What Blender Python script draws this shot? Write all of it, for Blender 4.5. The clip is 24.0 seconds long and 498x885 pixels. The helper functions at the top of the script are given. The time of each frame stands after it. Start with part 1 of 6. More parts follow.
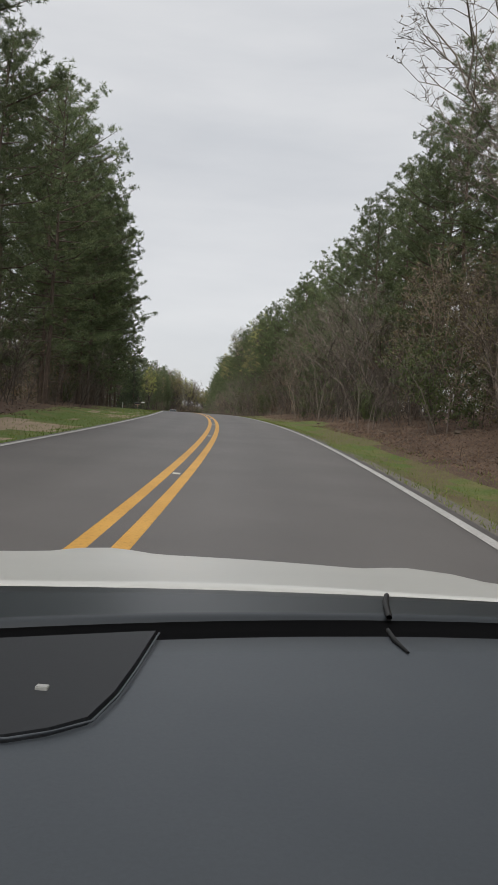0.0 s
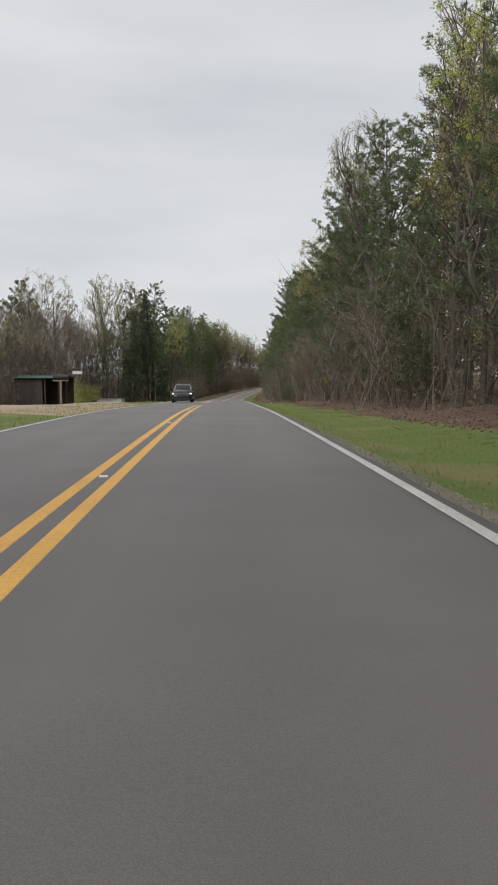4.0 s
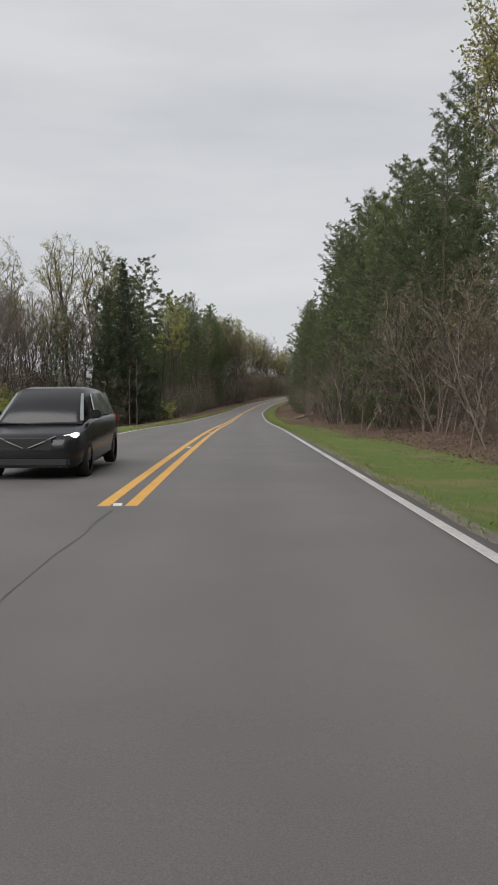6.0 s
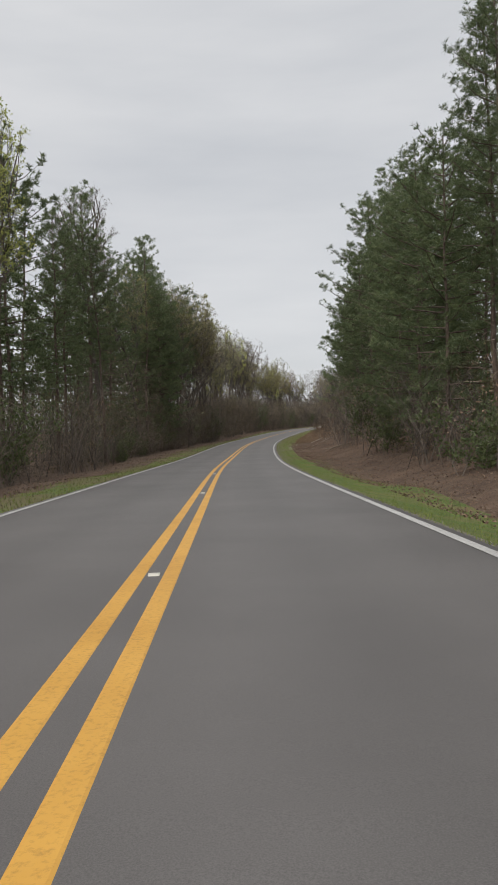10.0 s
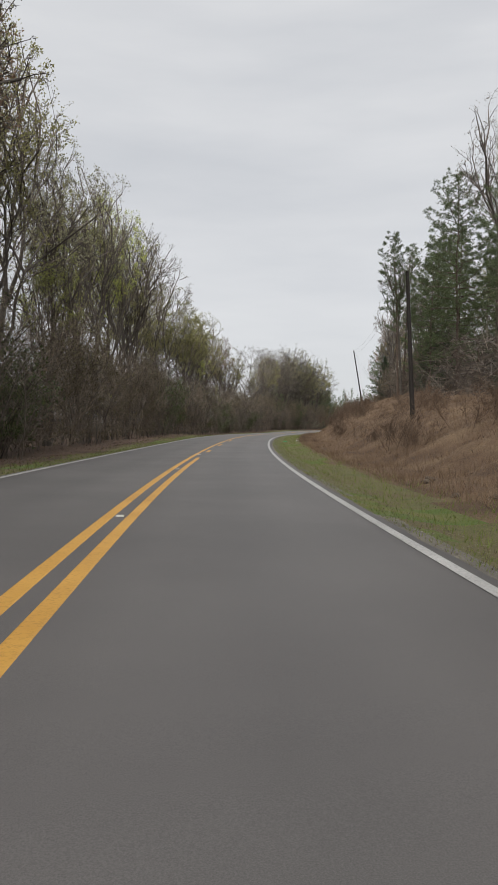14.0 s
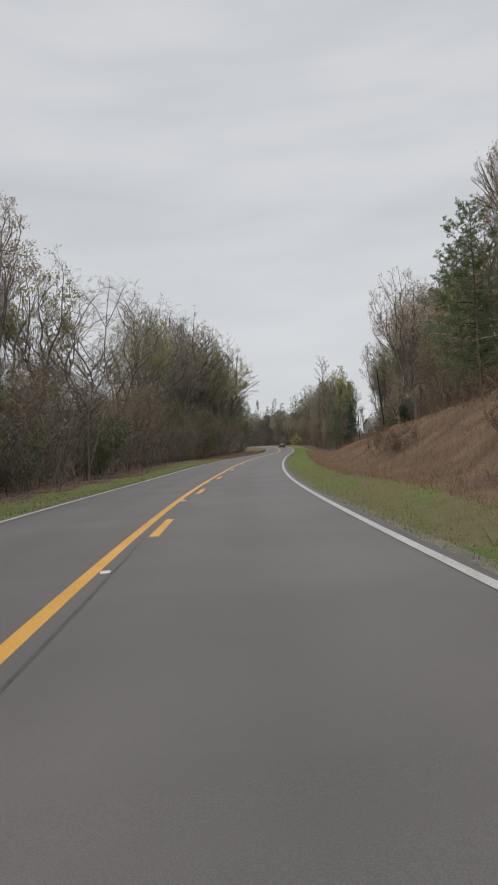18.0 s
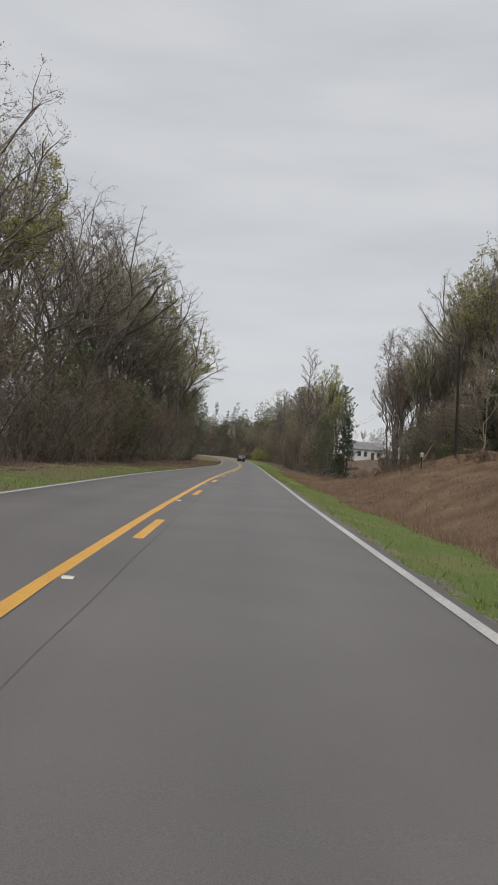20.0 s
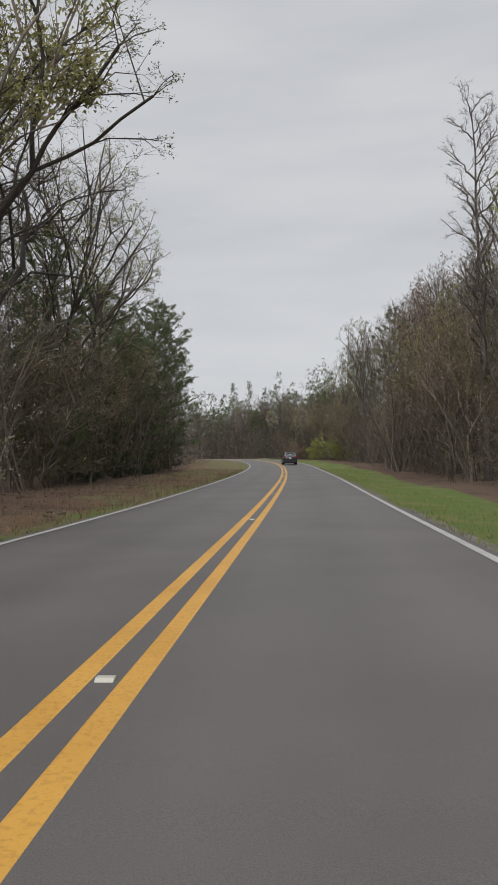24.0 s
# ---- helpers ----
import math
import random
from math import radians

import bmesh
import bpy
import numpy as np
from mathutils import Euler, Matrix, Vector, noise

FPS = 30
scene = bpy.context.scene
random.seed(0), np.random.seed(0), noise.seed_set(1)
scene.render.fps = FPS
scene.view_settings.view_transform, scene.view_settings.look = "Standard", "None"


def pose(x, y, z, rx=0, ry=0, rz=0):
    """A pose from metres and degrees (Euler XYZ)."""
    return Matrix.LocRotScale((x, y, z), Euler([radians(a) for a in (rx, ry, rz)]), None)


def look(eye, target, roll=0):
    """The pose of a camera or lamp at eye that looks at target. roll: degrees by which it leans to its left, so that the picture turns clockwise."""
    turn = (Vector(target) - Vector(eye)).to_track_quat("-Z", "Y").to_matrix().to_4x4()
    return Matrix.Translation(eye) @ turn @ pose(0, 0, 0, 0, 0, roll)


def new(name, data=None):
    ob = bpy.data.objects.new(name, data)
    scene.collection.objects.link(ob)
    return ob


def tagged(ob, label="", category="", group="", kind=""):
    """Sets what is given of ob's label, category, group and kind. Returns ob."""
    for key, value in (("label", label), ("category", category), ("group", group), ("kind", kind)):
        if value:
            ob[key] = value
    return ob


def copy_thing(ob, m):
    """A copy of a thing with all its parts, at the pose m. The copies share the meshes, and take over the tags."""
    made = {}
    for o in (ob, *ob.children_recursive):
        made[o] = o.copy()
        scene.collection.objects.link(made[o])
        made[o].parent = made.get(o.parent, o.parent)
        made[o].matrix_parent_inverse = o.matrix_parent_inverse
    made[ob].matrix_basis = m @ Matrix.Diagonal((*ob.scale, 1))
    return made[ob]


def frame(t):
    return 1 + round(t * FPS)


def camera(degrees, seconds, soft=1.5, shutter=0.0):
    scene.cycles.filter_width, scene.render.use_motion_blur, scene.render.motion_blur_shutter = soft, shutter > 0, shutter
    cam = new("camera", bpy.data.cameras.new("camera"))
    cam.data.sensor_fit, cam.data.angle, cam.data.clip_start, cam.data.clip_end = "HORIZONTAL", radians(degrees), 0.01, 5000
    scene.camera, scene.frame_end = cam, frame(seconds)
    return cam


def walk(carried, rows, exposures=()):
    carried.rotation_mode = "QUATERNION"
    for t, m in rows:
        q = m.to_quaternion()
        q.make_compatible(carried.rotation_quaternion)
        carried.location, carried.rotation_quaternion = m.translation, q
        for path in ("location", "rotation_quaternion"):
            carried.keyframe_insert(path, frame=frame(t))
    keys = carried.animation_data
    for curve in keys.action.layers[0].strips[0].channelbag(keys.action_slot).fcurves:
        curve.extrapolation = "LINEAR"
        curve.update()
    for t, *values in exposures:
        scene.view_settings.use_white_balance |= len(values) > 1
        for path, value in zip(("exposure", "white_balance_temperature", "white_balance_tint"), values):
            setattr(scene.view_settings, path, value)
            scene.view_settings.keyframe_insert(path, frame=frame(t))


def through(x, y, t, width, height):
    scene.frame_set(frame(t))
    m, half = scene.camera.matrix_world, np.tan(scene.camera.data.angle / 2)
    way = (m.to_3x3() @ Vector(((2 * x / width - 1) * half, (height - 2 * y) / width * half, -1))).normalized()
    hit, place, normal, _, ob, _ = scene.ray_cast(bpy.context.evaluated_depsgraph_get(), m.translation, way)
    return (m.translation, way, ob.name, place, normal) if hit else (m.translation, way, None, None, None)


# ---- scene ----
LENS = 36.27
EYE = 1.232          # the camera's height over the road

# curvature (1e-5 per m, left positive) and grade (1e-4) of the road, every 14 m from s = -30
BENDS = [
    141, 166, 190, 211, 213, 185, 136, 94, 46, 29, 23, -47, -12, -23, -37, -32,
    -9, -14, -11, -67, 3, 31, -96, -156, -63, -72, -126, -202, -181, -132, -129, -146,
    -231, -192, -148, -170, -175, -157, -130, -57, -38, -11, -13, -2, 1, 16, 23, 23,
    72, 74, 57, 176, 404, 633, 789, 853, 841, 777, 679, 562, 434, 301, 167, 33]
GRADES = [
    276, 292, 297, 268, 233, 192, 171, 112, 80, 52, -24, -84, -209, -195, -233, -257,
    -342, -352, -273, -246, -215, -208, -189, -164, -92, 10, 58, 81, 84, 96, 129, 162,
    196, 160, 117, 100, 100, 151, 226, 171, 186, 127, 135, 126, 161, 126, 137, 204,
    222, 229, 259, 319, 374, 393, 360, 298, 223, 151, 91, 45, 12, -13, -32, -50]
# seconds, metres along the road, metres right of the centre line, yaw, pitch and roll against the road
DRIVE = [
    (0, 0.0, 1.21, 1.40, -1.71, -3.73),
    (1, 25.0, 1.16, -1.23, -3.43, -0.29),
    (2, 49.9, 1.16, -1.68, -3.33, -0.37),
    (2.5, 62.4, 1.15, -1.38, -3.47, -1.37),
    (4.5, 112.3, 1.51, -2.10, -5.07, 0.48),
    (5, 124.8, 1.51, -1.93, -5.00, -0.23),
    (6, 149.8, 1.46, -0.80, -4.17, 0.04),
    (7, 174.7, 1.10, -1.00, -2.08, 2.38),
    (8, 199.7, 0.76, -0.46, -1.71, 3.50),
    (9, 224.6, 0.79, 0.02, -2.31, -0.83),
    (9.5, 237.1, 0.85, -1.50, -1.65, 2.15),
    (11.5, 287.0, 1.03, -2.03, -0.73, -0.51),
    (12, 299.5, 1.21, -5.21, -1.00, -0.58),
    (13, 324.4, 1.26, -5.36, -1.19, 1.67),
    (14, 349.4, 1.22, -3.48, -0.52, -1.04),
    (14.5, 361.85, 1.18, -2.45, -0.24, -0.68),
    (15, 374.3, 1.16, -2.10, -0.17, 0.14),
    (15.5, 386.8, 1.13, -4.45, 0.06, 5.90),
    (16, 399.3, 1.12, -4.53, 0.69, 5.02),
    (16.5, 411.8, 1.10, -5.90, 1.30, 3.50),
    (17, 424.3, 1.24, -4.64, 1.16, 3.82),
    (19.5, 486.7, 1.36, -1.89, 1.87, -0.00),
    (20, 499.3, 1.40, -1.49, 2.23, -4.53),
    (21, 524.4, 1.40, 4.61, 2.38, -7.55),
    (22, 549.5, 1.34, 4.31, 2.58, -4.09),
    (23, 574.4, 1.25, 4.22, 2.71, 0.09),
    (24, 599.4, 1.17, 4.29, 2.32, 0.93),
]


LANE, LANE_L = 3.5, 3.78   # centre line to the edge lines


def build_road():
    s = np.arange(-30.0, 850.0, 1.0)
    knots = -30.0 + 14.0 * np.arange(len(BENDS))
    k = np.interp(s, knots, np.array(BENDS) * 1e-5)
    g = np.interp(s, knots, np.array(GRADES) * 1e-4)
    th = np.concatenate([[0], np.cumsum((k[1:] + k[:-1]) / 2)])
    th -= np.interp(0, s, th)
    c, n = np.cos(th), np.sin(th)
    x = np.concatenate([[0], np.cumsum(-(n[1:] + n[:-1]) / 2)])
    y = np.concatenate([[0], np.cumsum((c[1:] + c[:-1]) / 2)])
    z = np.concatenate([[0], np.cumsum((g[1:] + g[:-1]) / 2)])
    line = [q - np.interp(0, s, q) for q in (x, y, z)]
    return s, line[0], line[1], line[2], th


RS, RX, RY, RZ, RT = build_road()


def at(s, off, dz=0.0):
    """A point beside the centre line: s metres along, off to the right, dz over the road."""
    if s < RS[0]:
        d, s = s - RS[0], RS[0]
    elif s > RS[-1]:
        d, s = s - RS[-1], RS[-1]
    else:
        d = 0.0
    x, y, z, t = (float(np.interp(s, RS, q)) for q in (RX, RY, RZ, RT))
    return Vector((x + off * math.cos(t) - d * math.sin(t), y + off * math.sin(t) + d * math.cos(t), z + dz))


def turn(s):
    return math.degrees(float(np.interp(s, RS, RT)))


def drive_pose(s, off, yaw, pitch, roll):
    p = at(s, off, EYE)
    return pose(p.x, p.y, p.z, 90 + pitch, roll, turn(s) + yaw)


cam = camera(LENS, 24.0, soft=1.2)
walk(cam, [(r[0], drive_pose(*r[1:])) for r in DRIVE], [(t, v, k, 10.0) for t, v, k in (
    (0, 0.06, 6480), (5, 0.05, 6480), (6, -0.04, 6480), (9, -0.03, 6480), (11, 0.02, 6480), (13, 0.06, 6480), (15, 0.0, 6480), (16, -0.06, 6440), (17, -0.05, 6440),
    (20, -0.11, 6440), (21.2, -0.09, 6440), (22, -0.04, 6440), (23, -0.14, 6440), (24, -0.14, 6440))])

# ---- sky and light ----
world = bpy.data.worlds.new("sky")
scene.world = world
world.use_nodes = True
wn, wl = world.node_tree.nodes, world.node_tree.links
bg = wn["Background"]
SUN_UP, SUN_ROUND = 48.0, 200.0
sky = wn.new("ShaderNodeTexSky")
sky.sky_type, sky.sun_disc = "NISHITA", False
sky.sun_elevation, sky.sun_rotation = radians(SUN_UP), radians(SUN_ROUND)
dim = wn.new("ShaderNodeVectorMath")
dim.operation = "SCALE"
dim.inputs["Scale"].default_value = 0.10
wl.new(sky.outputs["Color"], dim.inputs[0])
tc = wn.new("ShaderNodeTexCoord")
mp = wn.new("ShaderNodeMapping")
mp.inputs["Scale"].default_value = (1.0, 1.0, 5.0)
wl.new(tc.outputs["Generated"], mp.inputs["Vector"])
nz = wn.new("ShaderNodeTexNoise")
nz.inputs["Scale"].default_value, nz.inputs["Detail"].default_value, nz.inputs["Roughness"].default_value = 2.2, 5.0, 0.5
wl.new(mp.outputs["Vector"], nz.inputs["Vector"])
cr = wn.new("ShaderNodeValToRGB")
cr.color_ramp.elements[0].position, cr.color_ramp.elements[0].color = 0.30, (0.60, 0.615, 0.64, 1)
cr.color_ramp.elements[1].position, cr.color_ramp.elements[1].color = 0.66, (0.73, 0.735, 0.745, 1)
wl.new(nz.outputs["Fac"], cr.inputs["Fac"])
mx = wn.new("ShaderNodeMix")
mx.data_type = "RGBA"
mx.inputs["Factor"].default_value = 0.93
wl.new(dim.outputs["Vector"], mx.inputs["A"])
wl.new(cr.outputs["Color"], mx.inputs["B"])
wl.new(mx.outputs["Result"], bg.inputs["Color"])
bg.inputs["Strength"].default_value = 1.0

sun = new("sun", bpy.data.lights.new("sun", "SUN"))
sun.data.energy, sun.data.angle, sun.data.color = 2.8, radians(60), (1.0, 0.97, 0.93)
sun.matrix_world = look((0, 0, 50), Vector((0, 0, 50)) - Vector((math.sin(radians(SUN_ROUND)) * math.cos(radians(SUN_UP)), math.cos(radians(SUN_ROUND)) * math.cos(radians(SUN_UP)), math.sin(radians(SUN_UP)))))


# ---- materials ----
def mat(name, rough=0.8, metal=0.0):
    m = bpy.data.materials.new(name)
    m.use_nodes = True
    b = m.node_tree.nodes["Principled BSDF"]
    b.inputs["Roughness"].default_value, b.inputs["Metallic"].default_value = rough, metal
    return m, m.node_tree.nodes, m.node_tree.links, b


def ramp(nodes, stops):
    r = nodes.new("ShaderNodeValToRGB").color_ramp
    for i, (p, c) in enumerate(stops):
        e = r.elements[i] if i < 2 else r.elements.new(p)
        e.position, e.color = p, (*c, 1)
    return nodes[-1]


def noise_node(nodes, links, scale, detail=4.0, rough=0.55, coord="Object", stretch=None):
    t = nodes.new("ShaderNodeTexCoord")
    n = nodes.new("ShaderNodeTexNoise")
    n.inputs["Scale"].default_value, n.inputs["Detail"].default_value, n.inputs["Roughness"].default_value = scale, detail, rough
    if stretch:
        q = nodes.new("ShaderNodeMapping")
        q.inputs["Scale"].default_value = stretch
        links.new(t.outputs[coord], q.inputs["Vector"])
        links.new(q.outputs["Vector"], n.inputs["Vector"])
    else:
        links.new(t.outputs[coord], n.inputs["Vector"])
    return n


def bump(nodes, links, b, source, strength, distance=0.02):
    n = nodes.new("ShaderNodeBump")
    n.inputs["Strength"].default_value, n.inputs["Distance"].default_value = strength, distance
    links.new(source, n.inputs["Height"])
    links.new(n.outputs["Normal"], b.inputs["Normal"])


def two_scale(name, stops_big, stops_fine, big, fine, rough=0.85, relief=0.3, depth=0.03, blend="MULTIPLY", stretch=None, metal=0.0):
    """Broad stains times a fine grain, with relief from the grain."""
    m, n, l, b = mat(name, rough, metal)
    a = noise_node(n, l, big, 4.0, 0.6, stretch=stretch)
    r1 = ramp(n, stops_big)
    l.new(a.outputs["Fac"], r1.inputs["Fac"])
    c = noise_node(n, l, fine, 6.0, 0.7, stretch=stretch)
    r2 = ramp(n, stops_fine)
    l.new(c.outputs["Fac"], r2.inputs["Fac"])
    x = n.new("ShaderNodeMix")
    x.data_type, x.blend_type = "RGBA", blend
    x.inputs["Factor"].default_value = 1.0
    l.new(r1.outputs["Color"], x.inputs["A"])
    l.new(r2.outputs["Color"], x.inputs["B"])
    l.new(x.outputs["Result"], b.inputs["Base Color"])
    if relief:
        bump(n, l, b, c.outputs["Fac"], relief, depth)
    return m


def leaf_mat(name, dark, light, rough=0.65, through=0.25):
    """Foliage: each leaf or needle tuft takes a shade of its own, each plant a slight one too."""
    m, n, l, b = mat(name, rough)
    geo = n.new("ShaderNodeNewGeometry")
    r = ramp(n, [(0.0, dark), (1.0, light)])
    l.new(geo.outputs["Random Per Island"], r.inputs["Fac"])
    info = n.new("ShaderNodeObjectInfo")
    hsv = n.new("ShaderNodeHueSaturation")
    mr = n.new("ShaderNodeMapRange")
    mr.inputs["To Min"].default_value, mr.inputs["To Max"].default_value = 0.75, 1.25
    l.new(info.outputs["Random"], mr.inputs["Value"])
    l.new(mr.outputs["Result"], hsv.inputs["Value"])
    l.new(r.outputs["Color"], hsv.inputs["Color"])
    l.new(hsv.outputs["Color"], b.inputs["Base Color"])
    if through:
        t = n.new("ShaderNodeBsdfTranslucent")
        l.new(hsv.outputs["Color"], t.inputs["Color"])
        s = n.new("ShaderNodeMixShader")
        s.inputs["Fac"].default_value = through
        l.new(b.outputs["BSDF"], s.inputs[1])
        l.new(t.outputs["BSDF"], s.inputs[2])
        l.new(s.outputs["Shader"], n["Material Output"].inputs["Surface"])
    return m


def plain(name, color, rough=0.5, metal=0.0, grain=120.0, vary=0.12):
    d = tuple(c * (1 - vary) for c in color)
    return two_scale(name, [(0.3, d), (0.7, color)], [(0.3, (0.88, 0.88, 0.88)), (0.7, (1, 1, 1))], 3.0, grain, rough, 0.0, metal=metal)


ASPHALT = two_scale("asphalt", [(0.3, (0.114, 0.106, 0.101)), (0.7, (0.148, 0.138, 0.131))], [(0.3, (0.62, 0.62, 0.62)), (0.72, (1.25, 1.25, 1.25))], 0.35, 150.0, 0.62, 0.25, 0.004)


def worn_asphalt():
    """Wheel paths polished paler, an oily darker strip between them, streaked along the lane."""
    m = ASPHALT
    n, l = m.node_tree.nodes, m.node_tree.links
    p = n["Principled BSDF"]
    across = n.new("ShaderNodeAttribute")
    across.attribute_name = "across"
    r = n.new("ShaderNodeValToRGB")
    e = r.color_ramp.elements
    stops = [(0.0, 0.90), (0.11, 0.97), (0.20, 1.05), (0.29, 0.93), (0.38, 1.05), (0.47, 0.98), (0.52, 0.94), (0.60, 1.05), (0.71, 0.92), (0.81, 1.05), (0.92, 0.97), (1.0, 0.88)]
    while len(e) < len(stops):
        e.new(0.5)
    for q, (at_x, v) in zip(e, stops):
        q.position, q.color = at_x, (v, v, v * 1.01, 1)
    l.new(across.outputs["Fac"], r.inputs["Fac"])
    x = n.new("ShaderNodeMix")
    x.data_type, x.blend_type = "RGBA", "MULTIPLY"
    x.inputs["Factor"].default_value = 1.0
    l.new(p.inputs["Base Color"].links[0].from_socket, x.inputs["A"])
    l.new(r.outputs["Color"], x.inputs["B"])
    l.new(x.outputs["Result"], p.inputs["Base Color"])


worn_asphalt()
WHITE_LINE = two_scale("white_line_paint", [(0.3, (0.38, 0.37, 0.355)), (0.7, (0.52, 0.51, 0.49))], [(0.3, (0.6, 0.6, 0.6)), (0.55, (1, 1, 1))], 0.9, 30.0, 0.7, 0.2, 0.004)
YELLOW_LINE = two_scale("yellow_line_paint", [(0.3, (0.56, 0.29, 0.046)), (0.7, (0.68, 0.37, 0.068))], [(0.3, (0.7, 0.7, 0.7)), (0.5, (1, 1, 1))], 0.9, 30.0, 0.6, 0.2, 0.004)
GRASS_SOIL = two_scale("grass_ground", [(0.33, (0.138, 0.170, 0.042)), (0.47, (0.104, 0.166, 0.030)), (0.64, (0.195, 0.182, 0.074))], [(0.3, (0.55, 0.55, 0.5)), (0.7, (1.15, 1.15, 1.0))], 0.5, 28.0, 0.95, 0.8, 0.05)
OLIVE_SOIL = two_scale("weedy_verge", [(0.33, (0.120, 0.130, 0.048)), (0.5, (0.165, 0.150, 0.068)), (0.66, (0.150, 0.112, 0.066))], [(0.3, (0.5, 0.5, 0.47)), (0.7, (1.2, 1.18, 1.05))], 0.9, 24.0, 0.95, 0.8, 0.05)
LITTER = two_scale("leaf_litter", [(0.3, (0.095, 0.062, 0.043)), (0.7, (0.185, 0.126, 0.090))], [(0.36, (0.35, 0.33, 0.31)), (0.64, (1.35, 1.28, 1.2))], 0.6, 22.0, 0.95, 1.0, 0.06)
STRAW = two_scale("dead_grass_ground", [(0.32, (0.105, 0.066, 0.040)), (0.5, (0.180, 0.116, 0.070)), (0.68, (0.265, 0.186, 0.114))], [(0.3, (0.42, 0.40, 0.37)), (0.7, (1.2, 1.15, 1.1))], 0.45, 16.0, 0.95, 1.0, 0.08)
SAND = two_scale("sandy_dirt", [(0.3, (0.25, 0.185, 0.125)), (0.7, (0.36, 0.285, 0.20))], [(0.3, (0.7, 0.68, 0.65)), (0.7, (1.1, 1.1, 1.1))], 0.5, 30.0, 0.95, 0.6, 0.02)
GRAVEL = two_scale("road_edge_gravel", [(0.3, (0.13, 0.12, 0.105)), (0.7, (0.22, 0.20, 0.17))], [(0.3, (0.5, 0.5, 0.5)), (0.7, (1.3, 1.3, 1.25))], 0.8, 45.0, 0.95, 0.8, 0.02)
PINE_BARK = two_scale("pine_bark", [(0.3, (0.10, 0.074, 0.058)), (0.7, (0.17, 0.130, 0.10))], [(0.35, (0.45, 0.43, 0.42)), (0.65, (1.2, 1.2, 1.2))], 0.7, 9.0, 0.95, 0.9, 0.03, stretch=(1, 1, 0.25))
GREY_BARK = two_scale("grey_bark", [(0.3, (0.070, 0.060, 0.051)), (0.7, (0.160, 0.138, 0.117))], [(0.35, (0.6, 0.6, 0.58)), (0.65, (1.15, 1.15, 1.15))], 0.8, 12.0, 0.95, 0.6, 0.02, stretch=(1, 1, 0.4))
TWIG = leaf_mat("bare_twigs", (0.040, 0.033, 0.028), (0.215, 0.178, 0.147), 0.95, 0.0)
DOGWOOD = leaf_mat("dogwood_bracts", (0.30, 0.31, 0.20), (0.50, 0.50, 0.36), through=0.3)
# oak bark darkened in colour for limbs seen backlit against the sky
OAK_BARK = two_scale("backlit_oak_bark", [(0.3, (0.050, 0.042, 0.036)), (0.7, (0.10, 0.085, 0.072))], [(0.35, (0.6, 0.6, 0.58)), (0.65, (1.15, 1.15, 1.15))], 0.8, 12.0, 0.95, 0.6, 0.02)
PALE_BARK = two_scale("pale_bark", [(0.3, (0.16, 0.135, 0.11)), (0.7, (0.30, 0.265, 0.22))], [(0.35, (0.6, 0.6, 0.58)), (0.65, (1.15, 1.15, 1.15))], 0.8, 12.0, 0.95, 0.6, 0.02)
BRIAR = leaf_mat("understory_twigs", (0.070, 0.056, 0.043), (0.31, 0.250, 0.190), 0.95, 0.0)
PINE_GREEN = leaf_mat("pine_needles", (0.074, 0.102, 0.046), (0.160, 0.194, 0.086), through=0.3)
CEDAR_GREEN = leaf_mat("cedar_foliage", (0.038, 0.058, 0.032), (0.080, 0.104, 0.055))
SHRUB_GREEN = leaf_mat("understory_leaves", (0.045, 0.072, 0.024), (0.13, 0.155, 0.055))
SPRING_GREEN = leaf_mat("spring_leaves", (0.27, 0.305, 0.066), (0.52, 0.55, 0.15), through=0.45)
BUD = leaf_mat("budding_leaves", (0.20, 0.19, 0.075), (0.36, 0.35, 0.14), through=0.4)
PALE_BUD = leaf_mat("pale_green_buds", (0.30, 0.30, 0.16), (0.48, 0.47, 0.28), through=0.4)
RUST_BUD = leaf_mat("reddish_buds", (0.20, 0.125, 0.085), (0.34, 0.235, 0.155), through=0.35)
GREY_BUD = leaf_mat("swelling_grey_buds", (0.18, 0.155, 0.125), (0.32, 0.285, 0.235), 0.9, 0.2)
PINK_BUD = leaf_mat("whitish_pink_buds", (0.36, 0.29, 0.25), (0.56, 0.49, 0.44), through=0.35)
BRUSH = leaf_mat("brown_brush", (0.085, 0.058, 0.040), (0.19, 0.130, 0.088), 0.9, 0.15)
GRASS_BLADE = leaf_mat("grass_blades", (0.110, 0.148, 0.030), (0.222, 0.256, 0.068), 0.8, 0.3)
STRAW_BLADE = leaf_mat("dead_grass_blades", (0.115, 0.074, 0.046), (0.31, 0.215, 0.135), 0.9, 0.2)
OLIVE_LEAF = leaf_mat("olive_understory_leaves", (0.085, 0.072, 0.036), (0.17, 0.145, 0.070), 0.85, 0.3)
PALE_STRAW = leaf_mat("bleached_straw", (0.24, 0.215, 0.145), (0.44, 0.41, 0.31), 0.9, 0.1)
DEAD_LEAF = leaf_mat("fallen_leaves", (0.075, 0.047, 0.033), (0.25, 0.168, 0.116), 0.9, 0.0)


# ---- mesh helpers ----
def mesh_of(name, verts, faces, materials, index=None, smooth=False):
    me = bpy.data.meshes.new(name)
    me.from_pydata([tuple(v) for v in verts], [], [tuple(f) for f in faces])
    for m in materials:
        me.materials.append(m)
    if index is not None:
        me.polygons.foreach_set("material_index", np.array(index, dtype=np.int32))
    if smooth:
        me.polygons.foreach_set("use_smooth", np.ones(len(me.polygons), dtype=bool))
    me.update()
    return me


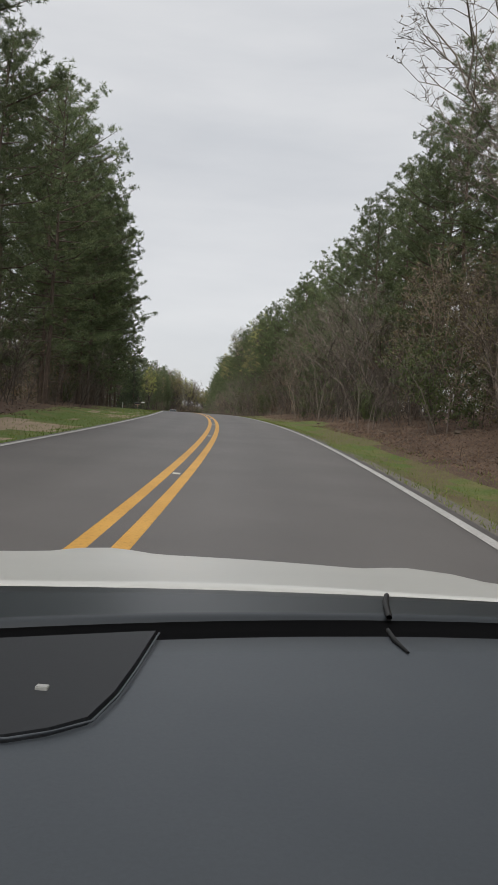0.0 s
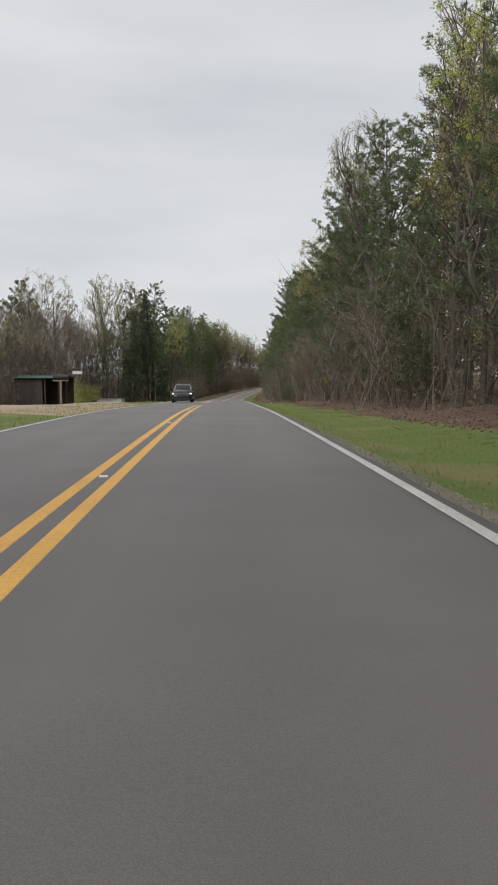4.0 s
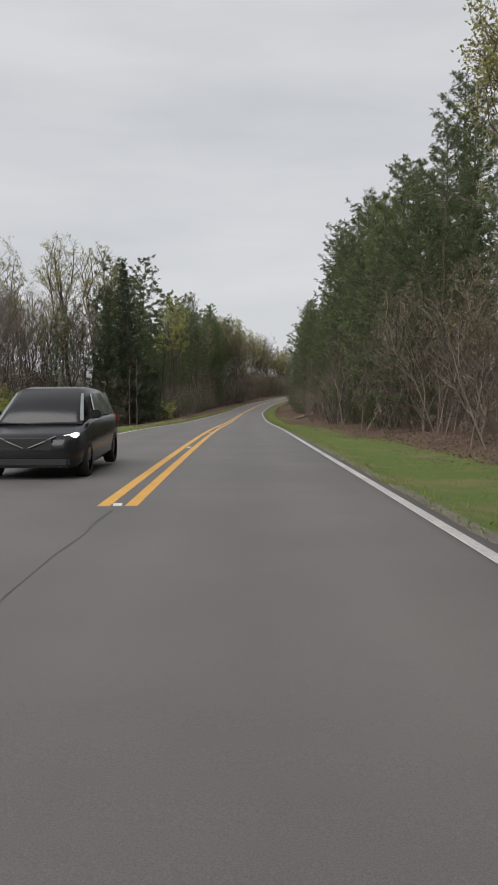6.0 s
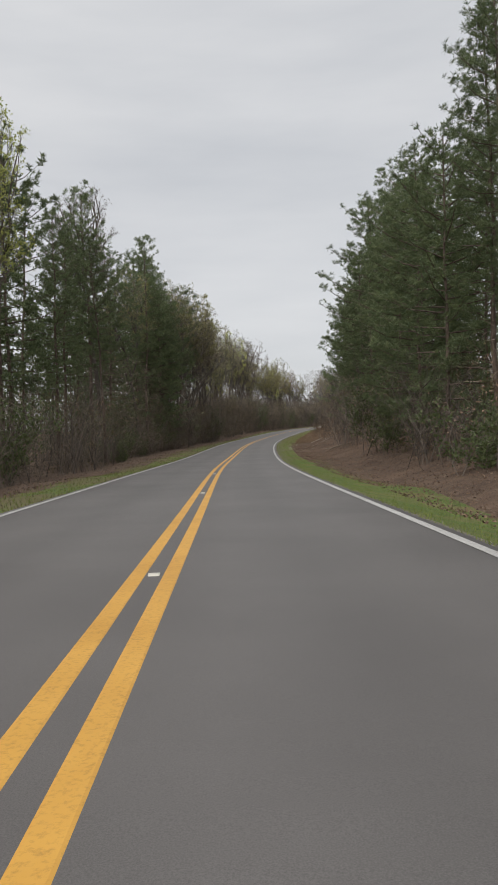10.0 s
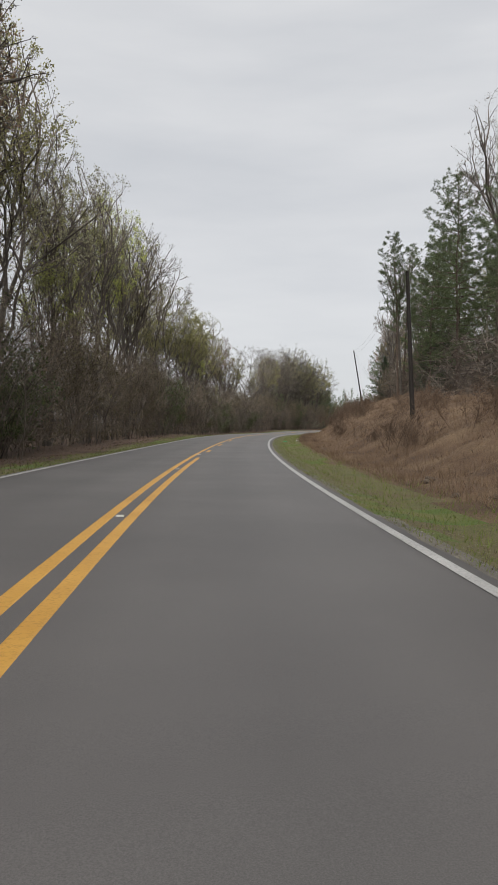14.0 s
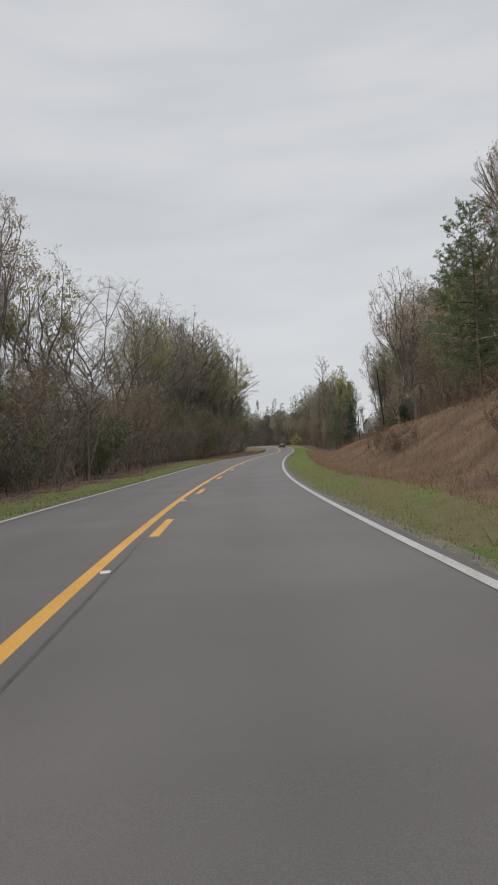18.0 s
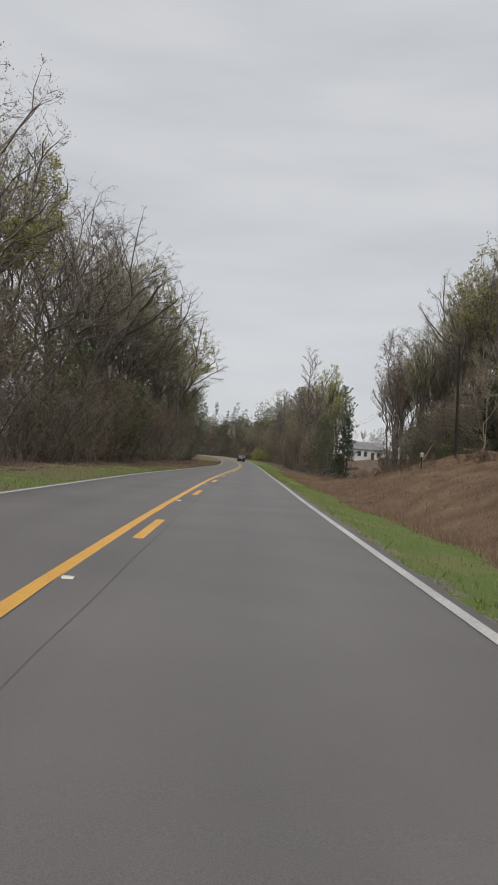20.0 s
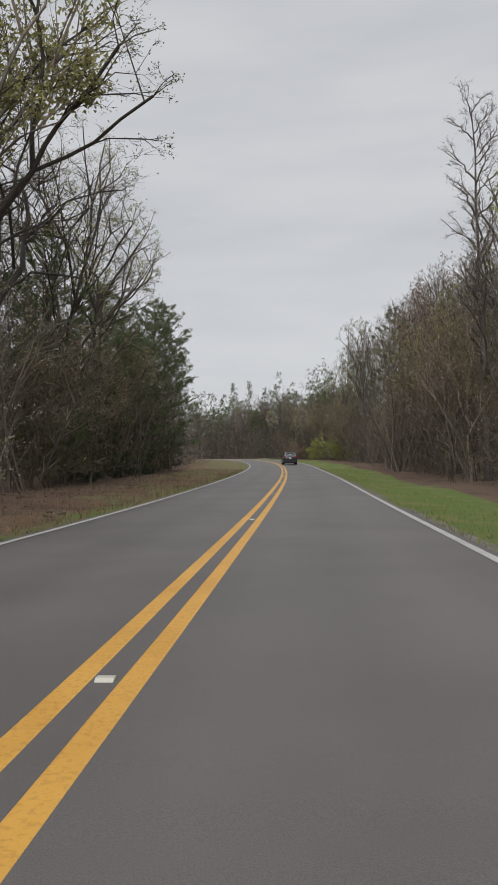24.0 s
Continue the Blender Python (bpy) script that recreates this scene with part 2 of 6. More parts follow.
def child(name, me, parent, label=""):
    ob = new(name, me)
    ob.parent = parent
    if label:
        tagged(ob, label)
    return ob


def part(name, bm, material, parent, label=""):
    me = bpy.data.meshes.new(name)
    bm.to_mesh(me)
    bm.free()
    me.materials.append(material)
    return child(name, me, parent, label)


def box_bm(bm, x0, x1, y0, y1, z0, z1, bev=0.0):
    r = bmesh.ops.create_cube(bm, size=1.0)
    bmesh.ops.scale(bm, vec=(x1 - x0, y1 - y0, z1 - z0), verts=r["verts"])
    bmesh.ops.translate(bm, vec=((x0 + x1) / 2, (y0 + y1) / 2, (z0 + z1) / 2), verts=r["verts"])
    if bev:
        bmesh.ops.bevel(bm, geom=list({e for v in r["verts"] for e in v.link_edges}), offset=bev, segments=2, affect="EDGES")
    return bm


# ---- the lie of the land ----
OFFS = (3.6, 5.0, 8.0, 12.0, 18.0, 28.0, 45.0)
RIGHT_BANK = [
    (-61, 0, -.12, .4, 1.2, 2.0, 2.5, 3), (0, 0, -.12, .5, 1.3, 2.2, 3, 3), (61, 0, -.15, .1, .9, 1.5, 2, 2),
    (123, 0, -.2, -.1, .3, .6, 1, 1), (205, 0, -.3, -.4, .2, .8, 1, 1), (266, 0, -.35, -.9, .1, 1, 1.5, 1.5),
    (307, 0, -.25, -.2, .8, 1.8, 2.5, 2.5), (358, 0, -.2, .1, 1.6, 3, 4, 4), (399, 0, -.2, .1, 2.1, 3.6, 4.5, 4.5),
    (430, 0, -.2, .1, 2.9, 5, 6, 6), (466, 0, -.2, .1, 3.5, 5.5, 6.5, 6.5), (502, 0, -.25, -.3, 2.2, 4, 5, 5),
    (532, 0, -.3, -.6, 1.0, 2.7, 3, 3), (559, 0, -.3, -.7, .8, 3, 3.5, 3), (589, 0, -.3, -.8, -.9, -.8, 0, 1),
    (614, 0, -.2, -.5, -.6, -.6, 0, 1), (655, 0, -.1, -.2, -.2, -.2, 0, .5), (690, 0, -.1, 0, 0, 0, 2.0, 3.9), (712, 0, -.1, 0, 0, 0, 2.4, 4.4), (740, 0, -.1, 0, 0, 0, 1.2, 3.9), (870, 0, -.1, 0, 0, 0, 0, 1)]
LEFT_BANK = [
    (-61, 0, -.05, .1, .3, .6, 1, 1), (0, 0, -.05, .1, .3, .6, 1, 1), (102, 0, -.03, 0, .1, .3, .5, .5),
    (154, 0, -.03, 0, 0, -.2, -.5, -.5), (205, 0, -.1, -.3, -.6, -1, -1.2, -1.2), (246, 0, -.1, -.4, -1, -1.7, -2, -2),
    (307, 0, -.1, -.3, -.6, -1, -1, -1), (409, 0, -.1, -.2, -.4, -.6, -1, -1), (512, 0, -.08, -.1, -.2, -.3, 0, 0),
    (614, 0, -.05, .1, .2, .3, .5, .5), (870, 0, -.05, .1, .2, .3, .5, .5)]
_tables = {side: np.array(rows, dtype=float) for side, rows in ((1, RIGHT_BANK), (-1, LEFT_BANK))}


def lumps(s, off):
    """Unevenness of the ground, roughest on the cut bank."""
    w = min(1.0, max(0.0, (abs(off) - 4.4) / 3.0))
    h = 0.16 * noise.noise((s * 0.23, off * 0.3, 1.7)) + 0.3 * noise.noise((s * 0.06, off * 0.09, 5.1))
    if off > 6.0 and 345 < s < 620:
        k = min(1.0, (off - 6.0) / 1.5, (s - 345) / 20, (620 - s) / 20)
        h += k * (0.30 * noise.noise((s * 0.42, off * 0.5, 9.0)) + 0.16 * noise.noise((s * 0.9, off * 1.0, 4.0)))
    return w * h


def rise(s, off):
    """The ground's height over the road."""
    if abs(off) < OFFS[0]:
        return -0.07
    t = _tables[1 if off > 0 else -1]
    col = [np.interp(s, t[:, 0], t[:, j + 1]) for j in range(len(OFFS))]
    h = float(np.interp(abs(off), OFFS, col))
    fall = min(1.0, max(0.0, (abs(off) - 45.0) / 58.0))     # runs out into the country beyond
    h = h * (1 - fall) - 5.5 * fall * fall
    return h - 0.03 + lumps(s, off)


def lie(s, off, dz=0.0):
    return at(s, off, rise(s, off) + dz)


def ground_kind(s, off):
    """0 grass, 1 leaf litter, 2 dead grass, 3 sandy dirt, 4 gravel edge, 5 weedy verge."""
    n = noise.noise((s * 0.15, off * 0.2, 3.0)) * 1.1 + noise.noise((s * 0.7, off * 0.9, 8.0)) * 0.5
    a = abs(off)
    if a < 4.0 + 0.15 * n:
        return 4
    if off > 0:
        edge = float(np.interp(s, [-60, 20, 38, 56, 80, 133, 205, 266, 307, 358, 460, 512, 558, 583, 655, 850], [5.6, 5.6, 6.2, 8.2, 7.8, 7.8, 8.0, 7.2, 5.6, 5.8, 6.6, 6.2, 6.6, 7.6, 8.0, 8.5]))
        if 560 + n < s < 572 and a < 6.0 - 0.15 * (s - 560):
            return 3
        if a < edge + 0.5 * n:
            if s < 85 + 15 * n:
                return 5 if n > 0.0 else 0
            return 5 if 300 + 12 * n < s < 500 + 20 * n and n > (0.12 if s < 355 else -0.22) else 0
        if 345 + 4 * n < s < 612:
            return 2
        return 1
    if 129 < s < 168 and a < 14 + 2 * n:
        return 3
    if -12 < s < 62 and 4.3 + 0.4 * n < a < 7.5 + n and n > 0.05:
        return 3
    edge = float(np.interp(s, [-60, 0, 61, 113, 169, 256, 307, 409, 491, 532, 573, 614, 655, 716, 850], [8.5, 8.5, 9, 14, 10, 7, 6.2, 6.2, 7.2, 9, 8, 6.0, 9, 12, 12]))
    if a < edge + 0.6 * n:
        if s > 570 and a > 4.7 + 0.3 * n:
            return 2 if n > 0.1 else 5
        return 5 if s > 200 and n > 0.0 else 0
    return 1


def build_ground():
    base = [3.5, 3.8, 4.1, 4.4, 4.8, 5.2, 5.6, 6.0, 6.4, 6.9, 7.4, 8, 8.7, 9.5, 10.5, 11.5, 12.5, 14, 16, 18, 21, 25, 30, 37, 45, 54, 66, 82, 105]
    offs = [-o for o in reversed(base)] + base
    ss = np.concatenate([np.arange(-60, 700, 1.2), np.arange(700, 850, 3.0)])
    verts, faces, kinds = [], [], []
    for s in ss:
        for o in offs:
            verts.append(lie(float(s), o))
    w = len(offs)
    for i in range(len(ss) - 1):
        for j in range(w - 1):
            faces.append((i * w + j, i * w + j + 1, (i + 1) * w + j + 1, (i + 1) * w + j))
            kinds.append(ground_kind(float(ss[i] + ss[i + 1]) / 2, (offs[j] + offs[j + 1]) / 2))
    tagged(new("ground", mesh_of("ground", verts, faces, [GRASS_SOIL, LITTER, STRAW, SAND, GRAVEL, OLIVE_SOIL], kinds, True)),
           "roadside earth with mown grass verges, brown leaf litter and dead grass banks", "ground", kind="structure")
    # the country beyond, down to the horizon
    verts, faces = [], []
    xs = [-3000, -1500, -800] + list(range(-500, 501, 40)) + [800, 1500, 3000]
    ys = [-3000, -1500, -700] + list(range(-400, 1301, 40)) + [1700, 2400, 4000]
    for y in ys:
        for x in xs:
            k = int(np.argmin((RX - x) ** 2 + (RY - y) ** 2))
            d = math.hypot(RX[k] - x, RY[k] - y)
            verts.append((x, y, RZ[k] - 3.0 - 1.5 * min(1.0, d / 300) + (2.4 * noise.noise((x * 0.01, y * 0.01, 2)) if d > 60 else 0)))
    w = len(xs)
    for i in range(len(ys) - 1):
        for j in range(w - 1):
            faces.append((i * w + j, i * w + j + 1, (i + 1) * w + j + 1, (i + 1) * w + j))
    tagged(new("ground_far", mesh_of("ground_far", verts, faces, [LITTER], None, True)), "brown forest floor reaching to the horizon", "ground", kind="structure")


def strip(s0, s1, o0, o1, dz, thick=0.0, step=1.0):
    n = max(2, int(round((s1 - s0) / step)) + 1)
    ss = np.linspace(s0, s1, n)
    verts, faces = [], []
    for s in ss:
        s = float(s)
        if thick:
            verts += [at(s, o0 - 0.02, dz - thick), at(s, o0, dz), at(s, o1, dz), at(s, o1 + 0.02, dz - thick)]
        else:
            verts += [at(s, o0, dz), at(s, o1, dz)]
    w = 4 if thick else 2
    for i in range(n - 1):
        for j in range(w - 1):
            faces.append((i * w + j, i * w + j + 1, (i + 1) * w + j + 1, (i + 1) * w + j))
    if thick:
        faces += [tuple(range(3, -1, -1)), tuple((n - 1) * w + j for j in range(w))]
    return verts, faces


def build_pavement():
    verts, faces, across = [], [], []
    ss = np.arange(-60.0, 845.0, 1.0)
    cols = [(-1, 4.06, -0.12), (-1, 4.00, -0.012)] + [(-1, 3.3 - 0.3 * k, -0.007 + 0.00064 * k) for k in range(11)] + [(1, 0.0, 0.0)] + [(1, 0.3 * k, -0.00064 * k) for k in range(1, 12)] + [(1, 3.70, -0.012), (1, 3.76, -0.12)]
    for s in ss:
        ragged = 0.05 * noise.noise((float(s) * 0.8, 0, 0))
        for j, (side, o, dz) in enumerate(cols):
            verts.append(at(float(s), side * (o + (ragged if o > 3.5 else 0)), dz))
            across.append((side * o + 4.1) / 8.0)
    w = len(cols)
    for i in range(len(ss) - 1):
        for j in range(w - 1):
            faces.append((i * w + j, i * w + j + 1, (i + 1) * w + j + 1, (i + 1) * w + j))
    me = mesh_of("road", verts, faces, [ASPHALT], None, True)
    me.attributes.new("across", "FLOAT", "POINT").data.foreach_set("value", np.array(across, dtype=np.float32))
    tagged(new("road", me), "two-lane grey asphalt country road, worn and slightly cracked", "road", kind="structure")

    def marking(name, s0, s1, o, width, material, label):
        v, f = strip(s0, s1, o - width / 2, o + width / 2, 0.004, 0.006)
        return tagged(new(name, mesh_of(name, v, f, [material])), label, "road marking", kind="structure")
    white = "solid white edge line painted on the asphalt"
    yellow = "solid yellow centre line painted on the asphalt"
    marking("edge_line", -60, 845, LANE, 0.096, WHITE_LINE, white)
    marking("edge_line", -60, 147.0, -LANE_L, 0.096, WHITE_LINE, white)
    marking("edge_line", 157.5, 845, -LANE_L, 0.096, WHITE_LINE, white)
    for s0, s1 in ((-60, 146.2), (158.8, 845)):
        marking("centre_line", s0, s1, -0.165, 0.125, YELLOW_LINE, yellow)
    for s0, s1 in ((-60, 146.2), (158.8, 381), (569.2, 845)):
        marking("centre_line", s0, s1, 0.165, 0.125, YELLOW_LINE, yellow)
    k = 0
    while DASH + 12.19 * k < 566:
        s0 = DASH + 12.19 * k
        if s0 > 386:
            tagged(marking("dashed_line", s0, s0 + 3.05, 0.165, 0.125, YELLOW_LINE, "short yellow passing dash painted on the asphalt"), group="yellow passing dashes")
        k += 1


DASH = 375.58
build_ground()
build_pavement()


# ---- plants ----
def tube(path, radii, sides=5):
    """A tapered tube along a path: vertices and faces."""
    path = [Vector(p) for p in path]
    verts, faces = [], []
    for i, p in enumerate(path):
        d = (path[min(i + 1, len(path) - 1)] - path[max(i - 1, 0)]).normalized()
        u = d.orthogonal().normalized()
        v = d.cross(u)
        for k in range(sides):
            a = 2 * math.pi * k / sides
            verts.append(p + radii[i] * (math.cos(a) * u + math.sin(a) * v))
    for i in range(len(path) - 1):
        for k in range(sides):
            a, b = i * sides + k, i * sides + (k + 1) % sides
            faces.append((a, b, b + sides, a + sides))
    return verts, faces


class Bits:
    """Collects tubes and blades into one mesh."""

    def __init__(self):
        self.v, self.f = [], []

    def add(self, vf):
        n = len(self.v)
        self.v += vf[0]
        self.f += [tuple(i + n for i in f) for f in vf[1]]

    def blade(self, p, d, length, width, rng):
        u = d.cross(Vector((rng.uniform(-1, 1), rng.uniform(-1, 1), rng.uniform(-1, 1))))
        u = u.normalized() * width / 2
        n = len(self.v)
        self.v += [p - u, p + u, p + d * length]
        self.f.append((n, n + 1, n + 2))

    def leaf(self, p, d, length, width, rng):
        u = d.cross(Vector((rng.uniform(-1, 1), rng.uniform(-1, 1), rng.uniform(-1, 1)))).normalized() * width / 2
        n = len(self.v)
        self.v += [p, p + d * length * 0.5 + u, p + d * length, p + d * length * 0.5 - u]
        self.f.append((n, n + 1, n + 2, n + 3))

    def tuft(self, p, d, count, length, width, rng, spread=0.9):
        """A clump of needles that fan out from one shoot."""
        c = len(self.v)
        self.v.append(p)
        for k in range(count):
            q = (d * 0.55 + spread * Vector((rng.gauss(0, 0.75), rng.gauss(0, 0.75), rng.gauss(0, 0.65)))).normalized()
            e = q * length * rng.uniform(0.7, 1.2)
            u = q.cross(Vector((rng.uniform(-1, 1), rng.uniform(-1, 1), rng.uniform(-1, 1)))).normalized() * width * 0.5
            n = len(self.v)
            self.v += [p + e * 0.4 - u, p + e * 1.08, p + e * 0.4 + u]
            self.f.append((c, n, n + 1, n + 2))

    def mesh(self, name, materials, smooth=False):
        return mesh_of(name, self.v, self.f, materials, None, smooth)


def unit(rng, up=0.0, flat=1.0):
    a = rng.uniform(0, 2 * math.pi)
    return Vector((math.cos(a) * flat, math.sin(a) * flat, up)).normalized()


def thing(name, label, category, pieces, group="", **k):
    """An Empty at the base with one mesh a part."""
    root = new(name)
    root.empty_display_size = 0.3
    tagged(root, label, category, group, **k)
    for n, me in pieces:
        child(n, me, root)
    return root


def stem(rng, height, r0, r1, sway=0.02, n=9, sides=7, flare=1.35):
    pts, rad = [], []
    ax, ay = rng.uniform(-1, 1) * sway * height, rng.uniform(-1, 1) * sway * height
    for i in range(n):
        t = i / (n - 1)
        w = math.sin(t * 2.6) * 0.5
        pts.append(Vector((ax * t * t + 0.012 * height * w * rng.uniform(-1, 1), ay * t * t + 0.012 * height * w * rng.uniform(-1, 1), height * t - (0.3 if i == 0 else 0))))
        rad.append((r0 + (r1 - r0) * t ** 0.85) * (flare if i == 0 else 1))
    return pts, rad, sides


def along(pts, t):
    x = t * (len(pts) - 1)
    i = min(int(x), len(pts) - 2)
    return pts[i].lerp(pts[i + 1], x - i)


def pine_meshes(seed, height=23.0, clear=0.45, reach=3.4, limbs=60, dense=1.0, droop=0.0, blade=0.23, width=0.027, material=None):
    """A pine with a domed crown: whorls of limbs, side shoots and bottle-brush tufts of needles."""
    rng = random.Random(seed)
    trunk, crown = Bits(), Bits()
    needles, inner = (16, (11, 0.27, 0.040)) if blade < 0.3 else (12, (7, 0.36, 0.075))
    pts, rad, sides = stem(rng, height * 0.97, 0.0080 * height, 0.03, 0.02)
    trunk.add(tube(pts, rad, sides))
    for i in range(int(12 * clear / 0.45)):          # dead snags under the crown
        t = rng.uniform(0.12, clear)
        p = along(pts, t)
        d = unit(rng, rng.uniform(-0.3, 0.3))
        n = rng.uniform(0.6, 2.6)
        trunk.add(tube([p, p + d * n * 0.5, p + d * n + Vector((0, 0, -0.1))], [0.03, 0.02, 0.006], 3))
    a0 = rng.uniform(0, 6.28)
    for i in range(limbs):
        u = ((i + rng.random()) / limbs) ** 0.92
        p = along(pts, clear + (1 - clear) * u)
        dome = math.sqrt(max(0.0, 1 - ((u - 0.28) / 0.74) ** 2)) if u > 0.28 else 0.68 + 1.14 * u
        length = reach * max(0.16, dome) * rng.uniform(0.62, 1.14)
        a0 += 2.4 + rng.gauss(0, 0.35)
        d = Vector((math.cos(a0), math.sin(a0), 0.02 + 0.75 * u - droop)).normalized()
        side = d.cross(Vector((0, 0, 1))).normalized()
        mid = p + d * length * 0.55 + Vector((0, 0, -0.05 * length))
        end = p + d * length + Vector((0, 0, 0.08 * length - droop * 0.25 * length))
        r = 0.015 + 0.011 * length
        trunk.add(tube([p, mid, end], [r, r * 0.6, 0.01], 3))
        for j in range(max(3, int((2.0 + 2.1 * length) * dense))):      # side shoots, each with its tufts
            a = 0.16 + 0.84 * rng.random() ** 0.8
            b = p.lerp(mid, a / 0.55) if a < 0.55 else mid.lerp(end, (a - 0.55) / 0.45)
            e = (0.7 * d + side * rng.uniform(-1.2, 1.2) + Vector((0, 0, rng.uniform(-0.15, 0.55)))).normalized()
            n = rng.uniform(0.4, 1.0) * (0.30 + 0.36 * length * (1.25 - a))
            q = b + e * n
            crown.blade(b, e, n, 0.03, rng)
            for k in range(3 if n < 0.5 else (5 if n < 0.9 else 6)):
                f = b.lerp(q, rng.uniform(0.25, 1.08)) + Vector((rng.gauss(0, 0.11), rng.gauss(0, 0.11), rng.gauss(0.06, 0.10)))
                crown.tuft(f, (e * 0.4 + Vector((0, 0, 0.8))).normalized(), needles, blade * rng.uniform(0.75, 1.25), width, rng, 0.85)
        crown.tuft(end, (d + Vector((0, 0, 0.6))).normalized(), needles, blade * 1.2, width, rng, 0.7)
        for _ in range(int(5 * dense * min(1.0, 0.4 + 0.3 * length))):      # inner foliage near the stem
            b = p.lerp(mid, rng.uniform(0.1, 1.1)) + Vector((rng.gauss(0, 0.22), rng.gauss(0, 0.22), rng.gauss(0.05, 0.2)))
            crown.tuft(b, (d + Vector((0, 0, 0.4))).normalized(), *inner, rng, 1.0)
    for k in range(4):
        crown.tuft(pts[-1] + Vector((rng.gauss(0, 0.12), rng.gauss(0, 0.12), 0.15 * k)), Vector((0, 0, 1)), 10, blade * 1.2, width, rng, 0.6)
    return [("trunk", trunk.mesh("pine_trunk", [PINE_BARK], True)), ("crown", crown.mesh("pine_crown", [material or PINE_GREEN]))]


def cedar_meshes(seed, height=9.0, reach=2.2, material=None, limbs=64, size=1.0, taper=0.75):
    rng = random.Random(seed)
    trunk, crown = Bits(), Bits()
    pts, rad, sides = stem(rng, height, 0.011 * height, 0.02, 0.02)
    trunk.add(tube(pts, rad, sides))
    for i in range(limbs):
        t = 0.04 + 0.96 * ((i + rng.random()) / limbs) ** 1.1
        p = along(pts, min(t, 0.999))
        length = reach * (1.04 - t) ** taper * rng.uniform(0.6, 1.15)
        d = unit(rng, 0.1 + 0.5 * t)
        end = p + d * length
        trunk.add(tube([p, end], [0.02 + 0.008 * length, 0.006], 3))
        for j in range(int(3 + 3.6 * length / size)):
            a = rng.uniform(0.25, 1.0)
            b = p.lerp(end, a) + Vector((rng.gauss(0, 0.16), rng.gauss(0, 0.16), rng.gauss(0, 0.2))) * size
            crown.tuft(b, (d + Vector((0, 0, 0.2))).normalized(), 12, 0.33 * size, 0.064 * size, rng, 1.0)
    crown.tuft(pts[-1], Vector((0, 0, 1)), 12, 0.5 * size, 0.08 * size, rng, 0.4)
    return [("trunk", trunk.mesh("cedar_trunk", [PINE_BARK], True)), ("crown", crown.mesh("cedar_crown", [material or CEDAR_GREEN]))]


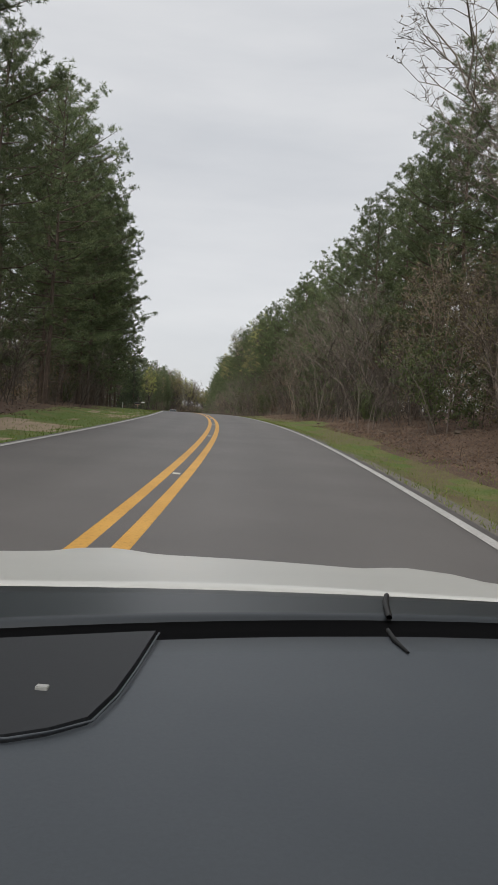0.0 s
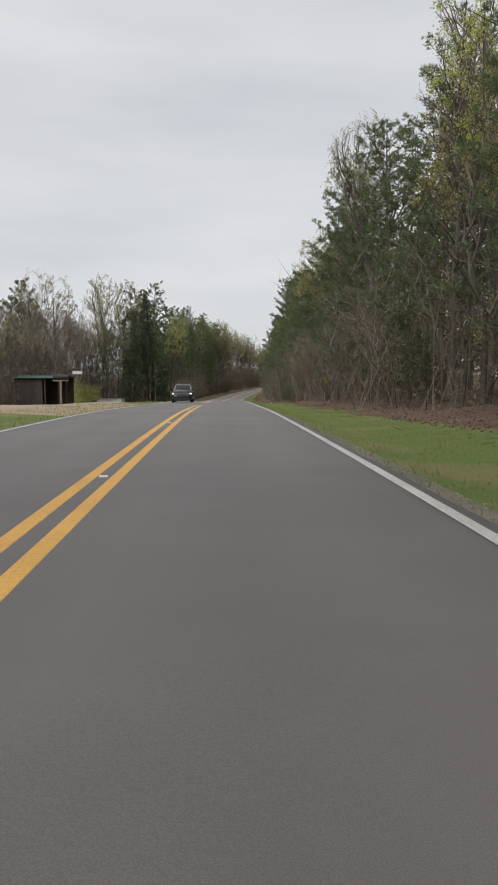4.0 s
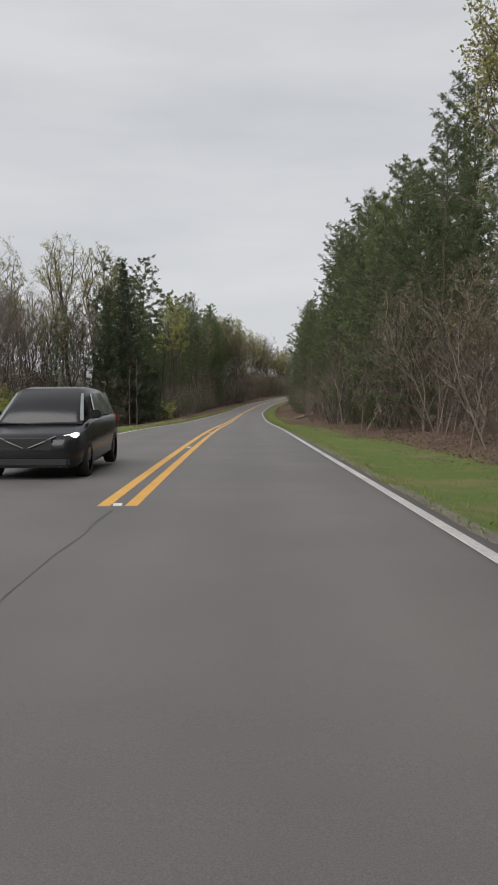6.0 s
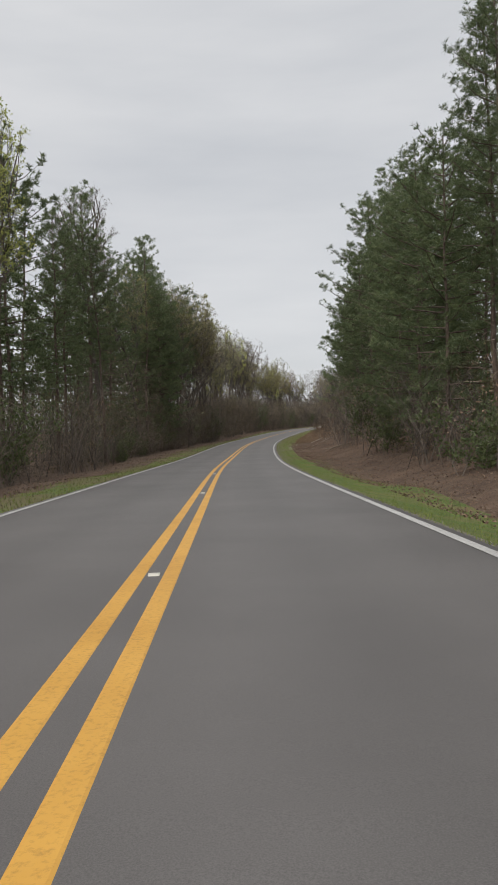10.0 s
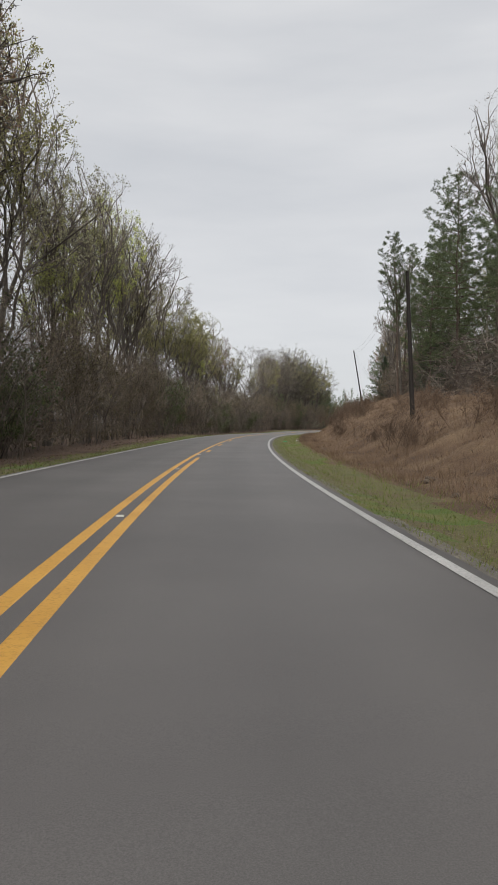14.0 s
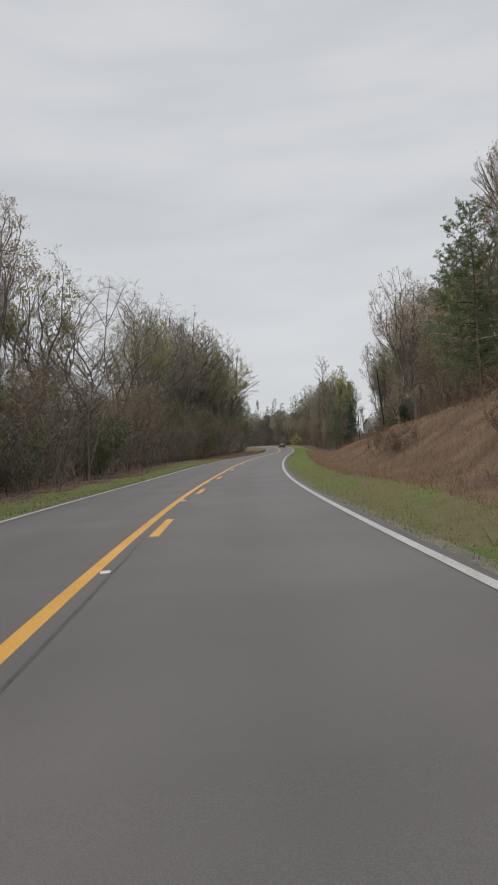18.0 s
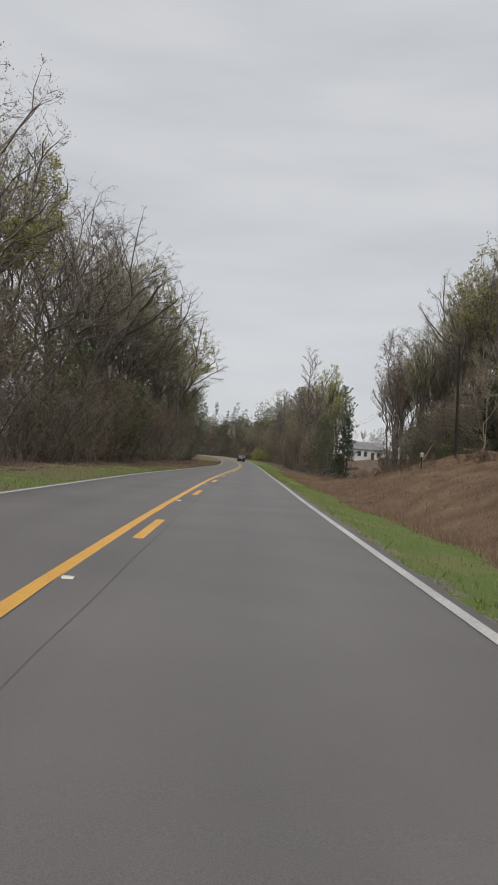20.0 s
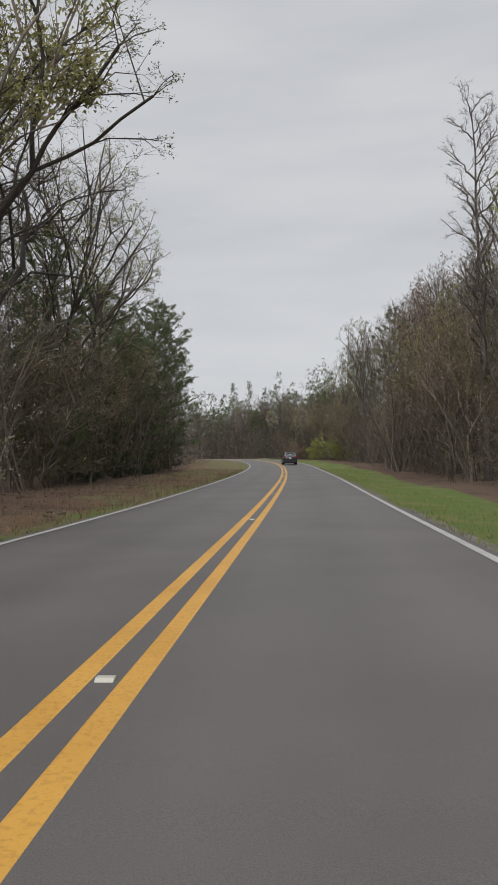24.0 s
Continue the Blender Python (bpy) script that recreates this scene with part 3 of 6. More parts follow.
def bare_meshes(seed, height=18.0, spread=0.42, low=0.28, limbs=14, buds=0, bud_mat=None, wide=False, twigs=7, bud_size=0.13, thick=1.0, lift=0.0, sway=0.06, sub=0, bark=None):
    rng = random.Random(seed)
    trunk, fine, leaf = Bits(), Bits(), Bits()
    pts, rad, sides = stem(rng, height * (0.70 if wide else 0.90), 0.0085 * height * thick, 0.03, sway)
    trunk.add(tube(pts, rad, sides))
    tips = []
    mid, rz = Vector((pts[-1].x * 0.6, pts[-1].y * 0.6, height * (low + 1) * 0.52)), height * (1 - low) * 0.50
    rx = height * spread

    def room(p, d):
        """How far a limb can reach inside the round outline of the crown."""
        a, b = Vector(((p.x - mid.x) / rx, (p.y - mid.y) / rx, (p.z - mid.z) / rz)), Vector((d.x / rx, d.y / rx, d.z / rz))
        k = b.length_squared
        h = a.dot(b)
        q = h * h - k * (a.length_squared - 1)
        return max(0.10 * height * min(1.0, 3 * spread), (-h + math.sqrt(q)) / k if q > 0 else 0)

    def grow(p, d, length, r, level):
        bend = Vector((rng.gauss(0, 0.14), rng.gauss(0, 0.14), rng.gauss(0.05, 0.12)))
        e = p + (d + bend).normalized() * length
        m = p + d * length * 0.5 + Vector((rng.gauss(0, 0.05), rng.gauss(0, 0.05), rng.gauss(0, 0.04))) * length
        if level < 3:
            g = 0.055 * length
            if wide or level == 1:
                a = p.lerp(m, 0.5) + Vector((rng.gauss(0, g), rng.gauss(0, g), rng.gauss(0, g)))
                b = m.lerp(e, 0.5) + Vector((rng.gauss(0, g), rng.gauss(0, g), rng.gauss(0, g)))
                (trunk if level == 1 else fine).add(tube([p, a, m, b, e], [r, r * 0.9, r * 0.8, r * 0.68, r * 0.55], 5 - level))
            else:
                fine.add(tube([p, m, e], [r, r * 0.78, r * 0.55], 3))
        else:
            fine.blade(p, (m - p).normalized(), length * 0.62, max(2 * r, 0.034), rng)
            fine.blade(m, (e - m).normalized(), length * 0.5, max(1.2 * r, 0.022), rng)
        f = (e - m).normalized()
        if level == 3:
            for _ in range(twigs):
                b = p.lerp(e, rng.uniform(0.2, 1.0))
                q = (0.55 * f + unit(rng, rng.uniform(-0.5, 0.6))).normalized()
                n = length * rng.uniform(0.28, 0.62)
                fine.blade(b, q, n, 0.021, rng)
                for _ in range(sub):
                    fine.blade(b + q * n * rng.uniform(0.2, 0.9), (q + 0.8 * unit(rng, rng.uniform(-0.6, 0.6))).normalized(), n * rng.uniform(0.4, 0.8), 0.016, rng)
                tips.append((b + q * n * rng.uniform(0.4, 1), q))
            tips.append((e, d))
            return
        for k in range(6):
            if k < 3:       # the end forks
                b, g, w = e, 0.55, rng.uniform(0.55, 0.80)
            else:
                a = rng.uniform(0.25, 0.95)
                b, g, w = (p.lerp(m, a * 2) if a < 0.5 else m.lerp(e, a * 2 - 1)), 1.15, rng.uniform(0.35, 0.60)
            q = (f + g * unit(rng, rng.uniform(-0.3, 0.5))).normalized()
            grow(b, q, length * w, r * (0.52 if k < 3 else 0.38), level + 1)
    for i in range(limbs):
        t = low + (1 - low) * (i + rng.random() * 0.8) / limbs
        u = (t - low) / (1 - low)
        d = unit(rng, (0.30 if wide else 0.45) + 0.75 * u + lift)
        p = along(pts, min(t, 0.99))
        grow(p, d, 0.50 * room(p, d) * rng.uniform(0.75, 1.08), 0.0042 * height * thick * (1.15 - 0.75 * u), 1)
    out = [("trunk", trunk.mesh("bare_trunk", [bark or GREY_BARK], True)), ("crown", fine.mesh("bare_crown", [bark or TWIG]))]
    if buds:
        for _ in range(buds):
            b, q = rng.choice(tips)
            b = b + Vector((rng.gauss(0, 0.14), rng.gauss(0, 0.14), rng.gauss(0, 0.14)))
            leaf.blade(b, (q + Vector((rng.gauss(0, 0.6), rng.gauss(0, 0.6), rng.gauss(0, 0.6)))).normalized(), bud_size * rng.uniform(0.7, 1.6), bud_size, rng)
        out.append(("foliage", leaf.mesh("young_foliage", [bud_mat or BUD])))
    return out


def fork_meshes(seed, height=18.0, fork=0.34, opening=0.42, leaders=3, buds=0, bud_mat=None, bud_size=0.08, thick=1.0, bark=None, twigs=4, lean=0.03, rise_up=0.16, sag=0.0, girth=0.19, low=2, reach=1.0):
    """A broadleaf tree in winter twig: the trunk parts into rising limbs that fork again and again into a fan of fine twigs."""
    rng = random.Random(seed)
    trunk, fine, leaf = Bits(), Bits(), Bits()
    r0 = 0.0088 * height * thick
    foot = Vector((0, 0, -0.3))
    top = Vector((rng.uniform(-1, 1) * lean * height, rng.uniform(-1, 1) * lean * height, fork * height))
    bow = Vector((rng.gauss(0, 0.01), rng.gauss(0, 0.01), 0)) * height
    trunk.add(tube([foot, Vector((0, 0, 0.25)), top * 0.5 + bow, top], [r0 * 1.5, r0 * 1.05, r0 * 0.92, r0 * 0.85], 8))
    tips = []
    mid_z, half_z = height * (fork + 1.0) * 0.5, height * (1 - fork) * 0.56

    def inside(p, d, length):
        """Shortens a branch that would leave the rounded outline of the crown."""
        for _ in range(5):
            e = p + d * length
            if math.hypot((e.x - top.x) / (girth * height), (e.y - top.y) / (girth * height), (e.z - mid_z) / half_z) < 1:
                break
            length *= 0.78
        return length

    def grow(p, d, length, r, level):
        asked, length = length, inside(p, d, length)
        if level > 2 and length < 0.5 * asked:
            level = 4
        r *= min(1.0, max(0.4, length / asked))
        g = 0.07 * length
        m = p + d * length * 0.5 + Vector((rng.gauss(0, g), rng.gauss(0, g), rng.gauss(0, g * 0.6)))
        e = p + d * length + Vector((rng.gauss(0, g), rng.gauss(0, g), rng.gauss(0, g) - sag * length * level))
        if level < 2:
            a, b = p.lerp(m, 0.5), m.lerp(e, 0.5)
            k = Vector((rng.gauss(0, g), rng.gauss(0, g), 0)) * 0.4
            trunk.add(tube([p, a + k, m, b - k, e], [r, r * 0.92, r * 0.84, r * 0.76, r * 0.68], 6 - level))
        elif level == 2:
            fine.add(tube([p, m, e], [r, r * 0.78, r * 0.55], 4))
        elif level == 3:
            fine.add(tube([p, m, e], [max(r, 0.011), max(r * 0.75, 0.009), 0.006], 3))
        else:
            fine.blade(p, (m - p).normalized(), length * 0.6, 0.030, rng)
            fine.blade(m, (e - m).normalized(), length * 0.6, 0.022, rng)
        f = (e - m).normalized()
        if level == 4:
            for _ in range(twigs):
                b = p.lerp(e, rng.uniform(0.15, 1.0))
                q = (0.55 * f + unit(rng, rng.uniform(-0.5, 0.8)) * 0.8).normalized()
                n = length * rng.uniform(0.35, 0.8)
                fine.blade(b, q, n, 0.019, rng)
                tips.append((b + q * n * rng.uniform(0.4, 1), q))
            tips.append((e, f))
            return
        turn0 = rng.uniform(0, 6.28)
        ends = 3 if rng.random() < (0.6 if level < 2 else 0.3) else 2
        wide, keep = (1.0, 1.0, 1.25, 1.6)[level] * opening, (0.84, 0.74, 0.64, 0.56)[level]
        for k in range(ends + (2 if level < 2 or (girth > 0.3 and level == 2) else 1)):
            az = turn0 + k * 2.2 + rng.gauss(0, 0.4)
            out = Vector((math.cos(az), math.sin(az), rng.uniform(-0.3, 0.2)))
            if k < ends:
                b, w, g2, rr = e, keep * rng.uniform(0.85, 1.15), wide * rng.uniform(0.6, 1.25), 0.66 if ends == 3 else 0.74
            else:
                t = rng.uniform(0.5 if level == 0 else 0.3, 0.95)
                b, w, g2, rr = (p.lerp(m, t * 2) if t < 0.5 else m.lerp(e, t * 2 - 1)), keep * rng.uniform(0.55, 0.85), wide * rng.uniform(1.3, 2.2), 0.45
            q = (f + out * g2 + Vector((0, 0, rise_up * (1 - 0.25 * level)))).normalized()
            grow(b, q, length * w, r * rr, level + 1)
    first = (1 - fork) * height / 2.7
    a0 = rng.uniform(0, 6.28)
    for k in range(leaders):
        az = a0 + k * 6.28 / leaders + rng.gauss(0, 0.3)
        w = opening * rng.uniform(0.5, 1.1)
        grow(top - Vector((0, 0, rng.uniform(0, 0.06) * height)), Vector((math.cos(az) * w, math.sin(az) * w, 1)).normalized(), first * rng.uniform(0.85, 1.12), r0 * 0.62, 0)
    for k in range(low):        # a few low limbs on the trunk
        az = rng.uniform(0, 6.28)
        grow(foot.lerp(top, rng.uniform(0.55, 0.9)), Vector((math.cos(az), math.sin(az), rng.uniform(0.1, 0.6) / reach)).normalized(), reach * first * rng.uniform(0.3, 0.5), reach * r0 * 0.2, 2 if reach < 1.5 else 1)
    fit = height / max(v.z for v in fine.v)
    for _ in range(buds):
        b, q = rng.choice(tips)
        b = b + Vector((rng.gauss(0, 0.10), rng.gauss(0, 0.10), rng.gauss(0, 0.10)))
        leaf.blade(b, (q + Vector((rng.gauss(0, 0.6), rng.gauss(0, 0.6), rng.gauss(0, 0.6)))).normalized(), bud_size * rng.uniform(0.7, 1.6), bud_size, rng)
    for part_bits in (trunk, fine, leaf):
        part_bits.v = [v * fit for v in part_bits.v]
    out = [("trunk", trunk.mesh("bare_trunk", [bark or GREY_BARK], True)), ("crown", fine.mesh("bare_crown", [bark or TWIG]))]
    if buds:
        out.append(("foliage", leaf.mesh("young_foliage", [bud_mat or BUD])))
    return out


def thicket_meshes(seed, height=5.0, stems=12, width=2.2, leaves=0, material=None, twig=None, size=1.0):
    rng = random.Random(seed)
    wood, leaf = Bits(), Bits()
    for _ in range(stems):
        p = Vector((rng.uniform(-1, 1) * width * 0.5, rng.uniform(-1, 1) * width * 0.5, -0.15))
        d = unit(rng, rng.uniform(1.4, 4.0))
        n = height * rng.uniform(0.5, 1.1)
        m = p + d * n * 0.5 + Vector((rng.gauss(0, 0.15), rng.gauss(0, 0.15), 0))
        e = p + d * n + Vector((rng.gauss(0, 0.35), rng.gauss(0, 0.35), -0.05 * n))
        wood.add(tube([p, m, e], [0.012 + 0.003 * n, 0.010 + 0.002 * n, 0.006], 3))
        for _ in range(12):
            a = rng.uniform(0.12, 1)
            b = p.lerp(m, a * 2) if a < 0.5 else m.lerp(e, a * 2 - 1)
            q = (d + unit(rng, rng.uniform(-0.2, 0.8)) * 1.2).normalized()
            k = n * rng.uniform(0.12, 0.34)
            wood.blade(b, q, k, 0.03, rng)
            for _ in range(6):
                f = b + q * k * rng.uniform(0.2, 1)
                g = (q + unit(rng, rng.uniform(-0.4, 0.8))).normalized()
                h = k * rng.uniform(0.35, 0.9)
                wood.blade(f, g, h, 0.02, rng)
                for _ in range(leaves):
                    c = f + g * h * rng.uniform(0, 1) + Vector((rng.gauss(0, 0.12), rng.gauss(0, 0.12), rng.gauss(0, 0.12)))
                    leaf.blade(c, (g + Vector((rng.gauss(0, 0.7), rng.gauss(0, 0.7), rng.gauss(0, 0.7)))).normalized(), rng.uniform(0.10, 0.19) * size, 0.085 * size, rng)
    out = [("stalk", wood.mesh("thicket_wood", [twig or TWIG]))]
    if leaves:
        out.append(("foliage", leaf.mesh("thicket_foliage", [material or SHRUB_GREEN])))
    return out


KINDS = {
    "tall_pine": ("pine_tree", "tall loblolly pine with a bare trunk and ragged green crown", "tree",
                  [pine_meshes(1, 24, 0.36, 3.1, 56), pine_meshes(2, 22, 0.44, 2.8, 48), pine_meshes(3, 25, 0.30, 3.4, 62)]),
    "full_pine": ("pine_tree", "pine with dark green drooping limbs down its trunk", "tree",
                  [pine_meshes(11, 20, 0.14, 4.2, 74, 0.9, 0.10), pine_meshes(12, 17, 0.10, 3.8, 66, 0.9, 0.08), pine_meshes(13, 13, 0.05, 3.1, 54, 0.9, 0.04)]),
    "far_pine": ("pine_tree", "pine standing back in the dense woods", "tree",
                 [pine_meshes(14, 23, 0.30, 3.7, 46, 0.62, 0.0, 0.28, 0.05), pine_meshes(15, 21, 0.22, 4.0, 46, 0.6, 0.06, 0.28, 0.05)]),
    "cedar": ("cedar_tree", "dense dark green cedar with foliage to the ground", "tree",
              [cedar_meshes(21, 9, 2.5, None, 84), cedar_meshes(22, 7, 2.3, None, 70)]),
    "spire": ("cedar_tree", "tall dark green evergreen with a pointed spire top", "tree", [cedar_meshes(23, 23, 4.4, None, 190, 1.15, 0.95)]),
    "bare": ("bare_tree", "leafless grey deciduous tree with fine spreading twigs", "tree",
             [fork_meshes(31, 18, 0.42, 0.32, 3, 1800, GREY_BUD, 0.07, twigs=5, low=5), fork_meshes(32, 20, 0.48, 0.28, 3, 1800, GREY_BUD, 0.07, twigs=5, girth=0.15, low=5), fork_meshes(33, 16, 0.36, 0.36, 3, 1800, GREY_BUD, 0.07, twigs=5, low=5)]),
    "wide_bare": ("bare_tree", "large spreading leafless oak with dark heavy limbs", "tree",
                  [fork_meshes(34, 24, 0.22, 0.50, 4, 4500, BUD, 0.075, 1.25, OAK_BARK, 6, 0.06, 0.04, 0.01, girth=0.31, low=4), fork_meshes(35, 22, 0.26, 0.46, 4, 7000, BUD, 0.08, 1.2, OAK_BARK, 6, 0.05, 0.07, girth=0.29, low=3),
                   fork_meshes(36, 24, 0.30, 0.34, 4, 1500, GREY_BUD, 0.06, 1.1, None, 6, 0.02, 0.10, girth=0.27)]),
    "spreading": ("bare_tree", "broad leafless tree with level grey boughs and a hazy twig crown", "tree",
                  [fork_meshes(91, 19, 0.30, 0.60, 4, 3500, GREY_BUD, 0.06, 0.95, None, 7, 0.04, 0.05, 0.01, girth=0.25, low=6, reach=1.7), fork_meshes(92, 17, 0.26, 0.66, 4, 3500, PALE_BUD, 0.06, 0.95, None, 7, 0.05, 0.03, 0.01, girth=0.27, low=7, reach=1.7)]),
    "budding": ("budding_tree", "deciduous tree with pale yellow-green spring buds", "tree",
                [fork_meshes(41, 18, 0.40, 0.32, 3, 4500, BUD, 0.09, twigs=5, girth=0.17, low=5), fork_meshes(42, 16, 0.30, 0.36, 3, 7500, BUD, 0.10, twigs=5, girth=0.20, low=5), fork_meshes(48, 19, 0.45, 0.28, 3, 4000, PALE_BUD, 0.08, twigs=5, girth=0.15, low=4)]),
    "lime": ("budding_tree", "slender poplar in fresh yellow-green spring leaf", "tree",
             [fork_meshes(43, 21, 0.28, 0.20, 4, 9000, SPRING_GREEN, 0.10, twigs=5, girth=0.15, rise_up=0.25)]),
    "slender": ("bare_tree", "slender leafless poplar with short upright branches", "tree",
                [bare_meshes(45, 25, 0.085, 0.25, 30, 900, GREY_BUD, lift=0.25, sway=0.008, twigs=4, bud_size=0.055)]),
    "leaning_bare": ("bare_tree", "leafless tree leaning out with long pale lower limbs", "tree",
                     [fork_meshes(47, 13, 0.26, 0.50, 3, 500, GREY_BUD, 0.06, 1.0, PALE_BARK, 6, 0.05, 0.02, girth=0.44, low=3)]),
    "dead": ("dead_tree", "bleached dead pine stub with broken short branches", "tree", [bare_meshes(46, 11, 0.09, 0.25, 12, 0, None, False, 2, sub=0)]),
    "rusty": ("budding_tree", "deciduous tree with reddish brown spring buds", "tree", [fork_meshes(44, 15, 0.30, 0.34, 3, 4500, RUST_BUD, 0.08, twigs=5, low=5)]),
    "pink_bud": ("budding_tree", "rounded tree hazed with whitish pink spring buds", "tree", [fork_meshes(49, 14, 0.26, 0.40, 4, 8000, PINK_BUD, 0.07, twigs=5, girth=0.24, low=5)]),
    "thicket": ("thicket", "leafless grey-brown thicket of thin saplings", "shrub",
                [thicket_meshes(51, 6.0, 16, 3.4), thicket_meshes(52, 4.5, 18, 3.8), thicket_meshes(53, 8.0, 14, 3.2)]),
    "young_growth": ("young_tree", "bushy grey-brown sapling with a dense head of fine twigs", "tree",
                     [fork_meshes(81, 8.0, 0.12, 0.46, 4, 900, GREY_BUD, 0.07, 0.8, BRIAR, twigs=7, girth=0.30, low=6), fork_meshes(82, 7.0, 0.10, 0.52, 4, 1500, OLIVE_LEAF, 0.09, 0.8, BRIAR, twigs=7, girth=0.34, low=6),
                      fork_meshes(83, 9.0, 0.16, 0.42, 4, 1500, BUD, 0.07, 0.8, BRIAR, twigs=7, girth=0.26, low=6)]),
    "green_shrub": ("evergreen_shrub", "dark green broadleaf understory shrub", "shrub",
                    [thicket_meshes(61, 4.5, 9, 2.4, 5), thicket_meshes(62, 6.5, 9, 2.6, 5, size=1.2), thicket_meshes(63, 3.0, 9, 2.0, 4)]),
    "spring_shrub": ("spring_shrub", "roadside shrub with fresh yellow-green leaves", "shrub", [thicket_meshes(64, 3.6, 10, 2.6, 6, SPRING_GREEN)]),
    "dogwood": ("dogwood", "small understory tree with pale greenish white spring bracts", "shrub", [thicket_meshes(66, 5.0, 8, 3.4, 2, DOGWOOD, size=0.7)]),
    "red_shrub": ("redbud_shrub", "small tree with reddish pink spring buds", "shrub", [thicket_meshes(65, 4.0, 9, 2.4, 2, RUST_BUD)]),
    "brush": ("brush", "tangle of dry brown brush and briars", "shrub",
              [thicket_meshes(71, 1.8, 16, 3.0, 2, BRUSH, BRUSH, 0.38), thicket_meshes(72, 2.4, 16, 2.8, 2, BRUSH, BRUSH, 0.38)]),
}
_made = {}
_pick = random.Random(7)


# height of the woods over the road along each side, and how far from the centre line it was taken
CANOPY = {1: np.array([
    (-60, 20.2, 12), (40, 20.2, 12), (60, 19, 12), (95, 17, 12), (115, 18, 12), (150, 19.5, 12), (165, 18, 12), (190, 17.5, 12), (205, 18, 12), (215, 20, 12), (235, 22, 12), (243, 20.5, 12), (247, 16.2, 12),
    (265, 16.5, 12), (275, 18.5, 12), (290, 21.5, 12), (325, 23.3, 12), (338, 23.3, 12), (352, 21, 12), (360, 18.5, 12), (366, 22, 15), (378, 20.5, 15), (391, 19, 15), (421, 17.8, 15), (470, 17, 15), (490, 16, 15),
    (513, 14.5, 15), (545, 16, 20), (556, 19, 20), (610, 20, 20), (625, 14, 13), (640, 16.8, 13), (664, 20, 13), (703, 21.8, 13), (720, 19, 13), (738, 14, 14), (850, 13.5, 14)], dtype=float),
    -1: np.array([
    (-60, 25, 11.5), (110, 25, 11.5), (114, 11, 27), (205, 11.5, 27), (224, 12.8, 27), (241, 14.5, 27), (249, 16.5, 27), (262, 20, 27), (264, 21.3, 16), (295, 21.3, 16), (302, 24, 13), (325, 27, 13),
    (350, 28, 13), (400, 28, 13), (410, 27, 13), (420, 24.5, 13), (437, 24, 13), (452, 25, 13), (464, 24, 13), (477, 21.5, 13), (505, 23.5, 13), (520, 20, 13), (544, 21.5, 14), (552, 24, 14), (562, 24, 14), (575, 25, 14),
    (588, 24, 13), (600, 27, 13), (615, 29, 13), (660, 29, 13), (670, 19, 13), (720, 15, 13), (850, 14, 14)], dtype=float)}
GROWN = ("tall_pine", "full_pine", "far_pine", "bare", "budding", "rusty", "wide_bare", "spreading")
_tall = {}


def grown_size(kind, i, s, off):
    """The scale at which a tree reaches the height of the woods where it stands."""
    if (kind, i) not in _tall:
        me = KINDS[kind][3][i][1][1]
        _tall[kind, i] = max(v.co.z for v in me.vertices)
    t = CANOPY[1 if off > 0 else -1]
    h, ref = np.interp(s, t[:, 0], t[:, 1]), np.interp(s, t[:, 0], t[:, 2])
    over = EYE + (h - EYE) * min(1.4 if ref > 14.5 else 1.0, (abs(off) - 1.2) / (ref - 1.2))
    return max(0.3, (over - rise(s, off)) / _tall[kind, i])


def plant(kind, s, off, size=1.0, variant=None, lean=0.0, label=""):
    name, text, category, variants = KINDS[kind]
    i = _pick.randrange(len(variants)) if variant is None else variant
    p = lie(s, off, -0.05)
    m = pose(p.x, p.y, p.z, _pick.gauss(0, 1.2), _pick.gauss(0, 1.2) + lean, _pick.uniform(0, 360)) @ Matrix.Scale(size, 4)
    if (kind, i) not in _made:
        _made[kind, i] = ob = thing(name, text, category, variants[i])
        ob.matrix_basis = m
    else:
        src = _made[kind, i]
        ob = copy_thing(src, m @ Matrix.Diagonal([1 / q for q in src.scale] + [1]))
    if label:
        tagged(ob, label)
    return ob


def lean_out(kind, s, off, size, lean):
    """A tree that leans towards the road."""
    ob = plant(kind, s, off, size)
    p = lie(s, off, -0.2)
    k = ob.scale[0]
    ob.matrix_basis = pose(p.x, p.y, p.z, 0, lean, turn(s) + 40) @ Matrix.Scale(k, 4)


def rows(side, s0, s1, off0, off1, gap, mix, size=(0.8, 1.15), share=1.0):
    """Plants along one side between two distances from the centre line, about gap metres apart; share: how far the trees reach up to the height of the woods."""
    names, weights = zip(*mix.items())
    s = s0 + gap * _pick.random()
    while s < s1:
        k = _pick.choices(names, weights)[0]
        if off0 >= 14.5 and k in ("tall_pine", "full_pine") and not 370 < s < 445:
            k = "far_pine"
        off, z, i = side * _pick.uniform(off0, off1), _pick.uniform(*size), _pick.randrange(len(KINDS[k][3]))
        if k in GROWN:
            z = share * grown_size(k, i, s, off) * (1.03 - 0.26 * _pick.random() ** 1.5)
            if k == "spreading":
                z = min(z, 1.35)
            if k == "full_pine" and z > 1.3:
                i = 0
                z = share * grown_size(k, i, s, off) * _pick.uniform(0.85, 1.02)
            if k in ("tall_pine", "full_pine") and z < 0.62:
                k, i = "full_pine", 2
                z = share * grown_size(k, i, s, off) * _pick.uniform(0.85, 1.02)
        plant(k, s, off, z, i)
        s += gap * _pick.uniform(0.6, 1.4) * (1.6 if k in GROWN[3:] else 1.0)


L, R = -1, 1
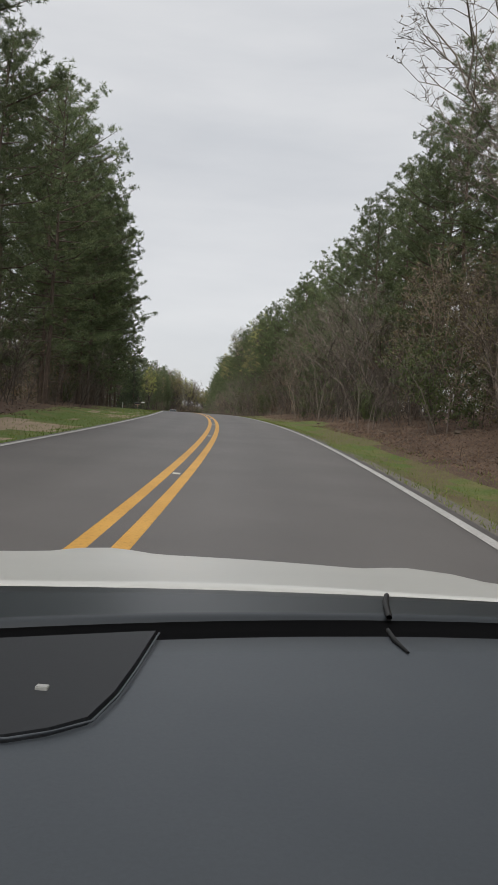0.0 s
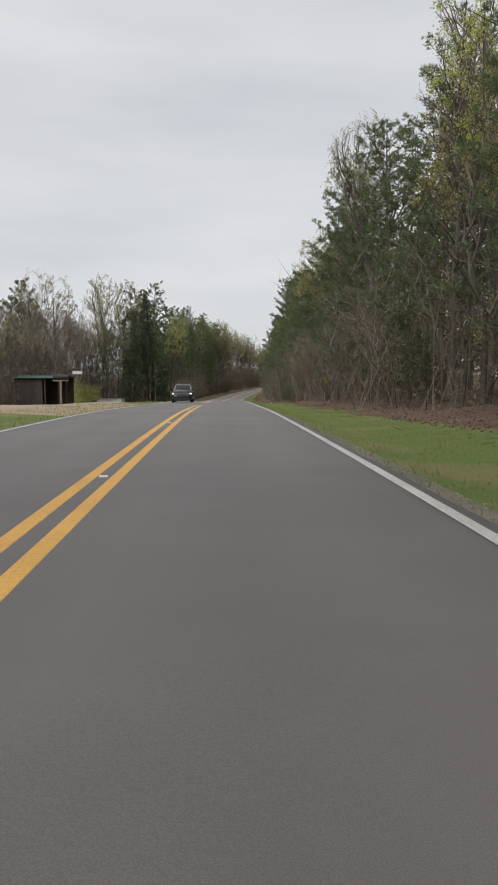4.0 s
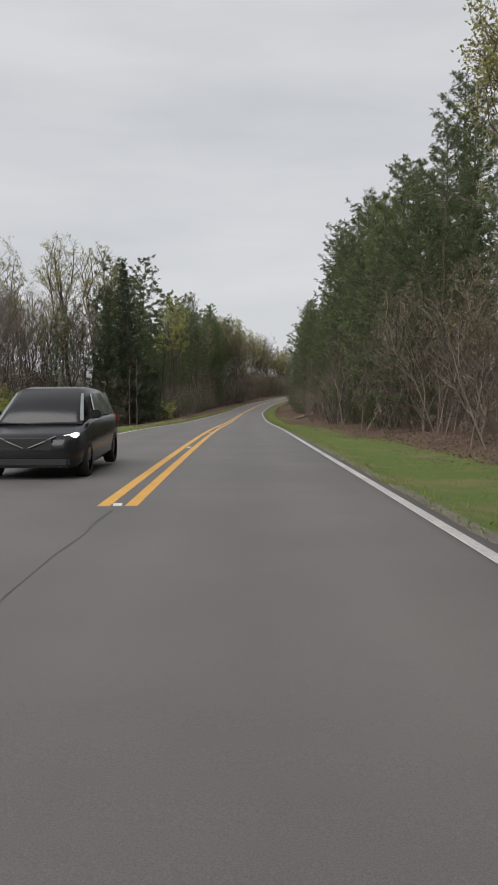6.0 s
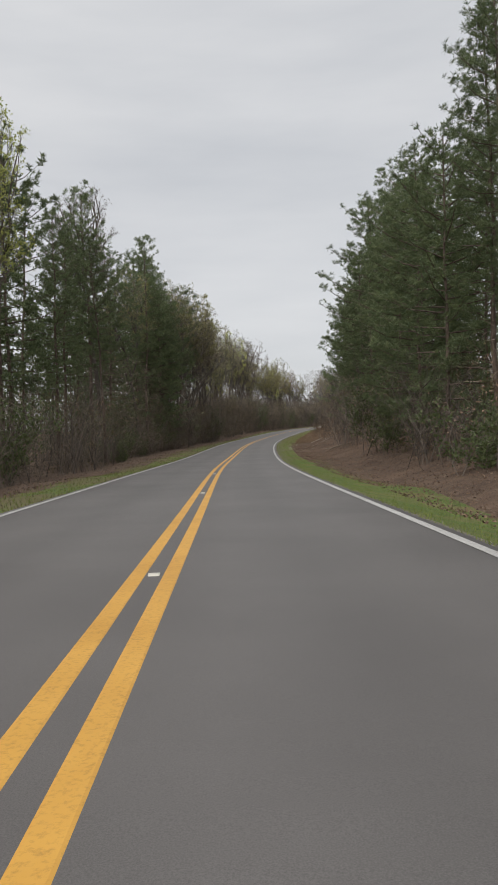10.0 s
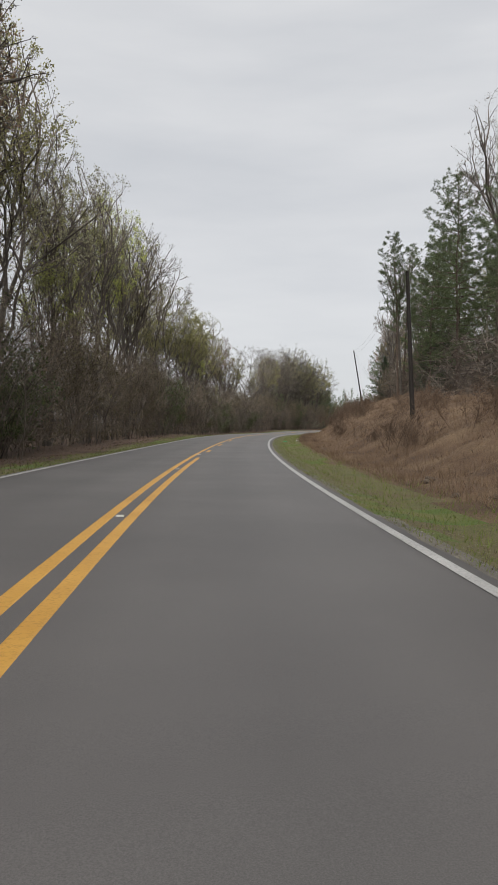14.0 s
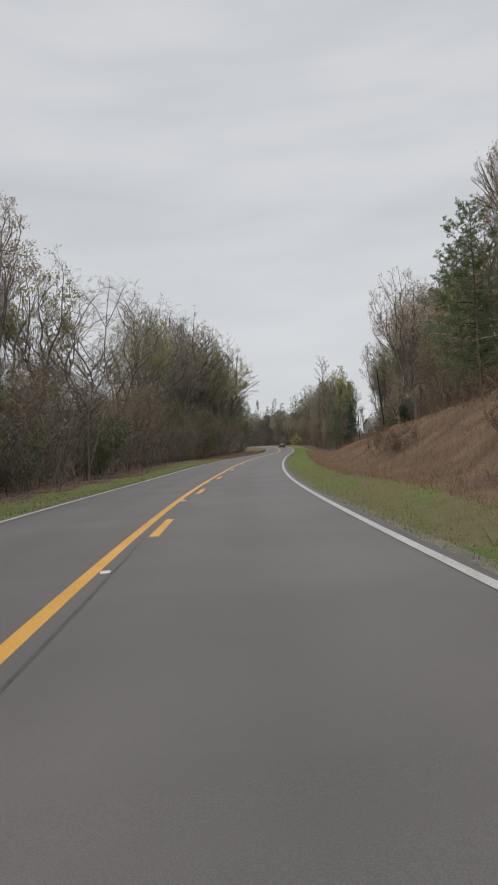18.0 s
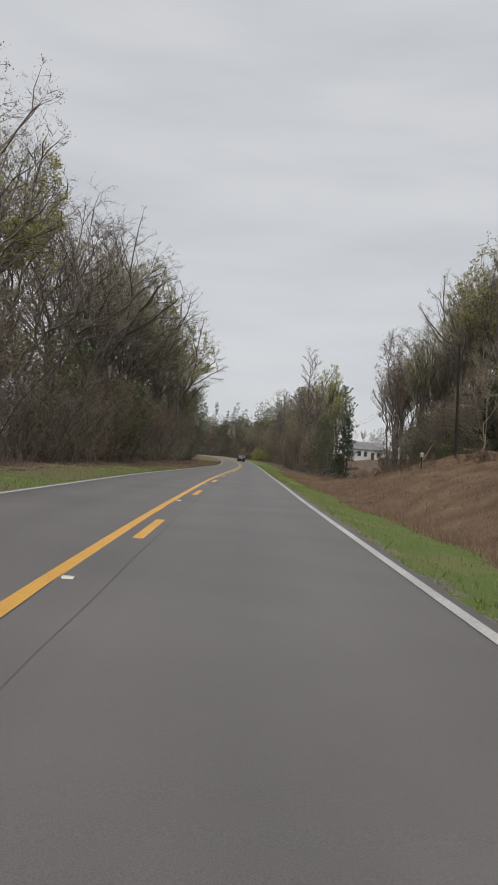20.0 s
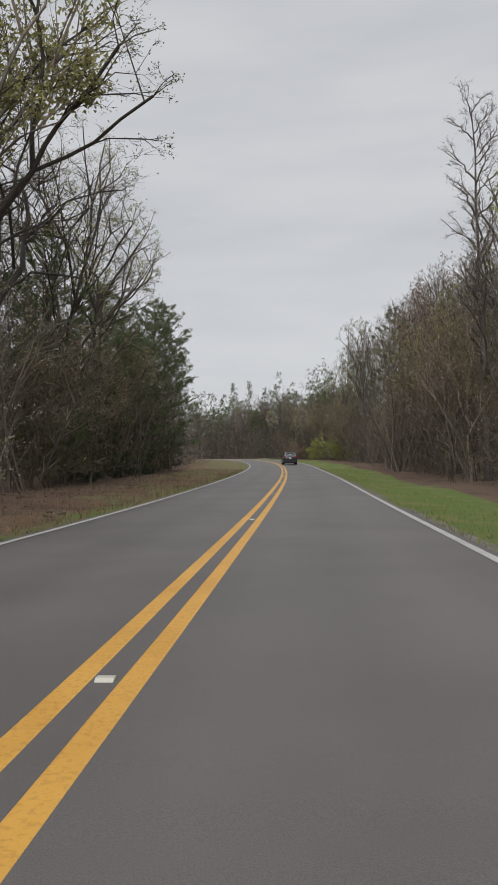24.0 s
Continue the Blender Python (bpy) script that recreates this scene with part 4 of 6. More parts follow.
# right side, from the start onward
rows(R, -20, 72, 11.0, 13.0, 3.4, {"tall_pine": 3, "full_pine": 5, "bare": 0.5}, (0.75, 1.0))
rows(R, -12, 75, 9.0, 11.0, 3.6, {"thicket": 5, "young_growth": 2.5, "green_shrub": 0.8}, (0.7, 1.2))
rows(R, -10, 75, 14.5, 19.0, 13.0, {"tall_pine": 4, "full_pine": 3}, (0.8, 1.05))
rows(R, 72, 116, 11.0, 13.5, 3.7, {"tall_pine": 4, "full_pine": 5, "budding": 0.3}, (0.68, 0.95))
rows(R, 116, 188, 11.0, 14.0, 4.0, {"tall_pine": 5, "full_pine": 4, "budding": 0.8, "bare": 0.3}, (0.82, 1.04))
rows(R, 77, 220, 9.8, 12.0, 4.6, {"thicket": 4, "young_growth": 1.5, "green_shrub": 1.6}, (0.7, 1.2))
rows(R, 77, 116, 15.5, 21.0, 12.0, {"tall_pine": 1}, (0.7, 0.85))
rows(R, 116, 220, 15.5, 21.0, 12.0, {"tall_pine": 1}, (0.85, 1.0))
rows(R, 188, 232, 11.0, 14.5, 4.0, {"tall_pine": 4, "full_pine": 4, "cedar": 1}, (0.64, 0.86))
rows(R, 232, 256, 11.5, 14.5, 4.0, {"tall_pine": 2, "full_pine": 6, "cedar": 1.5}, (0.7, 0.98))
rows(R, 256, 273, 15.0, 18.0, 3.0, {"tall_pine": 3, "full_pine": 2}, (0.8, 1.0))
rows(R, 273, 307, 11.0, 14.5, 3.6, {"tall_pine": 2, "full_pine": 6, "cedar": 1.5}, (0.75, 1.0))
rows(R, 195, 254, 9.8, 11.5, 5.0, {"green_shrub": 3, "thicket": 3, "cedar": 0.5}, (0.7, 1.1))
rows(R, 274, 307, 9.8, 11.5, 5.0, {"green_shrub": 3, "thicket": 3, "cedar": 1.5}, (0.7, 1.2))
rows(R, 220, 312, 16.0, 22.0, 14.0, {"tall_pine": 5, "full_pine": 3}, (0.75, 0.95))
rows(R, 307, 338, 12.0, 15.0, 4.3, {"tall_pine": 5, "full_pine": 2.5}, (0.8, 1.0))
rows(R, 338, 366, 13.0, 16.0, 3.7, {"tall_pine": 5, "full_pine": 2.5})
rows(R, 307, 340, 10.2, 13.0, 4.4, {"thicket": 4, "young_growth": 1}, (0.7, 1.2))
rows(R, 340, 370, 13.0, 15.0, 4.4, {"thicket": 4, "young_growth": 1}, (0.7, 1.2))
rows(R, 312, 368, 15.0, 19.0, 11.0, {"tall_pine": 5, "full_pine": 2})
# left side
rows(L, -20, 106, 10.5, 13.0, 4.4, {"full_pine": 6, "tall_pine": 3, "bare": 0.6}, (0.95, 1.25))
rows(L, -12, 110, 11.5, 15.0, 5.0, {"thicket": 3, "cedar": 0.6, "green_shrub": 1}, (0.7, 1.2))
rows(L, -10, 108, 15.0, 21.0, 18.0, {"tall_pine": 5, "full_pine": 3}, (0.95, 1.2))
rows(L, 120, 205, 32.0, 42.0, 5.0, {"bare": 3, "budding": 1, "tall_pine": 1}, (0.7, 1.0))
rows(L, 225, 262, 24.5, 30.0, 3.2, {"bare": 4, "budding": 1.5}, (1.1, 1.35))
rows(L, 175, 262, 28.5, 34.0, 4.2, {"bare": 4, "budding": 2, "thicket": 2}, (0.85, 1.15))
rows(L, 195, 262, 34.0, 40.0, 7.0, {"bare": 3, "budding": 1, "tall_pine": 2}, (0.75, 1.0))
rows(L, 264, 310, 14.5, 18.0, 4.2, {"full_pine": 6, "tall_pine": 2, "cedar": 1}, (0.95, 1.2))
rows(L, 248, 268, 20.5, 26.0, 2.4, {"bare": 3, "budding": 2, "tall_pine": 1}, (0.75, 1.0))
rows(L, 310, 350, 11.5, 15.0, 3.6, {"full_pine": 3, "tall_pine": 3, "bare": 1, "budding": 1})
rows(L, 345, 372, 11.0, 14.0, 2.8, {"full_pine": 2, "tall_pine": 3, "rusty": 0.8, "budding": 4}, (1.25, 1.5))
rows(L, 372, 408, 11.5, 14.5, 3.6, {"full_pine": 0.7, "tall_pine": 1.5, "rusty": 1, "spreading": 2, "budding": 4}, (1.1, 1.3))
rows(L, 272, 390, 10.5, 13.0, 4.6, {"green_shrub": 2, "thicket": 3}, (0.7, 1.2))
rows(L, 265, 390, 16.0, 22.0, 16.0, {"tall_pine": 4, "full_pine": 2, "bare": 1})
rows(L, 406, 434, 12.0, 15.0, 4.6, {"spreading": 2, "bare": 1, "budding": 5, "rusty": 0.8, "full_pine": 0.4}, (0.9, 1.15))
rows(L, 434, 464, 11.5, 14.0, 4.4, {"bare": 3, "budding": 3, "rusty": 0.8}, (0.5, 0.65))
rows(L, 464, 502, 12.0, 15.0, 4.8, {"spreading": 2, "bare": 1, "budding": 5, "rusty": 0.8}, (0.95, 1.22))
plant("lime", 470, -13.5, 0.8)
rows(L, 375, 512, 9.8, 12.5, 3.0, {"thicket": 6, "green_shrub": 0.7, "young_growth": 4}, (0.9, 1.4))
rows(L, 385, 512, 16.0, 23.0, 9.0, {"bare": 3, "budding": 3}, (0.8, 1.1))
rows(L, 502, 600, 13.0, 16.0, 5.2, {"bare": 1, "budding": 2.5, "spreading": 4, "cedar": 0.5, "rusty": 0.7}, (1.0, 1.28))
rows(L, 512, 670, 11.3, 13.5, 3.0, {"thicket": 5, "green_shrub": 1.2, "young_growth": 5}, (0.9, 1.4))
rows(L, 505, 600, 18.0, 23.0, 11.0, {"bare": 3, "budding": 3, "full_pine": 0.4}, (0.9, 1.15), 0.6)
rows(L, 600, 665, 17.0, 23.0, 7.0, {"bare": 3, "budding": 3}, (0.9, 1.15), 0.62)
rows(L, 560, 614, 13.5, 16.0, 6.5, {"budding": 2, "spreading": 2, "bare": 1}, (1, 1), 0.97)
rows(L, 600, 655, 12.5, 15.5, 7.5, {"spreading": 2, "bare": 1.5, "budding": 2}, (0.95, 1.25), 0.9)
rows(L, 634, 676, 11.5, 13.5, 3.6, {"full_pine": 3, "cedar": 2}, (0.9, 1.2), 0.5)
rows(L, 668, 775, 13.0, 18.0, 4.2, {"full_pine": 2, "bare": 2, "cedar": 2}, (0.75, 1.0))
# the cut bank and what stands on it
rows(R, 374, 418, 17.5, 24.0, 4.2, {"tall_pine": 4, "full_pine": 3, "bare": 0.7}, (0.8, 1.0))
rows(R, 418, 440, 18.0, 25.0, 3.4, {"full_pine": 5, "tall_pine": 2, "cedar": 1}, (0.75, 1.0))
rows(R, 378, 430, 19.0, 22.0, 6.0, {"cedar": 2, "thicket": 1}, (0.7, 1.0))
rows(R, 432, 500, 17.0, 24.0, 4.4, {"bare": 6, "tall_pine": 1.2, "budding": 0.4, "cedar": 0.4}, (0.6, 0.9))
rows(R, 436, 575, 24.0, 34.0, 4.8, {"bare": 4, "tall_pine": 0.3, "rusty": 1, "budding": 2}, (0.8, 1.1))
rows(R, 500, 560, 18.5, 24.0, 3.0, {"young_growth": 4, "cedar": 0.6}, (0.7, 1.1))
rows(R, 562, 604, 19.5, 24.0, 2.6, {"young_growth": 4, "thicket": 1}, (0.8, 1.2))
rows(R, 430, 500, 17.0, 21.0, 5.0, {"young_growth": 3, "cedar": 0.8, "green_shrub": 0.6}, (0.4, 0.75))
rows(R, 562, 606, 20.5, 26.0, 2.3, {"bare": 3, "budding": 3, "rusty": 1}, (1.0, 1.25))
rows(R, 545, 606, 25.0, 32.0, 2.6, {"bare": 3, "budding": 2, "rusty": 1.5, "tall_pine": 0.8}, (0.9, 1.2))
rows(R, 545, 600, 20.0, 28.0, 3.5, {"thicket": 4, "green_shrub": 1}, (0.8, 1.2))
rows(R, 478, 530, 19.0, 25.0, 6.0, {"bare": 2, "budding": 2, "rusty": 1}, (0.8, 1.0))
rows(R, 345, 500, 8.5, 16.0, 3.6, {"brush": 1}, (0.5, 0.9))
rows(R, 540, 612, 10.0, 18.0, 5.0, {"brush": 1}, (0.4, 0.7))
rows(R, 412, 462, 6.2, 7.2, 2.4, {"brush": 1}, (0.16, 0.3))
# low field, then woods again
rows(R, 628, 775, 11.0, 14.0, 2.6, {"thicket": 3, "young_growth": 5, "bare": 2, "budding": 1}, (1.0, 1.5))
rows(R, 640, 668, 14.0, 17.0, 5.0, {"bare": 4, "budding": 2}, (0.75, 1.0))
rows(R, 668, 775, 14.5, 19.0, 6.0, {"bare": 4, "budding": 2, "rusty": 1, "full_pine": 0.3}, (0.75, 1.0))
rows(R, 600, 700, 45.0, 58.0, 8.0, {"bare": 3, "tall_pine": 1, "budding": 1}, (0.6, 0.9))
# woods beyond the last bend
rows(R, 705, 850, 17.0, 28.0, 5.5, {"tall_pine": 1.5, "full_pine": 2, "bare": 3, "budding": 1}, (0.75, 1.05))
rows(R, 735, 812, 13.5, 20.0, 2.6, {"full_pine": 3, "cedar": 2, "young_growth": 3}, (0.8, 1.2))
rows(R, 745, 840, 21.0, 30.0, 4.0, {"full_pine": 4, "young_growth": 3}, (0.8, 1.2))
rows(R, 640, 770, 47.0, 58.0, 3.4, {"bare": 3, "budding": 1, "full_pine": 1, "young_growth": 2}, (0.9, 1.3), 0.75)
rows(R, 742, 806, 28.0, 48.0, 1.6, {"bare": 3, "full_pine": 1.2, "budding": 1}, (0.9, 1.3), 1.15)
rows(R, 606, 640, 30.0, 40.0, 3.4, {"bare": 3, "full_pine": 1, "young_growth": 2}, (0.9, 1.3), 0.8)
rows(L, 68, 109, 10.2, 12.5, 4.6, {"full_pine": 4, "tall_pine": 1}, (0.95, 1.15))
rows(L, 364, 394, 10.8, 12.8, 3.2, {"rusty": 0.5, "tall_pine": 0.7, "spreading": 1.5, "budding": 4}, (1.25, 1.5))
for s, off, z in ((229, 12.3, 0.82), (236, 12.6, 0.95), (243, 13.0, 0.95)):
    plant("tall_pine", s, off, z)
# single trees that stand out
for s, off, z, i in ((640, 27.0, 1.15, 0), (634, 26.5, 1.0, 1), (627, 25.0, 1.1, 0), (620, 25.5, 0.95, 1), (613, 24.0, 1.05, 0), (606, 25.5, 0.9, 1), (598, 24.0, 0.98, 0), (590, 25.0, 0.86, 1)):
    plant("bare", s, off, z, i)
plant("rusty", 602, 22.5, 1.15)
plant("rusty", 617, 24.0, 1.1)
plant("full_pine", 612, 29.0, 0.95, 0)
lean_out("leaning_bare", 26, 12.0, 1.25, -6)
lean_out("leaning_bare", 51, 10.5, 0.75, -10)
lean_out("leaning_bare", 60, 10.5, 0.8, -8)
lean_out("leaning_bare", 70, 11.0, 0.7, -8)
lean_out("leaning_bare", 150, 11.5, 0.7, -8)
lean_out("leaning_bare", 166, 11.0, 0.6, -6)
plant("spire", 263, -16.3, 1.05)
plant("spire", 259, -19.5, 0.82)
rows(L, 258, 292, 17.5, 23.0, 3.2, {"full_pine": 4, "cedar": 1.5}, (1.0, 1.4), 0.76)
plant("cedar", 266, -15.6, 1.25, 0)
plant("cedar", 270, -14.4, 1.3, 1)
plant("dead", 258, -14.5, 1.0)
plant("dead", 256, -15.2, 0.85)
plant("lime", 291, -13.6, 1.05)
plant("lime", 405, -13.0, 0.75)
plant("wide_bare", 432, -12.8, 1.03, 2, label="round-headed pale grey leafless tree standing above the thicket")
plant("lime", 423, -12.6, 1.14)
plant("budding", 416, -12.5, 1.25)
plant("tall_pine", 429, 16.2, 0.78, 1)
plant("tall_pine", 436, 17.5, 0.70, 0)
for s, off, z, i in ((558, -14.5, 1.16, 0), (565.5, -14.0, 1.30, 0), (573, -14.5, 1.42, 1), (581, -14.0, 1.35, 0)):
    plant("spreading", s, off, z, i)
for s, off, z in ((562, -15.0, 0.95), (567, -14.5, 0.82), (571, -15.5, 0.9), (577, -15.0, 0.75)):
    plant("full_pine", s, off, z, 2)
for s, off, h in ((209, 18.5, 27.0), (201, 16.5, 22.5), (217, 16.0, 22.0)):
    plant("tall_pine", s, off, (h - rise(s, off)) / max(v.co.z for v in KINDS["tall_pine"][3][0][1][1].vertices), 0)
plant("full_pine", 511, 18.3, 0.78, 1)
plant("budding", 534, 18.5, 0.85, 2)
plant("pink_bud", 528, 17.0, 1.22)
plant("full_pine", 500, 16.8, (16.9 - rise(500, 16.8)) / 17.0, 1)
for s, off, z, i in ((576, -13.5, 1.06, 0), (590, -14.0, 1.06, 1), (603, -13.0, 1.1, 0), (616, -13.5, 1.1, 1), (630, -12.5, 1.08, 0), (644, -13.0, 1.0, 1)):
    plant("wide_bare", s, off, z, i)
plant("slender", 646, 12.4, 1.02)
plant("lime", 646, 16.0, 1.02)
plant("lime", 649, 17.5, 0.85)
plant("full_pine", 625, 13.4, 0.78, 2, label="dark green young pine standing alone at the field edge")
plant("cedar", 624, 17.0, 1.1, 0)
plant("full_pine", 666, -11.5, 0.9, 1)
plant("full_pine", 672, -11.0, 0.95, 1)
plant("full_pine", 659, -12.0, 0.8, 1)
plant("slender", 134, 11.8, 0.78)
plant("lime", 131, 12.5, 0.86)
plant("lime", 174, 12.2, 0.76)
for s, off, z in ((715, 11.5, 1.1), (722, 12.5, 1.3), (728, 11.0, 1.0)):
    plant("spring_shrub", s, off, z)
plant("red_shrub", 735, 9.5, 1.0)
plant("dogwood", 607, -9.6, 0.8)
plant("dogwood", 620, -10.0, 0.9)
plant("dogwood", 585, -11.0, 0.8)
plant("spring_shrub", 236, -25.0, 1.4)
plant("spring_shrub", 231, -26.5, 1.4)
plant("spring_shrub", 241, -27.0, 1.4)
plant("spring_shrub", 274, -12.5, 0.9)
plant("red_shrub", 575, 25.0, 2.0)


# ---- woods too deep to count, undergrowth and grass ----
_np = np.random.default_rng(11)


# deeper woods behind the store and along the last stretch
_held = _pick.getstate()
rows(L, 212, 266, 36.0, 44.0, 3.2, {"bare": 4, "budding": 1.5, "tall_pine": 0.8}, (1.0, 1.25))
rows(R, 550, 606, 27.0, 34.0, 3.4, {"bare": 3, "budding": 1, "tall_pine": 1.6}, (1.0, 1.25))
rows(R, 632, 704, 17.5, 20.5, 5.0, {"bare": 3, "budding": 1, "full_pine": 0.8}, (0.8, 1.0))
_pick.setstate(_held)


def points(s, off, dz):
    """World places of many points beside the road at once."""
    x, y, z, t = (np.interp(s, RS, q) for q in (RX, RY, RZ, RT))
    return np.stack([x + off * np.cos(t), y + off * np.sin(t), z + dz], -1)


GRID_S, GRID_O = np.arange(-60.0, 862.0, 1.0), np.arange(3.5, 62.0, 0.5)
GRID = {k: np.array([[lumps(float(s), k * float(o)) for o in GRID_O] for s in GRID_S]) for k in (1, -1)}


def rises(s, off):
    side = 1 if off[0] > 0 else -1
    gs, go = np.clip(s - GRID_S[0], 0, len(GRID_S) - 2.01), np.clip((np.abs(off) - GRID_O[0]) / 0.5, 0, len(GRID_O) - 2.01)
    i0, j0 = gs.astype(int), go.astype(int)
    fs, fo, g = gs - i0, go - j0, GRID[side]
    bump = (g[i0, j0] * (1 - fo) + g[i0, j0 + 1] * fo) * (1 - fs) + (g[i0 + 1, j0] * (1 - fo) + g[i0 + 1, j0 + 1] * fo) * fs
    t = _tables[side]
    col = np.stack([np.interp(s, t[:, 0], t[:, j + 1]) for j in range(len(OFFS))], -1)
    a = np.clip(np.abs(off), OFFS[0], OFFS[-1])
    i = np.clip(np.searchsorted(OFFS, a, side="right") - 1, 0, len(OFFS) - 2)
    o = np.array(OFFS)
    f = (a - o[i]) / (o[i + 1] - o[i])
    r = np.arange(len(s))
    return col[r, i] * (1 - f) + col[r, i + 1] * f - 0.03 + bump


def blades(p, d, length, width):
    """One triangle a blade: arrays of roots, directions, lengths, widths."""
    n = len(p)
    d = d / np.linalg.norm(d, axis=1)[:, None]
    u = np.cross(d, _np.normal(size=(n, 3)))
    u /= np.maximum(np.linalg.norm(u, axis=1), 1e-6)[:, None]
    u *= (width / 2)[:, None]
    return np.stack([p - u, p + u, p + d * length[:, None]], 1).reshape(-1, 3)


def stuff(name, tris, material, label, category):
    me = bpy.data.meshes.new(name)
    n = len(tris)
    me.vertices.add(n)
    me.vertices.foreach_set("co", tris.astype(np.float32).ravel())
    me.loops.add(n)
    me.loops.foreach_set("vertex_index", np.arange(n, dtype=np.int32))
    me.polygons.add(n // 3)
    me.polygons.foreach_set("loop_start", np.arange(0, n, 3, dtype=np.int32))
    me.materials.append(material)
    me.update(calc_edges=True)
    me.validate()
    return tagged(new(name, me), label, category, kind="stuff")


def deep_woods(zones, per, size, green):
    """Crowns of trees in depth: (side, s0, s1, off0, off1, trees, low, high)."""
    out = []
    for side, s0, s1, o0, o1, count, low, high in zones:
        ts, to, th = _np.uniform(s0, s1, count), side * _np.uniform(o0, o1, count), _np.uniform(low, high, count)
        i = np.repeat(np.arange(count), per)
        n = len(i)
        f = _np.uniform(0.05, 1.0, n) ** (0.8 if green else 0.9)
        if green:       # needles in clumps
            f = np.repeat(f[::6], 6)[:n]
        rad = (2.7 * (1.05 - f) ** 0.6 * np.minimum(1, 0.35 + 1.6 * f) if green else 2.6 * (0.35 + f * (1.2 - f))) * np.sqrt(_np.uniform(0, 1, n))
        a = _np.uniform(0, 2 * np.pi, n)
        if green:
            rad, a = np.repeat(rad[::6], 6)[:n], np.repeat(a[::6], 6)[:n]
        p = points(ts[i], to[i], rises(ts[i], to[i]) + th[i] * f)
        p[:, 0] += rad * np.cos(a)
        p[:, 1] += rad * np.sin(a)
        d = _np.normal(size=(n, 3))
        if green:
            p += _np.normal(size=(n, 3)) * 0.14
        else:
            d[:, 2] = np.abs(d[:, 2]) * 1.6
        out.append(blades(p, d, size[0] * _np.uniform(0.6, 1.3, n), size[1] * _np.uniform(0.7, 1.3, n)))
        stems.append((ts, to, th))
    return np.concatenate(out)


stems = []
stuff("pine_woods", deep_woods([
    (R, -40, 90, 14, 28, 170, 11, 19), (R, 90, 120, 15, 28, 45, 11, 17), (R, 120, 225, 15, 28, 140, 12, 21), (R, 225, 305, 15, 28, 80, 12, 18), (R, 305, 372, 13.5, 26, 80, 15, 23),
    (L, -40, 112, 14, 28, 130, 15, 24), (L, 268, 345, 16, 28, 70, 14, 20), (L, 340, 408, 13.5, 26, 60, 16, 24), (L, 660, 800, 16, 34, 70, 10, 17),
    (R, 374, 440, 22, 36, 45, 10, 16), (R, 700, 750, 19, 27, 35, 13, 20), (R, 750, 850, 20, 45, 80, 13, 21), (L, 112, 270, 36, 45, 75, 10, 16)], 480, (0.44, 0.16), True),
    PINE_GREEN, "dense pine woods behind the roadside trees", "woods")
stuff("bare_woods", deep_woods([
    (L, 405, 520, 15, 32, 110, 9, 15), (L, 510, 670, 18, 32, 85, 8, 14), (L, 165, 268, 28, 44, 90, 8, 14), (L, 225, 262, 28, 36, 50, 9, 15), (L, 258, 290, 20, 32, 40, 9, 15), (R, 745, 850, 10, 30, 110, 6, 12), (L, 115, 170, 34, 45, 50, 7, 12),
    (R, 430, 545, 28, 44, 45, 7, 12), (R, 545, 606, 24, 38, 70, 9, 15), (R, 655, 700, 14, 22, 60, 9, 15), (R, 700, 780, 13, 27, 75, 9, 15), (R, 750, 850, 20, 45, 60, 9, 15), (L, 660, 800, 17, 40, 110, 5, 11), (R, 590, 720, 45, 60, 40, 8, 13)], 320, (1.1, 0.055), False),
    TWIG, "deep leafless grey-brown woods behind the roadside trees", "woods")


stuff("tree_stems", np.concatenate([blades(points(ts, to, rises(ts, to) - 0.2), np.stack([_np.normal(0, 0.03, len(ts)), _np.normal(0, 0.03, len(ts)), np.ones(len(ts))], -1), th * 0.74, _np.uniform(0.16, 0.34, len(ts)))
    for ts, to, th in stems]), GREY_BARK, "slim trunks standing deep in the woods", "woods")


def undergrowth(zones, low=0.0):
    out = []
    for side, s0, s1, o0, o1, each, high in zones:
        n = int((s1 - s0) * each)
        s, o = _np.uniform(s0, s1, n), side * _np.uniform(o0, o1, n)
        z = low + (high - low) * _np.uniform(0, 1, n) ** 1.5
        d = _np.normal(size=(n, 3)) * np.array([1.15, 1.15, 0.8]) + np.array([0, 0, 0.35])
        k = 2.2 if o0 > 16 else 1.0
        out.append(blades(points(s, o, rises(s, o) + z - 0.1), d, k * _np.uniform(0.5, 1.5, n), k * _np.uniform(0.014, 0.034, n)))
    return np.concatenate(out)


stuff("undergrowth", undergrowth([
    (R, -40, 372, 17, 30, 60, 7.5), (L, -40, 112, 17.5, 30, 60, 7.5), (L, 262, 400, 17, 30, 60, 7.0),
    (R, -30, 85, 9.8, 17, 170, 7.0), (R, 85, 225, 10.8, 18, 150, 6.5), (R, 225, 256, 10.8, 18, 100, 5.5), (R, 256, 273, 15, 18, 160, 5.5), (R, 273, 345, 10.8, 18, 100, 5.5), (R, 345, 368, 13, 18, 90, 5.5),
    (L, -30, 112, 11.8, 18, 130, 6.5), (L, 175, 225, 31, 38, 150, 7.0), (L, 225, 275, 26.5, 34, 260, 8.0), (L, 254, 275, 16, 26, 300, 7.0), (L, 112, 180, 30, 44, 130, 5.5), (L, 270, 390, 10.5, 17, 110, 5.5)]),
    BRIAR, "tangled leafless understory saplings under the pines", "undergrowth")
